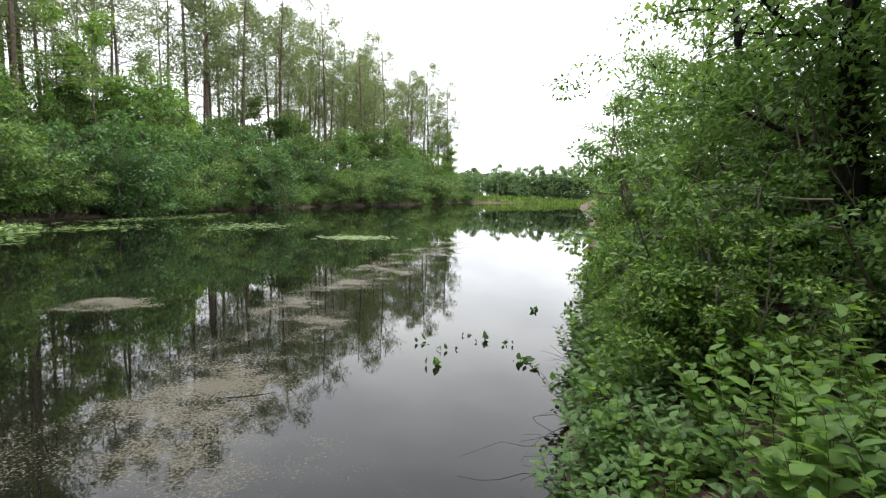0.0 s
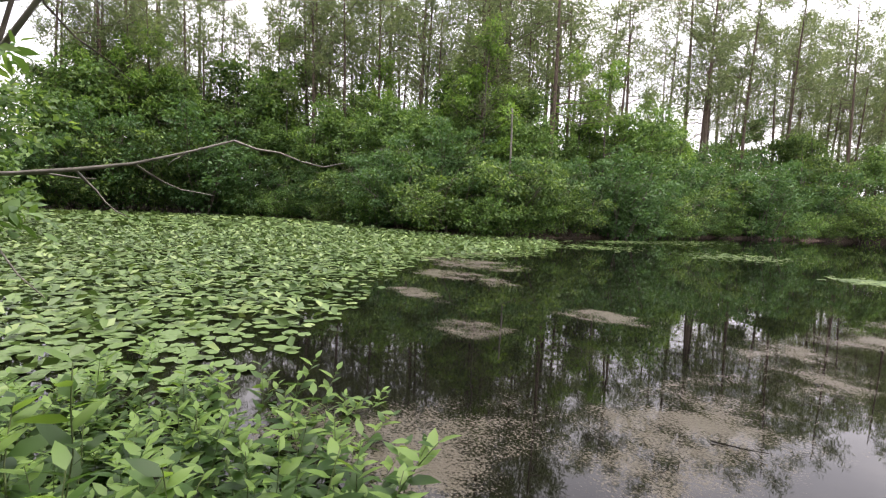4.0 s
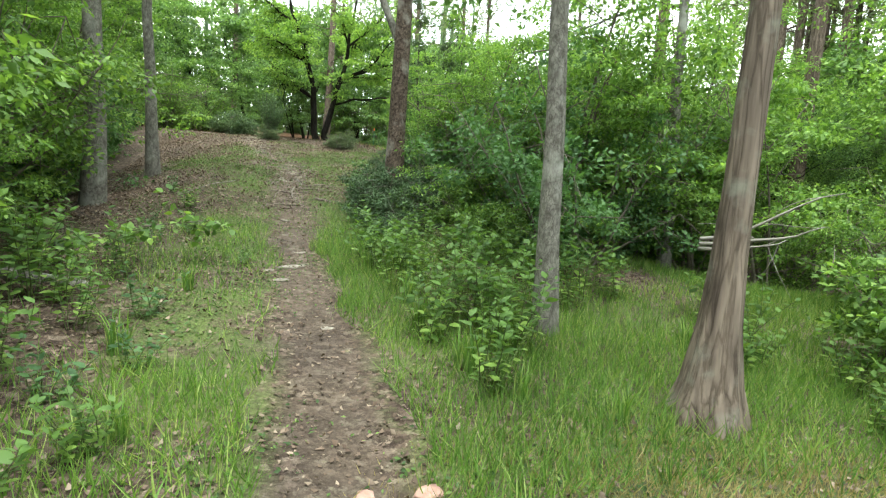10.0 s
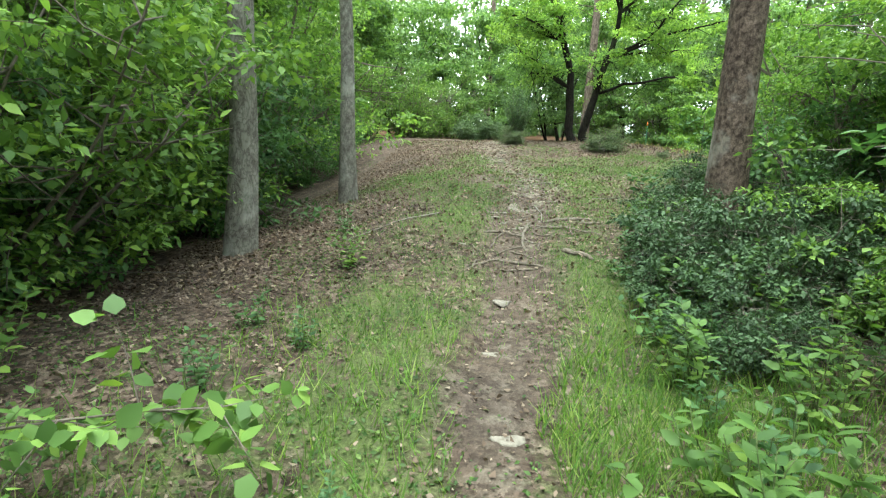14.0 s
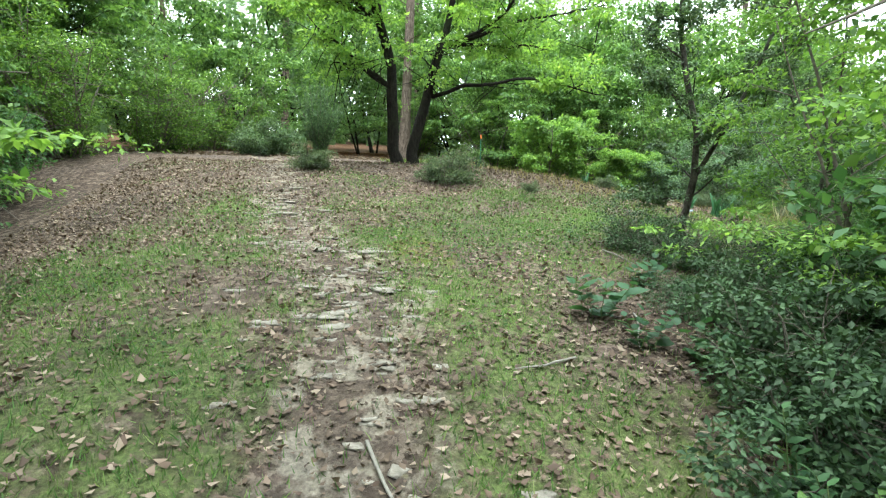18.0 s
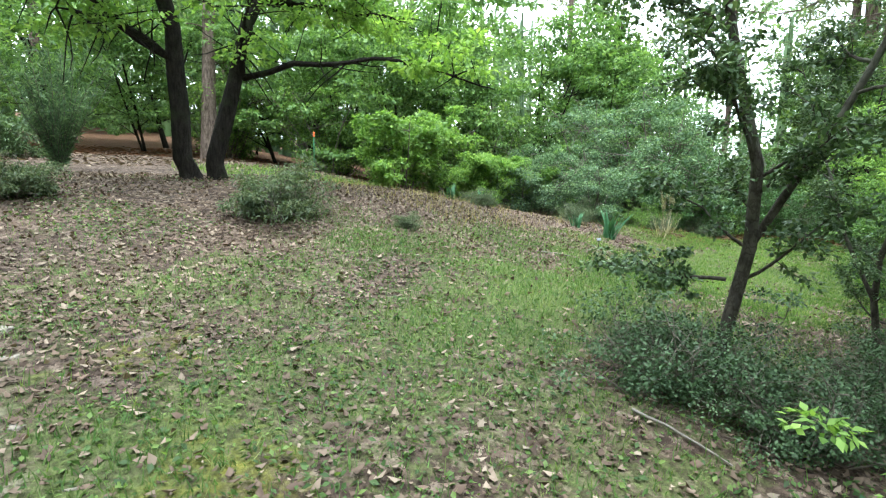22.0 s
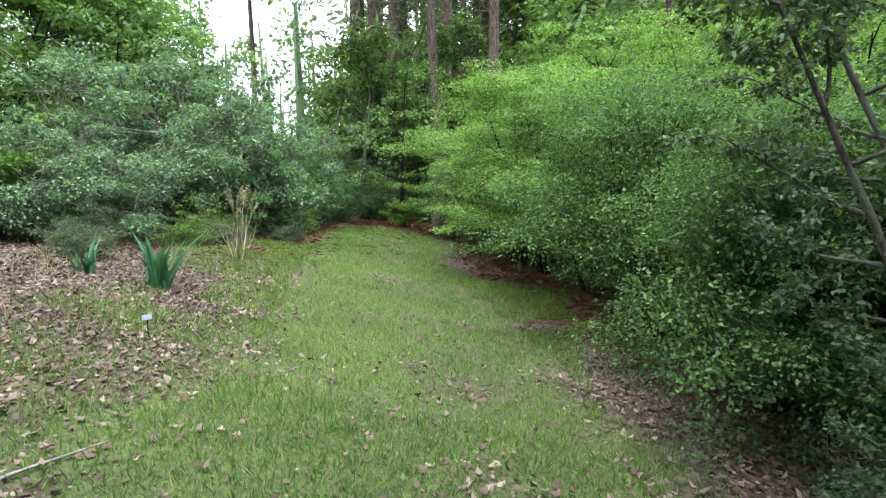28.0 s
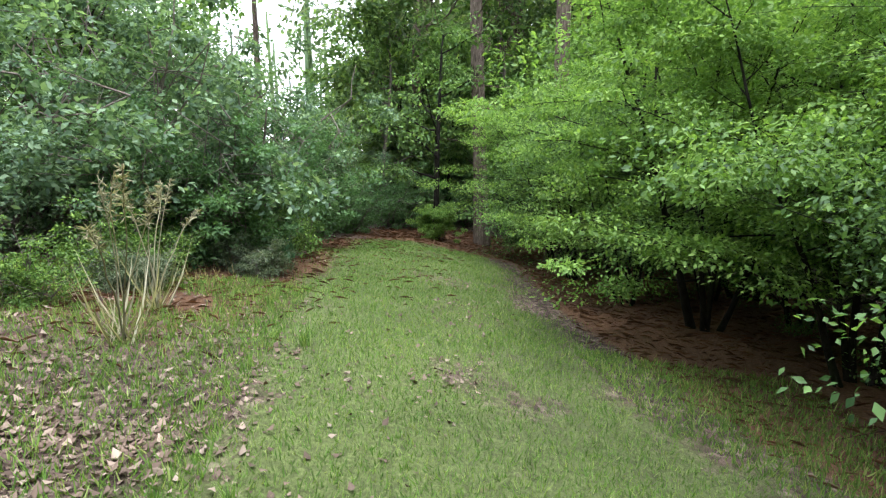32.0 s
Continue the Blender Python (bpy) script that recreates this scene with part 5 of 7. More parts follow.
for x, y, s, k in ((8.5, -8, 1.3, 1), (9.5, -14, 1.4, 0), (11, -20, 1.4, 1), (9, -2, 1.3, 1), (12, -8, 1.3, 2), (14, -15, 1.2, 1), (9.5, -26, 1.3, 0), (12, 3, 1.3, 2)):
    plant_at(bank_trees[k], x, y, None, s, 0, trail_rng)
for x, y, k in ((8, -12, 0), (11, -5, 1), (10, -18, 2), (13, -24, 3), (-9, -13, 3), (-13, -12.5, 1)):
    plant_at(far_pines[k], x, y, None, 0.7, 0, trail_rng)

weeds = [
    weed("trail_weed", 340, 0.55, 8, LEAF_OVAL, LEAF_WEED, 0.085, "leafy green weed beside the trail", "trail weeds", 8, 0.6),
    weed("trail_weed", 341, 0.4, 7, LEAF_OVAL, LEAF_DEEP, 0.065, "low round-leaved plant beside the trail", "trail weeds", 6, 0.7),
    weed("trail_weed", 342, 0.85, 7, LEAF_OVAL, LEAF_WEED, 0.10, "tall leafy herb beside the trail", "trail weeds", 9, 0.45),
]
spots = [(-1.9, -6.3, 2, 1.0), (-2.3, -6.7, 0, 1.1), (-1.75, -7.1, 0, 1.0), (-2.1, -7.6, 2, 0.9), (-1.65, -8.0, 0, 1.1), (-1.9, -8.6, 2, 0.9), (-1.6, -9.1, 1, 1.2), (-2.0, -9.6, 0, 1.1), (-1.45, -9.6, 1, 1.0), (-1.75, -10.3, 1, 1.2), (-3.1, -7.9, 0, 0.9),
         (-2.4, -8.9, 0, 1.2), (-2.3, -10.0, 2, 0.9), (-1.55, -7.5, 1, 1.0), (0.95, -4.4, 0, 0.9), (1.1, -5.5, 1, 1.1), (1.3, -6.6, 2, 0.8), (0.9, -6.9, 1, 1.2), (1.25, -7.9, 2, 0.9), (1.1, -3.4, 2, 0.9), (0.8, -2.4, 0, 0.9),
         (1.3, -9.4, 1, 1.0), (1.6, -7.2, 0, 1.2), (-3.6, -3.6, 0, 1.0), (-3.9, -4.4, 0, 0.8), (-4.2, -2.8, 0, 1.0), (-3.2, -2.4, 1, 1.2), (-2.5, -2.2, 0, 0.9), (-2.0, -2.0, 1, 1.0), (-4.3, -5.8, 2, 0.9), (-2.0, -11.4, 1, 1.0),
         (-1.85, -12.9, 1, 1.1), (-1.5, -5.4, 2, 1.0), (-1.35, -6.2, 0, 1.3), (-1.6, -6.7, 2, 1.1), (-1.4, -7.8, 2, 1.0), (-1.7, -8.3, 0, 1.4), (-2.0, -6.0, 2, 1.1), (-1.35, -8.8, 0, 1.2), (-1.5, -10.0, 0, 1.2), (-2.2, -8.2, 2, 1.2), (-2.6, -7.8, 2, 1.2), (-3.3, -7.6, 2, 1.2), (-3.9, -7.2, 0, 1.4), (-4.4, -6.4, 0, 1.3), (0.7, -4.9, 0, 0.8), (0.75, -5.9, 1, 1.0), (-2.9, -12.0, 0, 1.0), (0.2, -8.6, 1, 0.6), (-2.2, -6.5, 0, 1.3), (-3.2, -6.9, 2, 1.1), (-2.3, -7.1, 2, 1.2), (-2.0, -6.7, 0, 1.3), (-1.8, -6.0, 0, 1.0), (-2.4, -7.4, 2, 1.1), (0.75, -3.2, 2, 0.7), (0.65, -2.9, 1, 1.2), (0.9, -3.8, 0, 0.9), (-3.9, -5.4, 0, 1.0), (-4.4, -4.9, 2, 0.8), (-1.55, -11.2, 0, 1.0), (-1.8, -11.7, 1, 1.3), (-1.5, -12.2, 1, 1.2), (-1.9, -12.4, 0, 1.2), (-1.6, -12.9, 0, 0.9), (-2.1, -11.1, 2, 0.8), (-1.45, -10.6, 1, 1.2), (-1.7, -10.9, 0, 1.1), (-2.0, -13.2, 1, 1.2), (-1.35, -11.6, 1, 1.0), (-1.95, -10.6, 2, 0.8), (-2.2, -12.8, 0, 1.0), (-1.3, -8.4, 2, 0.9), (1.5, -10.4, 1, 1.0), (1.2, -11.6, 0, 0.9), (0.95, -10.0, 1, 0.8), (1.6, -12.6, 1, 1.0)]
used = set()
for x, y, k, s in spots:
    if k in used:
        plant_at(weeds[k], x, y, None, s, 0, trail_rng)
    else:
        stand(weeds[k], x, y, 0, s)
        used.add(k)
# light young growth on the slope beside the trail
young = broadleaf("young_tree", 331, 4.2, 2.6, LEAF_BRIGHT, 0.085, 2, 0.025, 0.1, 9, 12, BARK_TWIG, LEAF_OVAL, 0.36, "young tree with thin stems and light green leaves", "young trees", layered=True)
stand(young, 3.2, -7.4)
for x, y, s in ((3.0, -5.9, 0.8), (3.5, -9.6, 0.9), (2.7, -8.6, 0.5), (3.9, -11.9, 0.8), (2.9, -4.0, 0.8), (-5.2, -4.4, 0.8), (-7.6, -8.4, 1.0), (-4.9, -9.2, 0.8)):
    plant_at(young, x, y, None, s, 0, trail_rng)
for x, y, k, s in ((1.8, -7.3, 2, 1.2), (2.1, -8.0, 0, 1.5), (1.7, -6.5, 2, 1.1), (2.2, -6.9, 2, 1.3), (2.4, -9.0, 0, 1.3), (1.5, -5.8, 0, 1.3), (1.9, -5.2, 2, 1.1)):
    plant_at(weeds[k], x, y, None, s, 0, trail_rng)
# dense bushes at the foot of the pine and down the slope beside it, leaves darkened for shade
dark_bush = shrub("dark_bush", 350, 0.75, 1.2, LEAF_SHADED, 0.045, 22, 18, LEAF_SMALL, "dense leafy green bush at the foot of the pine, darkened for shade", "dark bushes", spread=0.36)
stand(dark_bush, -1.8, -11.6)
for x, y, s in ((-2.0, -12.4, 0.9), (-1.75, -11.0, 0.85), (-2.4, -11.9, 1.0), (-2.3, -13.1, 0.9), (-2.6, -13.7, 1.0), (-2.2, -11.2, 1.1), (-3.0, -12.7, 1.2), (-2.9, -14.3, 0.9), (-3.3, -13.5, 1.2), (-1.9, -10.4, 0.7), (-3.3, -15.0, 0.8), (-2.8, -11.4, 1.2)):
    plant_at(dark_bush, x, y, None, 0.9 * s, 0, trail_rng)
# leafy branch reaching over the trail from the shrubs
reach = thing("leafy_branch", "leafy low branch with pale green oval leaves beside the trail", "branch")
wood, leaves, tips = Soup(), Soup(), []
line = bent((1.55, 0.2, -0.9), (-1.0, -0.25, 0.8), 2.3, 0.06, -0.05, 8, trail_rng)
tube(wood, line, np.linspace(0.012, 0.003, 9), 4, 0, trail_rng)
for q in range(2, 9):
    for _ in range(4):
        twig = bent(line[q], trail_rng.standard_normal(3) * [1, 1, 0.3], 0.35, 0.1, 0, 3, trail_rng)
        tube(wood, twig, [0.004, 0.003, 0.002, 0.001], 3, 0, trail_rng)
        tips += list(twig[1:])
foliage(leaves, trail_rng, tips, 4, (0.08, 0.08, 0.03), 0.085, LEAF_ROUND, 0.1, 0.85)
part("twig", wood.mesh("twigs", BARK_TWIG), reach, kind="stuff")
part("foliage", leaves.mesh("branch_leaves", LEAF_WEED), reach)
stand(reach, 1.15, -8.2, 0, 1.0, 0.75)

log = Soup()
tube(log, bent((0, 0, 0), (-1.0, 0.15, -0.12), 1.9, 0.03, 0, 7, trail_rng), np.linspace(0.085, 0.06, 8), 9, 0.05, trail_rng)
stand(thing("fallen_log", "short grey fallen log under the shrubs", "log", data=log.mesh("fallen_log", BARK_GREY, True)), 3.35, -8.1, 0, 1.0, 0.22)
dead = Soup()
for z, way in ((0.0, (-1, 0.35, 0.02)), (0.05, (-0.8, 0.7, 0.05)), (0.1, (-1, 0.1, 0.1))):
    b = bent((0, 0, z), way, trail_rng.uniform(1.0, 1.7), 0.1, 0, 7, trail_rng)
    tube(dead, b, np.linspace(0.022, 0.006, 8), 5, 0.05, trail_rng)
    for q in (3, 5, 6):
        tube(dead, bent(b[q], trail_rng.standard_normal(3), 0.6, 0.15, 0, 4, trail_rng), np.linspace(0.007, 0.002, 5), 3, 0, trail_rng)
stand(thing("dead_branch", "bleached fallen branch behind the fluted tree", "branch", data=dead.mesh("dead_branch", DEADWOOD, True)), -4.4, -6.6, 0, 1.0, 0.75)


def rock(name, seed, size, thick, material, label, group):
    rng = np.random.default_rng(seed)
    bm = bmesh.new()
    bmesh.ops.create_icosphere(bm, subdivisions=2, radius=1.0)
    for v in bm.verts:
        n = noise.noise(v.co * 1.6 + Vector((seed, 0, 0))) * 0.7 + noise.noise(v.co * 3.7 + Vector((0, seed, 0))) * 0.4
        v.co = v.co * (1 + 0.8 * n)
        v.co.x *= size * 0.5
        v.co.y *= size * 0.5 * (0.62 + 0.08 * (seed % 4))
        v.co.z = max(min(v.co.z, 0.32 + 0.1 * n), -0.8) * thick
    me = bpy.data.meshes.new(name)
    bm.to_mesh(me)
    bm.free()
    me.materials.append(material)
    me.polygons.foreach_set("use_smooth", np.ones(len(me.polygons), bool))
    return thing(name, label, "stone", group, me)


slabs = [rock("trail_stone", 400 + k, z, 0.032, STONE, "flat sandy stone set in the trodden trail", "trail stones") for k, z in enumerate((0.34, 0.24, 0.18, 0.13))]
spots = [(-0.32, -8.7, 0, 1.25), (-0.15, -8.15, 0, 0.9), (-0.05, -8.45, 2, 1.0), (-0.45, -9.4, 1, 1.0), (-0.25, -10.3, 1, 0.8), (-0.6, -6.7, 2, 1.0), (-0.3, -11.2, 1, 1.0)]
for k in range(85):
    y = trail_rng.uniform(-20.5, -12.0)
    x = np.interp(-y, -TRAIL[::1, 1], TRAIL[:, 0]) + trail_rng.normal(0, 0.3) + (0.12 * np.sin(2 * y))
    spots.append((x, y, trail_rng.integers(1, 4), trail_rng.uniform(0.5, 1.0)))
for k in range(60):
    y = trail_rng.uniform(-20.5, -14.5)
    spots.append((np.interp(-y, -TRAIL[:, 1], TRAIL[:, 0]) + trail_rng.normal(0, 0.2), y, trail_rng.integers(0, 3), trail_rng.uniform(0.6, 1.15)))
for k in range(46):
    spots.append((trail_rng.normal(-0.5, 0.32), trail_rng.uniform(-17.2, -13.2), trail_rng.integers(1, 4), trail_rng.uniform(0.5, 0.95)))
used = set()
for x, y, k, s in spots:
    if k in used:
        plant_at(slabs[k], x, y, None, s, -0.009, trail_rng)
    else:
        stand(slabs[k], x, y, 30, s, -0.008)
        used.add(k)
reds = rock("red_stone", 420, 0.19, 0.07, BRICK, "small reddish stone on the trail", "red stones")
stand(reds, -0.8, -4.3, 20, 0.85, 0.025)
plant_at(reds, -0.53, -4.37, 100, 0.7, 0.02, trail_rng)

ROOTS = [(-0.5, -13.15, 52, 1.05, 0.026), (-0.2, -12.72, 88, 0.62, 0.014), (-0.3, -12.2, 160, 0.42, 0.013), (-0.58, -13.05, 92, 0.85, 0.02), (-0.62, -12.42, 80, 0.32, 0.014), (-0.2, -12.68, 132, 0.52, 0.02),
         (-0.68, -13.2, 178, 0.66, 0.028), (-0.68, -12.95, 120, 0.42, 0.018), (-0.84, -12.22, 84, 0.42, 0.034), (-0.22, -11.98, 178, 0.55, 0.022), (0.1, -12.28, 100, 0.34, 0.012), (-0.02, -11.96, 55, 0.3, 0.012)]
ROOTS += [(-0.9, -12.9, 70, 0.5, 0.012), (-0.35, -13.0, 150, 0.4, 0.011), (0.0, -12.6, 170, 0.5, 0.016), (-0.5, -12.3, 30, 0.5, 0.013), (-0.75, -12.6, 15, 0.45, 0.012), (0.12, -11.8, 160, 0.6, 0.015), (-0.6, -11.8, 20, 0.5, 0.012), (-1.05, -13.05, 172, 0.4, 0.022)]
for x, y, a, long, girth in ROOTS:
    root = Soup()
    pts = bent((0, 0, 0), (np.cos(radians(a)), np.sin(radians(a)), 0), long, 0.3, 0, 8, trail_rng)
    pts[:, 2] = height(pts[:, 0] + x, pts[:, 1] + y) - ground_z(x, y) + girth * np.array([-0.6, 0.3, 0.6, 0.5, 0.7, 0.4, 0.5, 0.2, -0.8])
    tube(root, pts, np.linspace(girth, girth * 0.45, 9), 7, 0.14, trail_rng)
    stand(thing("tree_root", "bare grey-brown tree root crossing the trail", "root", "tree roots", root.mesh("tree_root", ROOT_BARK, True)), x, y)
for k, (x, y, a, long) in enumerate(((-0.55, -13.9, 100, 0.75), (-2.4, -15.0, 60, 0.6), (-1.5, -12.0, 150, 0.9), (0.6, -13.1, 30, 1.2), (-3.0, -16.6, 95, 0.5), (-1.7, -14.4, 10, 0.4), (-4.9, -19.6, 170, 0.6))):
    twig = Soup()
    pts = bent((0, 0, 0.02), (np.cos(radians(a)), np.sin(radians(a)), 0), long, 0.1, 0, 6, trail_rng)
    pts[:, 2] = height(pts[:, 0] + x, pts[:, 1] + y) - ground_z(x, y) + 0.02
    tube(twig, pts, np.linspace(0.009, 0.004, 7), 5, 0, trail_rng)
    stand(thing("fallen_twig", "pale fallen twig on the ground", "twig", "fallen twigs", twig.mesh("fallen_twig", DEADWOOD, True)), x, y)

# ---------------------------------------------------------------- clearing on the hill
clear_rng = np.random.default_rng(61)
oak = thing("forked_tree", "dark forked tree with crooked spreading limbs and light green leaves", "tree")
wood, leaves, tips = Soup(), Soup(), []
STEMS = [((0.2, 0, 0), [(0.42, 0.1, 2.6), (0.95, 0.3, 4.4), (1.6, 0.4, 6.2), (2.0, 0.6, 8.4)], 0.17), ((-0.22, 0.05, 0), [(-0.75, 0.1, 2.4), (-1.15, 0.2, 3.8), (-1.3, 0.3, 5.4), (-1.7, 0.2, 8.2)], 0.16)]
BOUGHS = [(0, 1, (1.6, 0.4, 0.55), 2.4), (0, 2, (1.5, 0.5, 0.7), 2.6), (0, 1, (0.2, 1.0, 0.8), 2.0), (0, 3, (-0.4, 0.8, 0.7), 2.2), (1, 1, (-1.8, 0.3, 0.75), 4.6), (1, 1, (-1.5, 0.6, 0.4), 4.2), (1, 2, (-1.3, -0.4, 0.8), 3.4), (1, 2, (0.6, 0.6, 0.9), 2.0),
         (1, 3, (-1.0, 0.6, 0.6), 2.8), (1, 2, (-0.8, -1.0, 0.8), 2.4), (0, 2, (0.7, -0.9, 0.7), 2.4), (0, 3, (1.0, -0.4, 0.5), 2.4), (1, 1, (-1.9, -0.3, 0.35), 3.6), (0, 0, (1.5, 0.3, 0.5), 2.6), (0, 0, (1.2, 0.6, 0.9), 1.9), (1, 0, (-1.6, 0.6, 0.45), 4.6), (0, 1, (1.3, -0.4, 0.2), 2.2), (1, 0, (0.5, 0.8, 0.9), 1.6)]
lines = []
for base, marks, r in STEMS:
    pts = np.array([np.array(base) - [0, 0, 0.15], np.array(base) * 1.1 + [0, 0, 0.4]] + [np.array(m) for m in marks])
    u = np.linspace(0, len(pts) - 1, 16)
    fine = np.stack([np.interp(u, np.arange(len(pts)), pts[:, q]) for q in range(3)], 1) + clear_rng.normal(0, 0.03, (16, 3))
    tube(wood, fine, np.interp(np.linspace(0, 1, 16), [0, 0.08, 0.4, 1], [r * 1.5, r * 1.1, r * 0.8, r * 0.25]), 9, 0.05, clear_rng)
    lines.append(pts[2:])
for n, k, way, long in BOUGHS:
    limb = bent(lines[n][min(k, len(lines[n]) - 1)] - [0, 0, 0.5], way, long, 0.14, -0.02, 9, clear_rng)
    tube(wood, limb, np.linspace(0.065, 0.014, 10), 6, 0.05, clear_rng)
    for q in range(2, 10):
        for _ in range(3):
            twig = bent(limb[q], unit(clear_rng.standard_normal(3)) + (limb[q] - limb[q - 1]), clear_rng.uniform(0.4, 1.1), 0.14, 0, 4, clear_rng)
            tube(wood, twig, np.linspace(0.016, 0.005, 5), 4, 0, clear_rng)
            if limb[q][2] > 3.0 or q > 5:
                tips += [twig[2], twig[4]]
foliage(leaves, clear_rng, tips, 34, (0.5, 0.5, 0.2), 0.13, LEAF_SMALL, 0.15, 0.7, gather=3)
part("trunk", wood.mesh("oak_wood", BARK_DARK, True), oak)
part("crown", leaves.mesh("oak_leaves", LEAF_OAK), oak, kind="stuff")
stand(oak, -1.7, -22.75, 0, 0.72)

# feathery and low dark evergreens beside the trail
feather = Soup()
leaves = Soup()
for k in range(60):
    b = clear_rng.uniform(0, 6.28)
    stem = bent((0, 0, 0), (np.cos(b) * 0.35, np.sin(b) * 0.35, 1), clear_rng.uniform(1.0, 2.4), 0.06, 0, 6, clear_rng)
    tube(feather, stem, np.linspace(0.008, 0.002, 7), 3, 0, clear_rng)
    n = 110
    u = clear_rng.uniform(0.1, 1, n)
    at = np.stack([np.interp(u, np.linspace(0, 1, 7), stem[:, q]) for q in range(3)], 1)
    put_leaves(leaves, LEAF_NARROW, at, clear_rng.standard_normal((n, 3)) + [0, 0, 0.9], clear_rng.standard_normal((n, 3)), clear_rng.uniform(0.06, 0.16, n), 0.4)
plume_bush = thing("feathery_shrub", "upright feathery grey-green shrub beside the trail", "shrub", "feathery shrubs")
part("stem", feather.mesh("feather_stems", BARK_TWIG), plume_bush)
part("foliage", leaves.mesh("feather_leaves", LEAF_GREY), plume_bush)
stand(plume_bush, 0.05, -24.6, 0, 0.85)
LEAF_HEATH = leaf_material("heath_leaf", (0.045, 0.07, 0.042), (0.10, 0.135, 0.085), (0.17, 0.19, 0.13))
low = shrub("low_evergreen", 500, 1.1, 2.2, LEAF_HOLLY, 0.10, 20, 26, LEAF_NARROW, "low dark spreading evergreen shrub", "low evergreens", spread=0.36)
stand(low, 1.75, -28.0, 0, 0.9)
heath = shrub("heath_shrub", 501, 0.6, 1.15, LEAF_HEATH, 0.05, 26, 20, LEAF_NARROW, "low wiry grey-green shrublet on the leaf-strewn ground", "shrublets", spread=0.4)
stand(heath, -2.3, -20.65, 0, 1.0)
for x, y, s in ((0.15, -21.6, 0.75), (-3.6, -20.3, 0.3), (-3.0, -23.2, 0.4), (-6.2, -22.6, 0.45), (-8.6, -22.9, 0.6), (-9.4, -23.6, 0.8), (-12.7, -22.6, 0.6), (-11.2, -22.9, 0.6), (-6.9, -24.0, 0.6), (-12.9, -23.1, 0.7)):
    plant_at(heath, x, y, None, s, 0, clear_rng)

edge = [
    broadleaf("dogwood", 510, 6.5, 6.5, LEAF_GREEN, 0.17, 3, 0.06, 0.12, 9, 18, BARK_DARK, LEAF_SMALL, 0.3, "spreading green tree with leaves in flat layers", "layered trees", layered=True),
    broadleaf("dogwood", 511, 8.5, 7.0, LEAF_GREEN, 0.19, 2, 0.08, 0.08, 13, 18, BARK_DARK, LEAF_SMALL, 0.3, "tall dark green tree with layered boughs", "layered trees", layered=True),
    broadleaf("dogwood", 512, 2.5, 3.0, LEAF_BRIGHT, 0.13, 5, 0.03, 0.08, 6, 24, BARK_TWIG, LEAF_SMALL, 0.32, "rounded bright yellow-green young tree", "bright bushes", category="shrub"),
]
stand(edge[2], -5.9, -25.2, 0, 0.72)
plant_at(edge[2], -8.2, -25.2, 120, 0.55, 0, clear_rng)
plant_at(edge[2], -9.4, -24.9, 60, 0.5, 0, clear_rng)
stand(edge[0], -6.0, -34.0)
stand(edge[1], -2.0, -37.0)
for x, y, k, s in ((-10.0, -33, 1, 0.9), (-13.5, -31.0, 0, 1.0), (-9.0, -38, 1, 1.1), (3.5, -36, 0, 1.0), (6.5, -33, 1, 0.9), (-17, -30, 1, 0.9), (-5.5, -40, 1, 1.1), (1.5, -40, 1, 1.1), (8.5, -28, 0, 1.0), (5.8, -26.5, 0, 0.75), (6.5, -23, 0, 0.8), (9, -38, 1, 1.1), (-14, -36, 1, 1.1), (-19.5, -26.3, 0, 0.45), (-27, -24.5, 0, 0.8), (-8.6, -30.6, 0, 0.8), (-11.6, -29.2, 0, 0.75), (-4.9, -32.4, 0, 0.8), (-14.6, -28.4, 0, 0.8), (-7.0, -32.0, 1, 0.6), (-10.0, -31.0, 1, 0.6), (-17.5, -27.6, 0, 0.4), (3.4, -33.0, 0, 0.7), (-1.2, -34.0, 0, 0.7)):
    plant_at(edge[k], x, y, None, s, 0, clear_rng)
for x, y, k, s in ((4.6, -27.0, 1, 0.8), (5.2, -24.4, 1, 0.8), (4.6, -30.0, 1, 0.8), (5.6, -21.0, 0, 0.8), (7.2, -25, 1, 1.0), (5.0, -19.0, 0, 0.8), (-6.2, -31.0, 1, 0.9), (-9.6, -29.2, 1, 0.9), (-12.8, -28.0, 0, 0.9), (-3.4, -33.2, 1, 0.9), (4.0, -31.6, 1, 1.0)):
    plant_at(under[k], x, y, None, s, 0, clear_rng)
for x, y, k, s in ((-2.6, -31.5, 0, 1.0), (-5, -44, 2, 1.0), (-10, -43, 0, 1.1), (-15, -40, 3, 1.0), (-20, -36, 0, 1.0), (3, -45, 1, 1.0), (8, -41, 2, 1.0), (-21.1, -21.6, 0, 0.95), 
                   (-20.3, -19.8, 1, 0.95), (-33, -23, 0, 1.1), (-31, -27, 2, 1.1), (-36, -30, 1, 1.1), (-34, -36, 3, 1.1), (-12.5, -38.5, 2, 1.0), (-38, -20, 2, 1.1), (13, -34, 0, 1.0)):
    plant_at(far_pines[k], x, y, None, s * 0.78, 0, clear_rng)

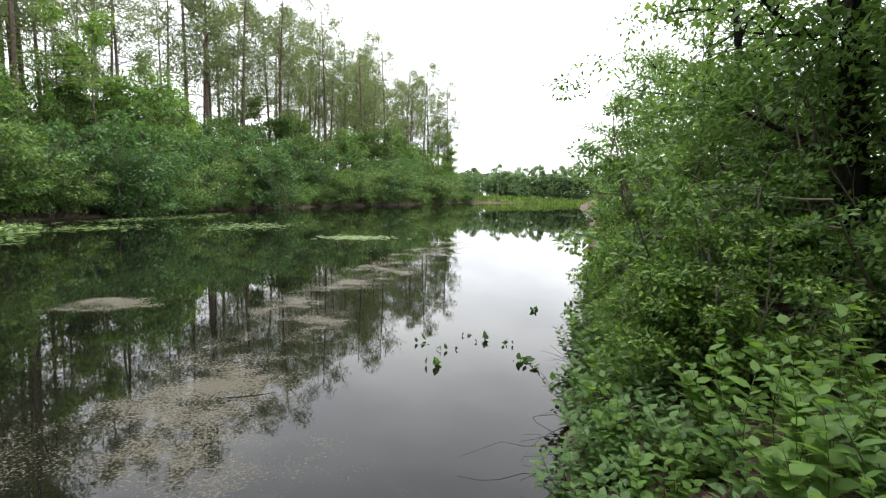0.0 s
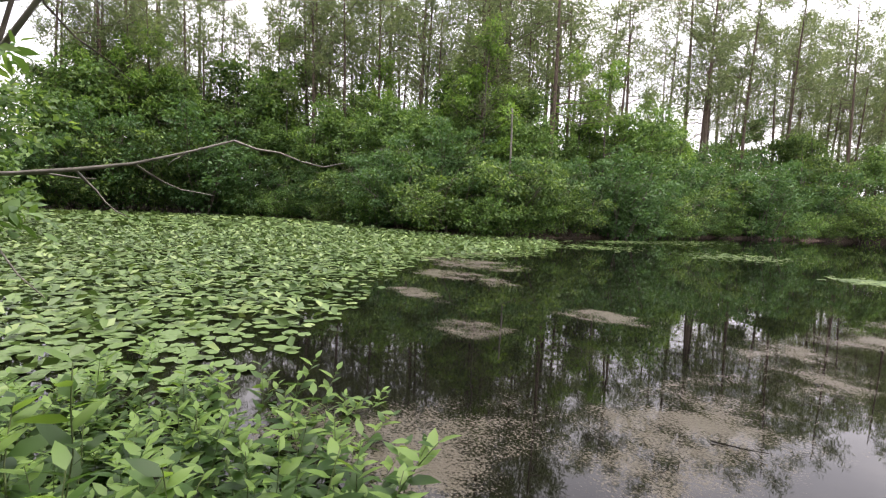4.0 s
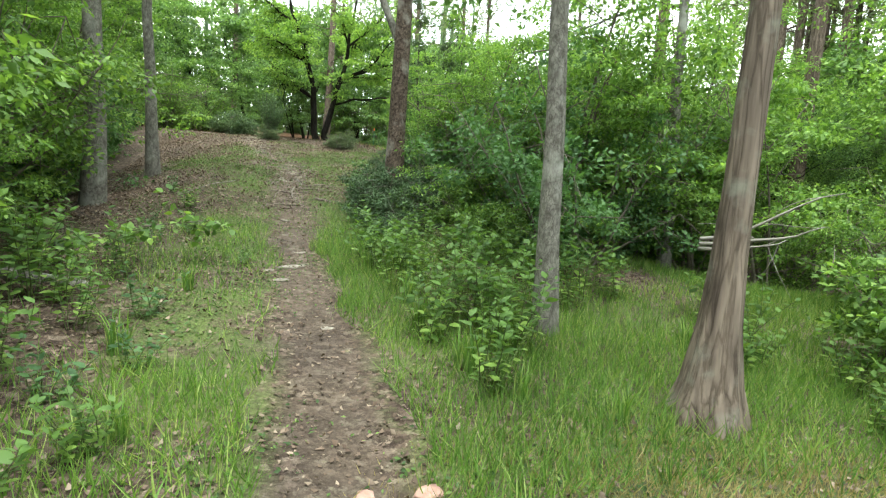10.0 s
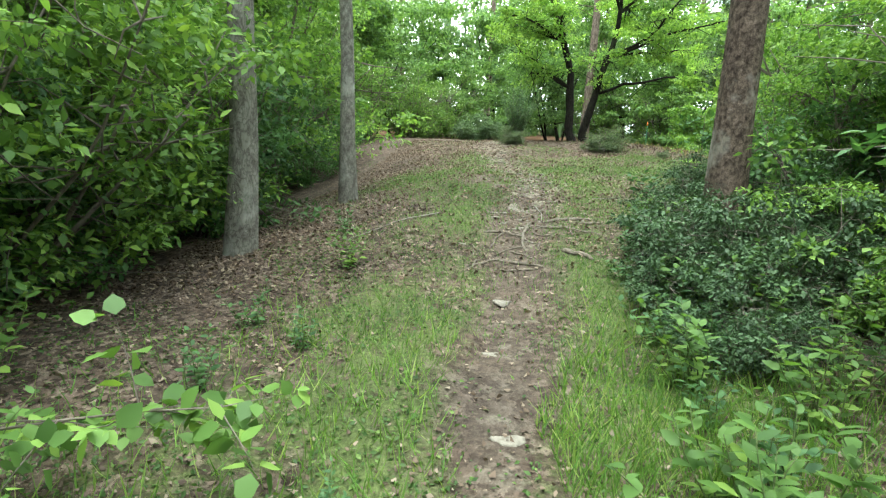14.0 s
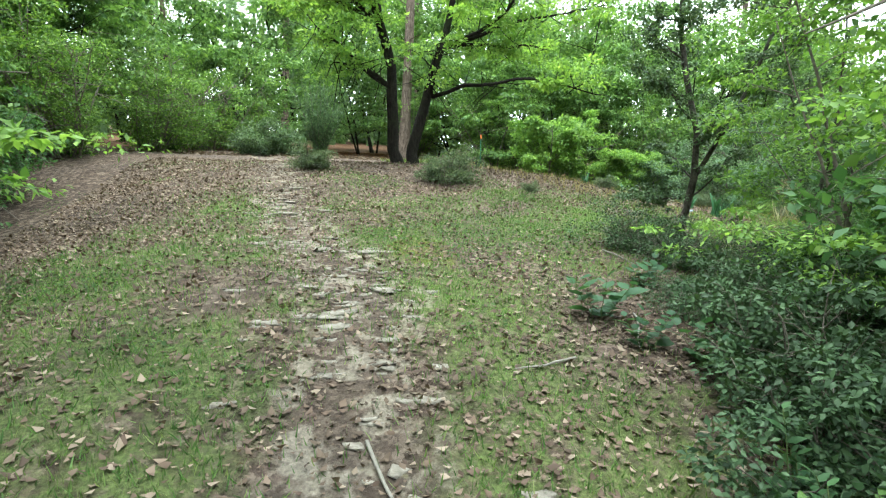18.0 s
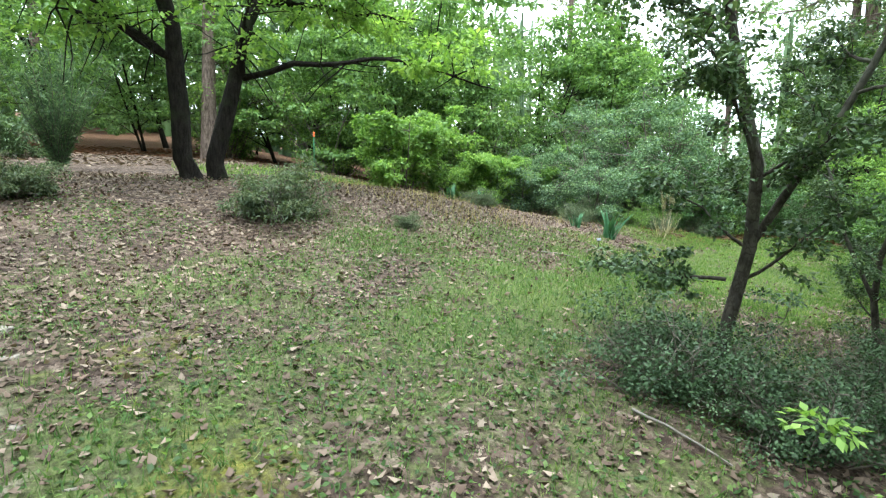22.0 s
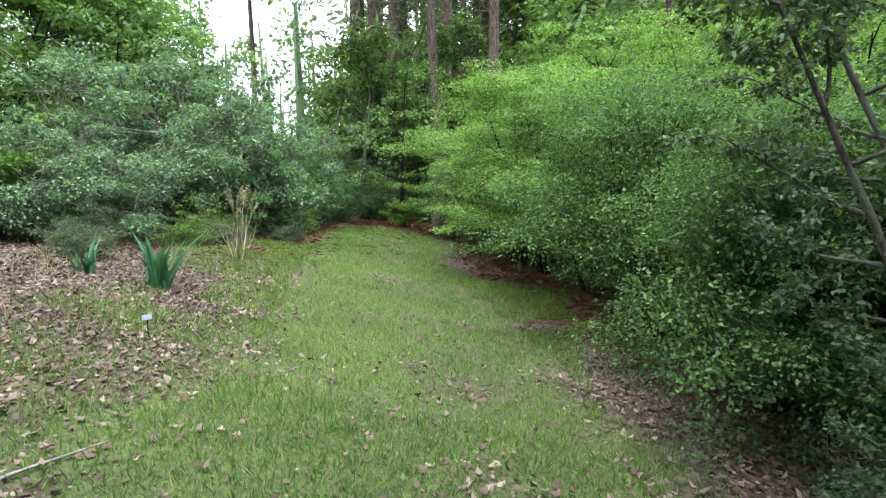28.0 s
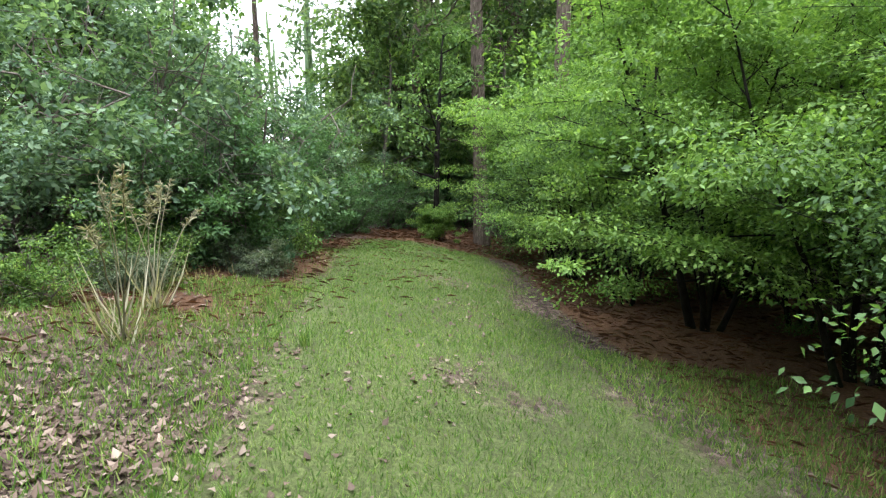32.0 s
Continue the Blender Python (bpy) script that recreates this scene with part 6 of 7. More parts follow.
grey_bush = [
    shrub("garden_shrub", 520, 3.4, 3.6, LEAF_GREY, 0.08, 24, 30, LEAF_SMALL, "large grey-green garden shrub", "garden shrubs", spread=0.27, twigs=6, open_base=0.25),
    shrub("garden_shrub", 521, 1.7, 2.2, LEAF_GREY, 0.055, 18, 36, LEAF_SMALL, "rounded soft green garden shrub", "garden shrubs", spread=0.36),
    shrub("garden_shrub", 522, 2.4, 2.8, LEAF_DEEP, 0.075, 20, 28, LEAF_SMALL, "dark green garden shrub with shaded inside", "garden shrubs", spread=0.36, open_base=0.25),
    shrub("garden_shrub", 523, 1.2, 1.6, LEAF_WEED, 0.06, 14, 14, LEAF_SMALL, "open yellow-green bush in the bed", "garden shrubs", spread=0.36),
]
spots = [(-9.1, -24.9, 1, 0.9), (-10.6, -24.2, 1, 1.0), (-12.0, -25.6, 0, 0.9), (-14.0, -25.0, 0, 1.1), (-12.9, -24.0, 2, 0.75), (-15.8, -25.4, 0, 1.0), (-17.5, -25.2, 2, 1.1), (-11.6, -23.5, 3, 0.5), (-13.6, -23.5, 2, 0.75), (-19.0, -25.8, 2, 1.0), (-15.2, -24.2, 2, 0.85),
         (-10.4, -22.9, 3, 0.42), (-21.0, -26.0, 0, 0.9), (-20.0, -24.9, 2, 0.6), (-12.2, -23.6, 3, 0.6), (-14.4, -23.3, 3, 0.7), (-23.5, -24.9, 2, 0.8), (-25.5, -23.5, 2, 0.8), (-11.3, -23.3, 3, 0.5)]
used = set()
for x, y, k, s in spots:
    if k in used:
        plant_at(grey_bush[k], x, y, None, s, 0, clear_rng)
    else:
        stand(grey_bush[k], x, y, 0, s)
        used.add(k)

for x, y, k, s in ((-25.5, -20.6, 1, 0.75), (-27.5, -24.0, 1, 0.9), (-29.5, -22.4, 0, 1.1), (-26.0, -18.0, 1, 0.9), (-31.0, -19.5, 1, 1.0), (-33.0, -25.5, 1, 1.1), (-28.0, -25.8, 1, 1.0), (-28.0, -15.5, 1, 1.0), (-18.0, -32.0, 1, 0.95)):
    plant_at(edge[k], x, y, None, s, 0, clear_rng, "tall green tree with layered boughs beyond the lawn")
for x, y, k, s in ((-26.5, -22.0, 0, 0.9), (-30.0, -24.5, 1, 1.0), (-34.0, -21.5, 0, 1.1), (-31.5, -16.5, 1, 1.1), (-24.5, -16.0, 0, 0.9), (-29.0, -26.6, 1, 1.1), (-36.0, -26.0, 1, 1.2), (-24.5, -25.6, 0, 0.8), (-18.5, -31.5, 0, 1.0), (-34.5, -17.0, 0, 1.2), (-21.5, -14.5, 1, 1.0)):
    plant_at(bank_trees[k], x, y, None, s, 0, clear_rng, "leafy green tree in the wood beyond the lawn")
small_tree = broadleaf("small_tree", 530, 6.0, 4.2, LEAF_GREEN, 0.11, 1, 0.085, 0.3, 10, 12, BARK_DARK, LEAF_SMALL, 0.3, "small crooked tree at the end of the lawn", "lawn end trees", lean=(0.12, 0.05), layered=True)
stand(small_tree, -20.3, -22.6)
plant_at(edge[2], -19.9, -22.4, 40, 0.35, 0, clear_rng, "low green bush at the foot of a small tree")

# holly beside the lawn
holly = thing("holly", "young holly with small dark glossy leaves on a crooked grey-brown trunk", "tree", "hollies")
wood, leaves, tips = Soup(), Soup(), []
AXIS = np.array([(0.0, 0.0, -0.15), (-0.02, 0.05, 0.3), (-0.06, 0.12, 0.8), (-0.03, 0.12, 1.3), (0.05, 0.04, 1.8), (0.10, -0.06, 2.3), (0.08, -0.1, 3.0), (0.1, -0.05, 3.9), (0.06, 0.0, 4.8)])
tube(wood, AXIS + clear_rng.normal(0, 0.012, AXIS.shape), np.array([0.05, 0.038, 0.034, 0.032, 0.029, 0.026, 0.02, 0.014, 0.006]), 9, 0.06, clear_rng)
second = bent(AXIS[2], (-0.25, 0.35, 1.0), 3.2, 0.06, 0.03, 9, clear_rng)
tube(wood, second, np.linspace(0.024, 0.006, 10), 7, 0.06, clear_rng)
for line, first, count in ((AXIS, 0.2, 22), (second, 0.25, 12)):
    for k in range(count):
        h = first + (1 - first) * (k + clear_rng.random()) / count
        p = np.array([np.interp(h, np.linspace(0, 1, len(line)), line[:, q]) for q in range(3)])
        b = clear_rng.uniform(0, 6.28)
        limb = bent(p, (np.cos(b), np.sin(b), clear_rng.uniform(0.1, 0.9)), clear_rng.uniform(0.35, 0.85) * (1.15 - 0.5 * h), 0.16, 0.03, 6, clear_rng)
        tube(wood, limb, np.linspace(0.012, 0.003, 7), 5, 0, clear_rng)
        for q in range(2, 7):
            for _ in range(2):
                twig = bent(limb[q], unit(clear_rng.standard_normal(3)) + (limb[q] - limb[q - 1]) * 4, clear_rng.uniform(0.08, 0.26), 0.15, 0, 3, clear_rng)
                tube(wood, twig, [0.004, 0.003, 0.0025, 0.0015], 3, 0, clear_rng)
                tips += [twig[1], twig[2], twig[3]]
bough = bent((-0.02, 0.02, 0.6), (0.25, -1.0, 0.1), 0.62, 0.08, 0.0, 8, clear_rng)
tube(wood, bough, np.linspace(0.014, 0.004, 9), 5, 0, clear_rng)
for q in range(3, 9):
    for _ in range(4):
        twig = bent(bough[q], clear_rng.standard_normal(3) * [1, 1, 0.5] + (bough[q] - bough[q - 1]) * 3, clear_rng.uniform(0.1, 0.26), 0.15, 0, 3, clear_rng)
        tube(wood, twig, [0.004, 0.003, 0.0025, 0.0015], 3, 0, clear_rng)
        tips += [twig[1], twig[3], twig[3]]
foliage(leaves, clear_rng, tips, 26, (0.075, 0.075, 0.055), 0.036, LEAF_OVAL, 0.15, 0.45, gather=1)
part("trunk", wood.mesh("holly_wood", BARK_HOLLY, True), holly)
part("crown", leaves.mesh("holly_leaves", LEAF_HOLLY), holly, kind="stuff")
stand(holly, -3.95, -16.8)
skirt = shrub("holly_shrub", 541, 1.0, 1.7, LEAF_SHADED, 0.04, 26, 16, LEAF_SMALL, "low dense dark bush at the foot of the holly", "holly shrubs", spread=0.36)
stand(skirt, -3.45, -16.65, 0, 0.62)
for x, y, s in ((-4.5, -16.2, 0.5), (-5.2, -16.2, 0.5), (-6.3, -16.3, 0.6), (-3.6, -16.1, 0.5), (-3.75, -17.1, 0.3)):
    plant_at(skirt, x, y, None, s, 0, clear_rng)
# extra bushes, put in to darken the slope where deep shade falls
for x, y, s in ((-2.0, -11.9, 0.5), (-2.3, -11.3, 0.6), (-2.8, -12.9, 0.6), (-3.0, -13.8, 0.6), (-2.2, -10.6, 0.5), (-2.7, -11.9, 0.6), (-3.3, -14.5, 0.6), (-3.6, -13.2, 0.7), (-2.9, -15.0, 0.4)):
    plant_at(skirt, x, y, None, s, 0, clear_rng, "low dense bush added for the deep shade near the foot of the pine")
plant_at(holly, -6.2, -15.9, 130, 0.85, 0, clear_rng)
for x, y, s in ((-7.7, -15.7, 0.8), (-5.4, -16.5, 0.65)):
    plant_at(holly, x, y, None, s, 0, clear_rng)
for x, y, s in ((-3.3, -13.0, 0.62), (-3.9, -14.5, 0.6), (-3.7, -12.2, 0.8), (-5.4, -13.6, 0.85), (-6.6, -14.2, 1.0)):
    plant_at(saplings, x, y, None, s, 0, clear_rng, "slender sapling with light green leaves")
sprig = weed("oakleaf_seedling", 545, 0.4, 5, LEAF_ROUND, LEAF_SEEDLING, 0.13, "low seedling with broad blue-green leaves", "seedlings", 4, 0.8)
stand(sprig, -2.15, -15.0)
for x, y, s in ((-2.5, -14.3, 0.9), (-1.9, -12.3, 0.9), (-2.8, -15.6, 0.8), (-1.75, -11.5, 0.8), (-2.35, -13.3, 1.0), (-2.7, -13.9, 1.1), (-2.2, -14.5, 0.7), (-1.85, -13.0, 0.9)):
    plant_at(sprig, x, y, None, s, 0, clear_rng)

# hedge along the lawn
hedge = [
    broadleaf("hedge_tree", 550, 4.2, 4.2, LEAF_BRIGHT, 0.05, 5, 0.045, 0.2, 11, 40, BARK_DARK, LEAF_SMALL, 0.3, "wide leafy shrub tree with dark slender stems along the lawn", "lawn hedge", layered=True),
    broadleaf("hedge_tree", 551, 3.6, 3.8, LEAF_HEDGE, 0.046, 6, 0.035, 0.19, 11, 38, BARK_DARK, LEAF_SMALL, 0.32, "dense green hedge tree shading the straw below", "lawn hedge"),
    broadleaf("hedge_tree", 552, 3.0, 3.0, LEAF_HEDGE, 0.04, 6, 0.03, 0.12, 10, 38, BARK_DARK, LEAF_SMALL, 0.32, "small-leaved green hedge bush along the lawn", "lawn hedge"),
]
spots = [(-8.9, -15.9, 2, 0.85), (-10.6, -16.2, 1, 0.9), (-12.4, -16.9, 0, 0.95), (-14.3, -17.6, 0, 1.0), (-16.0, -18.3, 1, 0.95), (-18.0, -19.0, 0, 0.95), (-19.8, -19.4, 1, 0.95), (-21.6, -19.3, 1, 0.9), (-11.4, -14.8, 0, 1.2), (-14.0, -15.4, 0, 1.25),
         (-16.8, -16.4, 0, 1.25), (-19.5, -17.6, 0, 1.3), (-8.2, -14.4, 1, 0.85), (-22.5, -17.6, 0, 1.2), (-9.4, -13.0, 0, 0.95), (-13, -13, 1, 1.3), (-17, -14, 1, 1.3), (-7.6, -15.6, 2, 0.8), (-23.6, -19.6, 2, 1.0), (-7.0, -15.7, 2, 0.75), (-7.9, -16.0, 2, 0.75), (-9.6, -16.4, 1, 0.8), (-8.5, -15.7, 2, 0.7), (-9.9, -15.7, 2, 0.75), (-11.2, -15.9, 2, 0.7), (-12.8, -15.6, 2, 0.75), (-14.8, -16.4, 2, 0.75), (-16.6, -17.0, 2, 0.75), (-18.6, -17.9, 2, 0.75), (-20.6, -18.4, 2, 0.75)]
used = set()
for x, y, k, s in spots:
    y = y - 0.22
    if k in used:
        plant_at(hedge[k], x, y, None, s, 0, clear_rng)
    else:
        stand(hedge[k], x, y, 0, s)
        used.add(k)

# flower bed edge
flag = thing("iris_clump", "clump of upright blue-green iris leaves", "iris", "iris clumps")
for k in range(26):
    b, o, h = clear_rng.uniform(0, 6.28), clear_rng.random() ** 0.5 * 0.12, clear_rng.uniform(0.32, 0.6)
    u = np.linspace(0, 1, 6)
    out = h * (0.35 * u + 0.45 * u**2) * clear_rng.uniform(0.1, 1.1)
    p = np.stack([np.cos(b * 3) * o + np.cos(b) * out, np.sin(b * 3) * o + np.sin(b) * out, h * u - 0.03], 1)
    side = np.array([-np.sin(b), np.cos(b), 0]) * 0.024
    w = np.array([0.9, 1, 1, 0.85, 0.55, 0.05])[:, None]
    rib = p + np.array([np.cos(b), np.sin(b), 0]) * 0.004
    blade = Soup()
    i = np.arange(5)
    blade.add(np.concatenate([p - side * w, rib, p + side * w]), [np.stack([i, i + 6, i + 7, i + 1], 1), np.stack([i + 6, i + 12, i + 13, i + 7], 1)])
    part("blade", blade.mesh("iris_blade", IRIS), flag)
stand(flag, -8.1, -21.5)
for x, y, s in ((-8.0, -22.2, 0.6), (-6.8, -23.6, 0.7), (-6.4, -24.1, 0.7), (-13.6, -22.9, 0.7), (-13.9, -23.0, 0.6), (-7.5, -24.2, 0.6), (-8.6, -21.9, 0.6), (-12.9, -23.6, 0.6)):
    plant_at(flag, x, y, None, s, 0, clear_rng)
PLUME = leaf_material("plume_straw", (0.13, 0.125, 0.08), (0.30, 0.275, 0.2), (0.45, 0.42, 0.34))
pampas = thing("plume_grass", "pale dry grass clump with bent feathery plumes", "grass", "plume grasses")
blades, plumes = Soup(), Soup()
for k in range(5):
    b = clear_rng.uniform(0, 6.28)
    stem = bent((0, 0, 0), (np.cos(b) * 0.2, np.sin(b) * 0.2, 1), clear_rng.uniform(0.9, 1.3), 0.09, -0.07, 8, clear_rng)
    tube(blades, stem, np.linspace(0.006, 0.003, 9), 4, 0, clear_rng)
    n = 60
    u = clear_rng.uniform(0.72, 1.0, n)
    at = np.stack([np.interp(u, np.linspace(0, 1, 9), stem[:, q]) for q in range(3)], 1)
    put_leaves(plumes, LEAF_NARROW, at, clear_rng.standard_normal((n, 3)) + [np.cos(b), np.sin(b), 0.5], clear_rng.standard_normal((n, 3)), 0.055, 0.4)
n = 34
b = clear_rng.uniform(0, 6.28, n)
put_leaves(blades, BLADE, np.c_[clear_rng.normal(0, 0.06, (n, 2)), np.zeros(n)], np.stack([np.cos(b) * 0.6, np.sin(b) * 0.6, np.ones(n)], 1), np.stack([np.cos(b), np.sin(b), 0.3 + 0 * b], 1), clear_rng.uniform(0.3, 0.65, n), 0.025)
part("stalk", blades.mesh("plume_stalks", PLUME), pampas)
part("plume", plumes.mesh("plumes", PLUME), pampas)
stand(pampas, -10.2, -22.0)
plant_at(pampas, -10.8, -22.3, 150, 0.9, 0, clear_rng)

# plant label on a stake, and small markers far off
label_stake = thing("plant_label", "small grey-white plant label on a dark metal stake", "plant label")
for name, size, at, mat in (("stake", (0.008, 0.004, 0.18), (0, 0, 0.06), BARK_DARK), ("plate", (0.06, 0.004, 0.035), (0, 0.004, 0.16), plain_material("label_white", (0.2, 0.24, 0.29), (0.36, 0.40, 0.46), 5.0, 0.4, 0.001))):
    bm = bmesh.new()
    bmesh.ops.create_cube(bm, size=1.0, matrix=Matrix.Translation(at) @ Matrix.Diagonal((*size, 1)))
    bmesh.ops.bevel(bm, geom=list(bm.edges), offset=0.0012, segments=1, affect="EDGES")
    me = bpy.data.meshes.new(name)
    bm.to_mesh(me)
    bm.free()
    me.materials.append(mat)
    part(name, me, label_stake)
label_stake.matrix_basis = pose(-6.75, -20.42, ground_z(-6.75, -20.42), 20, 6, -65)
marker = thing("marker_stake", "thin green stake with an orange tip", "stake", "marker stakes")
for name, z0, z1, r, mat in (("post", -0.1, 0.9, 0.012, plain_material("stake_green", (0.03, 0.12, 0.06), (0.05, 0.18, 0.09), 6.0)), ("tip", 0.9, 1.0, 0.02, plain_material("tip_orange", (0.6, 0.12, 0.03), (0.75, 0.2, 0.05), 6.0))):
    so = Soup()
    tube(so, [(0, 0, z0), (0, 0, (z0 + z1) / 2), (0, 0, z1)], [r] * 3, 8)
    part(name, so.mesh(name, mat), marker)
stand(marker, -4.6, -27.5)

# ---------------------------------------------------------------- grass and dead leaves
stuff_rng = np.random.default_rng(71)


def scatter(n, box, keep):
    x, y = stuff_rng.uniform(box[0], box[1], n), stuff_rng.uniform(box[2], box[3], n)
    ok = keep(x, y) & ~in_water(x, y)
    return x[ok], y[ok]


def lay_grass(name, n, box, keep, low, high, wide, material, label):
    x, y = scatter(n, box, keep)
    n = len(x)
    at = np.stack([x, y, height(x, y) - 0.01], 1)
    way = stuff_rng.normal(0, 0.42, (n, 3)) * [1, 1, 0.2] + [0, 0, 1]
    soup = Soup()
    long = stuff_rng.uniform(low, high, n)
    put_leaves(soup, BLADE, at, way, stuff_rng.standard_normal((n, 3)) * [1, 1, 0.2], long, wide / long * stuff_rng.uniform(0.7, 1.3, n))
    tagged(new(name, soup.mesh(name, material)), label, "grass", kind="stuff")


def green_at(x, y):
    return stuff_rng.random(len(x)) < zones(x, y)[1] ** 1.2


def verge(x, y):
    d = to_line(x, y, TRAIL)
    ok = (d > 0.36 + 0.2 * wave(2 * x, 2 * y, 12)) & ((to_line(x, y, SPUR) > 0.6) | (stuff_rng.random(len(x)) < 0.15))
    patch = 0.6 + 0.7 * wave(1.2 * x + 3, 1.2 * y, 14)
    left = np.where((x > -0.4) & (y < -6.0), 0.25, 1.0) * smooth(-12.0, -9.0, y)
    return ok & (stuff_rng.random(len(x)) < left * patch * np.maximum(np.maximum(smooth(3.2, 0.8, d), smooth(3.6, 2.4, np.hypot(x + 3.4, y + 4.6))), smooth(3.2, 2.0, np.hypot(x + 5.4, y + 7.4)))) & (y > -12.5)


lay_grass("lawn_grass", 330000, (-18.5, -3.5, -24.0, -16.0), lambda x, y: green_at(x, y) & (stuff_rng.random(len(x)) < smooth(-3.2, -6.5, x)), 0.02, 0.07, 0.006, GRASS, "short mown green grass with dry blades")
lay_grass("trail_grass", 220000, (-6.5, 3.5, -22.0, -10.0), green_at, 0.03, 0.09, 0.006, GRASS_DULL, "sparse short grass along the trail")
def bed_patch(x, y):
    ok = wave(1.6 * x, 1.6 * y, 22) + 0.4 * wave(5 * x, 5 * y, 23) > -0.15
    return ok & (to_line(x, y, LAWN) > 1.2) & (stuff_rng.random(len(x)) < smooth(3.8, 1.8, to_line(x, y, LAWN)))


lay_grass("bed_grass", 80000, (-12.5, -6.8, -23.5, -17.5), bed_patch, 0.04, 0.10, 0.007, GRASS, "patchy green grass among the dead leaves")
lay_grass("dull_grass", 45000, (-6.8, -2.5, -23.0, -17.0), bed_patch, 0.03, 0.08, 0.006, GRASS_DULL, "thin dull grass among the dead leaves")
lay_grass("verge_grass", 280000, (-8.4, 2.6, -12.5, 0.0), verge, 0.05, 0.24, 0.007, GRASS, "tall green grass beside the trail")
lay_grass("dry_verge", 42000, (-4.6, -0.2, -5.4, -2.2), lambda x, y: (stuff_rng.random(len(x)) < smooth(1.5, 0.5, to_line(x, y, SPUR)) * smooth(0.1, 0.45, to_line(x, y, SPUR)) * (0.5 + wave(1.5 * x, 1.5 * y, 25))), 0.03, 0.10, 0.006, GRASS_DRY, "dry yellowed grass at the fork of the trail")
lay_grass("hill_grass", 22000, (-8.5, -1.5, -32.5, -25.0), green_at, 0.05, 0.16, 0.012, GRASS, "thin pale grass on the hill")
lay_grass("dry_grass", 7000, (-15.0, -3.0, -24.8, -20.0), lambda x, y: (to_line(x, y, LAWN) > 2.0) & (wave(x, y, 5) > 0.1), 0.06, 0.22, 0.007, GRASS_DRY, "dry straw-coloured grass in the bed")


def lay_leaves(name, n, box, keep, low, high, outline, material, label, category, flat=0.22, ratio=None):
    x, y = scatter(n, box, keep)
    n = len(x)
    at = np.stack([x, y, height(x, y) + stuff_rng.uniform(0.004, 0.026, n)], 1)
    b = stuff_rng.uniform(0, 6.28, n)
    way = np.stack([np.cos(b), np.sin(b), stuff_rng.normal(0, flat, n)], 1)
    face = stuff_rng.normal(0, flat, (n, 3)) + [0, 0, 1]
    soup = Soup()
    put_leaves(soup, outline, at, way, face, low + (high - low) * stuff_rng.random(n) ** 1.6, ratio)
    tagged(new(name, soup.mesh(name, material)), label, category, kind="stuff")


def litter_at(x, y):
    dirt, green, straw = zones(x, y)
    bare = np.clip(1 - 0.93 * green - 0.5 * dirt - 0.8 * straw, 0.04, 1)
    return stuff_rng.random(len(x)) < bare * np.clip(0.75 + 0.5 * wave(1.1 * x, 1.1 * y, 15), 0.15, 1)


CURLED = (LEAF_SMALL[0] * [1.2, 1, -2.0], LEAF_SMALL[1])
lay_leaves("dead_leaves", 230000, (-9.5, 3.5, -24.5, -11.0), litter_at, 0.018, 0.062, CURLED, LITTER, "brown and grey dead leaves strewn on the ground", "dead leaves", 0.38)
lay_leaves("trail_leaves", 75000, (-5.0, 4.5, -11.0, -1.0), litter_at, 0.016, 0.055, CURLED, LITTER, "brown dead leaves beside the woodland trail", "dead leaves", 0.38)
lay_leaves("bed_leaves", 50000, (-15.0, -4.0, -27.0, -20.0), litter_at, 0.018, 0.062, CURLED, LITTER, "brown dead leaves in the shrub bed", "dead leaves", 0.38)
lay_leaves("far_dead_leaves", 9000, (-8.0, 5.0, -34.0, -26.0), litter_at, 0.07, 0.16, LEAF_SMALL, LITTER, "dead leaves strewn over the hill", "dead leaves")
lay_leaves("pine_straw", 26000, (-26.0, -6.0, -26.0, -15.0), lambda x, y: stuff_rng.random(len(x)) < zones(x, y)[2], 0.10, 0.20, LEAF_NARROW, STRAW, "reddish-brown pine straw under the shrubs", "pine straw", 0.12, 0.08)
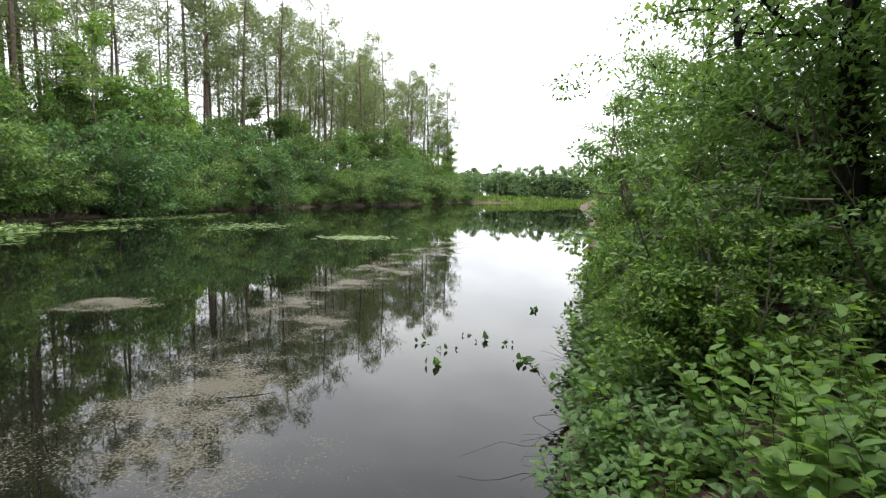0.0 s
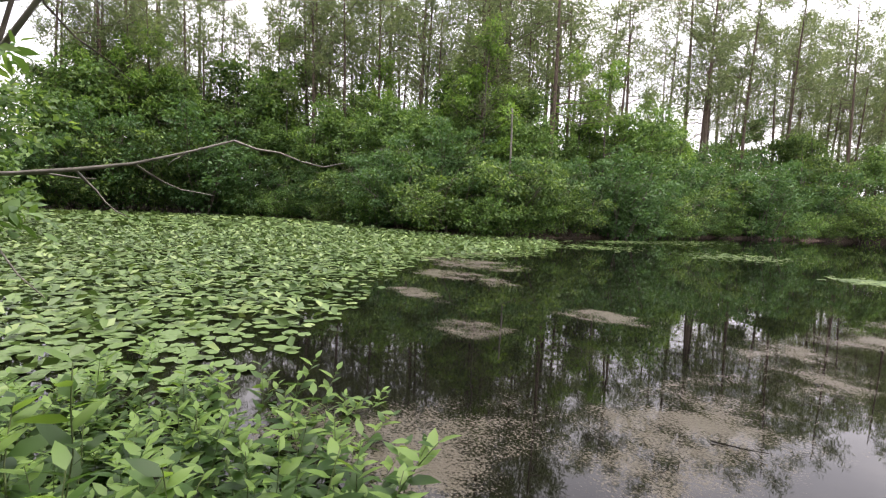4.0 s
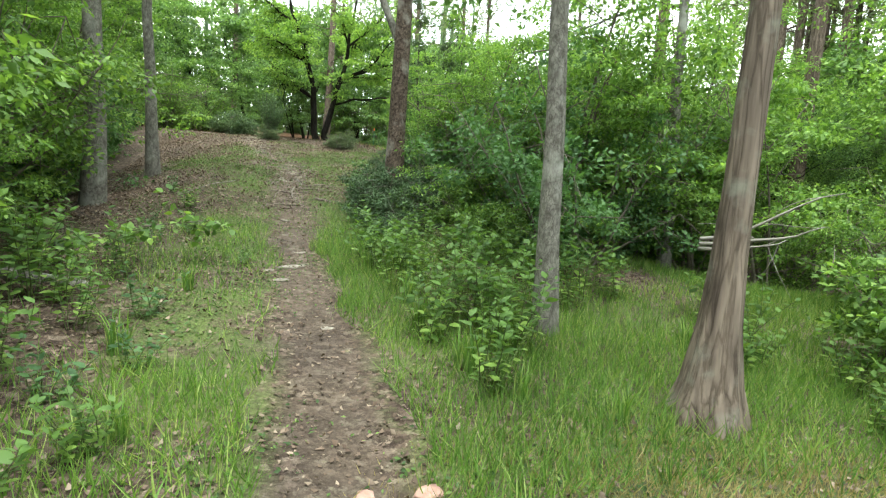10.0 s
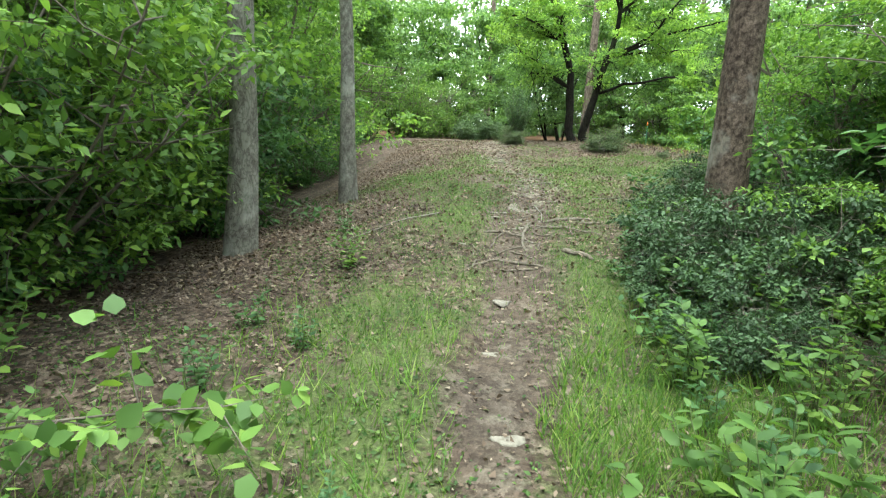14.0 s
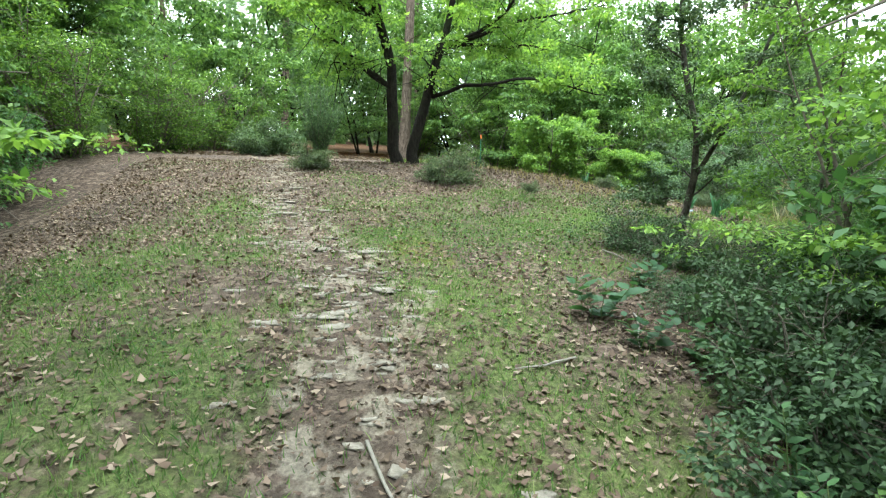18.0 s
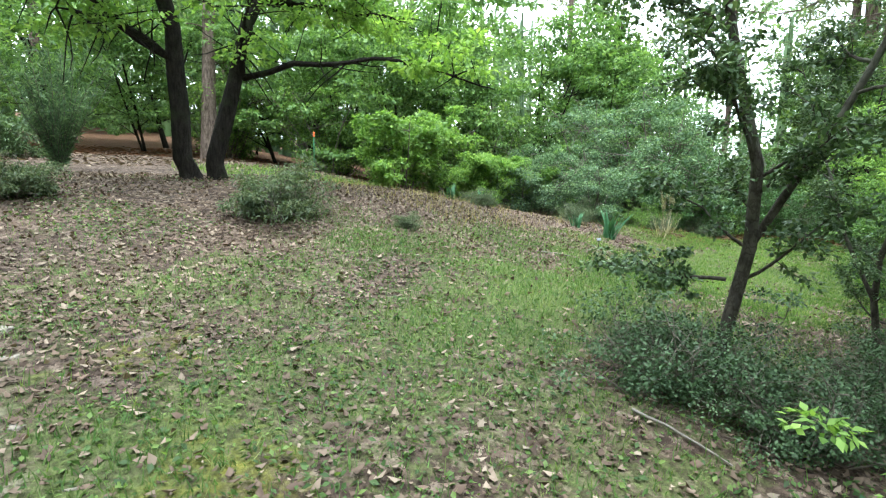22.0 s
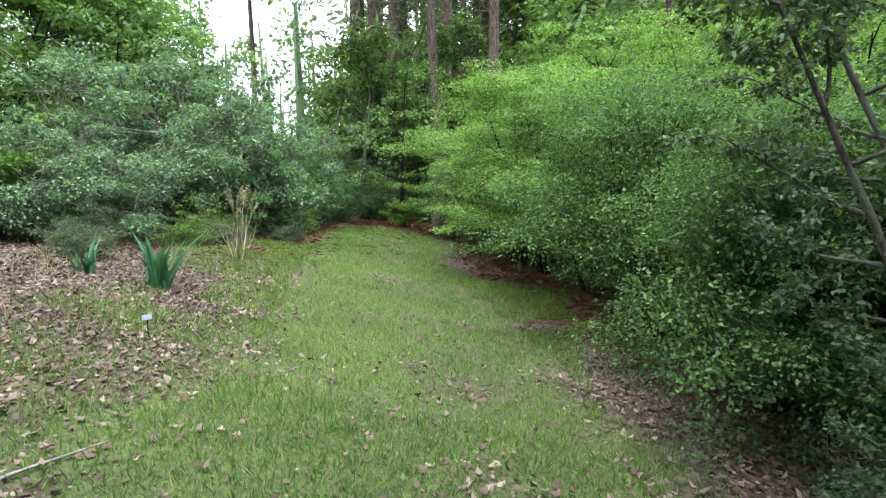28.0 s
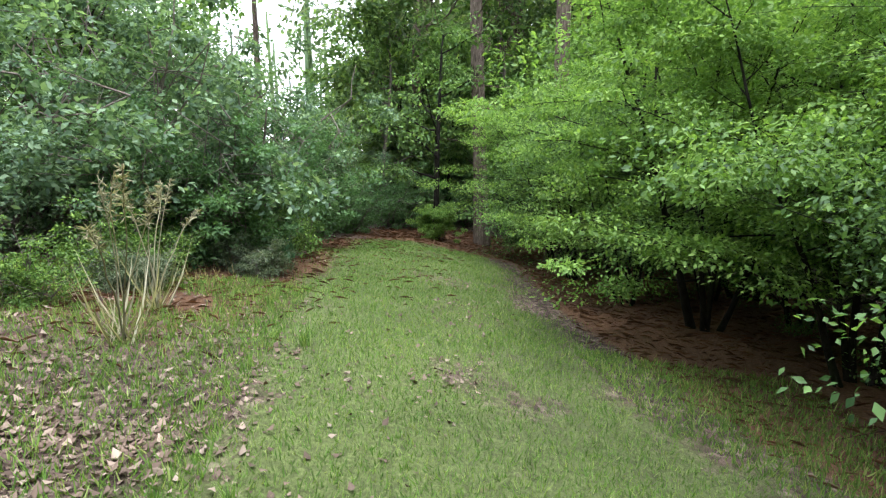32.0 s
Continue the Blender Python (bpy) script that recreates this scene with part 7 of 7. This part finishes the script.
lay_leaves("hill_straw", 7000, (-14.0, 4.0, -36.0, -30.0), lambda x, y: stuff_rng.random(len(x)) < zones(x, y)[2], 0.14, 0.26, LEAF_NARROW, STRAW, "reddish-brown pine straw on the hill", "pine straw", 0.12, 0.1)


def low_green(x, y):
    dirt, green, straw = zones(x, y)
    patch = smooth(-0.15, 0.55, wave(0.8 * x + 2, 0.8 * y, 18) + 0.5 * wave(3 * x, 3 * y, 19))
    near = np.maximum(smooth(5.0, 1.5, to_line(x, y, TRAIL)), 0.6 * smooth(4.0, 2.4, to_line(x, y, LAWN))) * np.maximum(smooth(1.2, 2.2, to_line(x, y, LAWN)), smooth(-7.0, -4.5, x))
    return stuff_rng.random(len(x)) < patch * near * (1 - 0.9 * dirt) * np.where(y < -21.5, 0.35, 1.0)


lay_leaves("low_weeds", 270000, (-8.0, 4.0, -24.0, -1.5), low_green, 0.016, 0.045, LEAF_SMALL, LEAF_LOW, "small green weeds and seedlings among the dead leaves", "weeds", 0.5)
blade = tuft("grass_tuft", 600, 0.42, 40, GRASS, 0.012, 0.07, "tuft of arching green grass beside the trail", "grass tufts")
stand(blade, 0.75, -2.3)
broad_blade = tuft("broad_grass", 601, 0.6, 22, GRASS, 0.035, 0.08, "clump of broad arching bright green grass", "broad grasses", "grass", 0.8)
stand(broad_blade, 0.35, -3.5)
plant_at(broad_blade, 0.75, -3.1, 90, 0.8, 0, stuff_rng)
for x, y, s in ((0.55, -1.75, 1.1), (-1.5, -5.7, 1.1), (-1.35, -6.5, 1.0), (-1.4, -7.2, 1.1), (-1.7, -5.2, 0.8), (0.6, -5.0, 0.8), (0.9, -6.2, 1.0), (-1.2, -8.4, 0.9), (-1.3, -9.0, 0.8), (-2.2, -4.8, 0.8), (-3.6, -5.8, 0.9), (0.5, -3.6, 0.9), (-9.2, -20.6, 0.35), (-10.9, -21.2, 0.5), (-8.5, -20.9, 0.45), (-11.6, -21.9, 0.4), (0.65, -7.6, 0.8)):
    plant_at(blade, x, y, None, s, 0, stuff_rng)
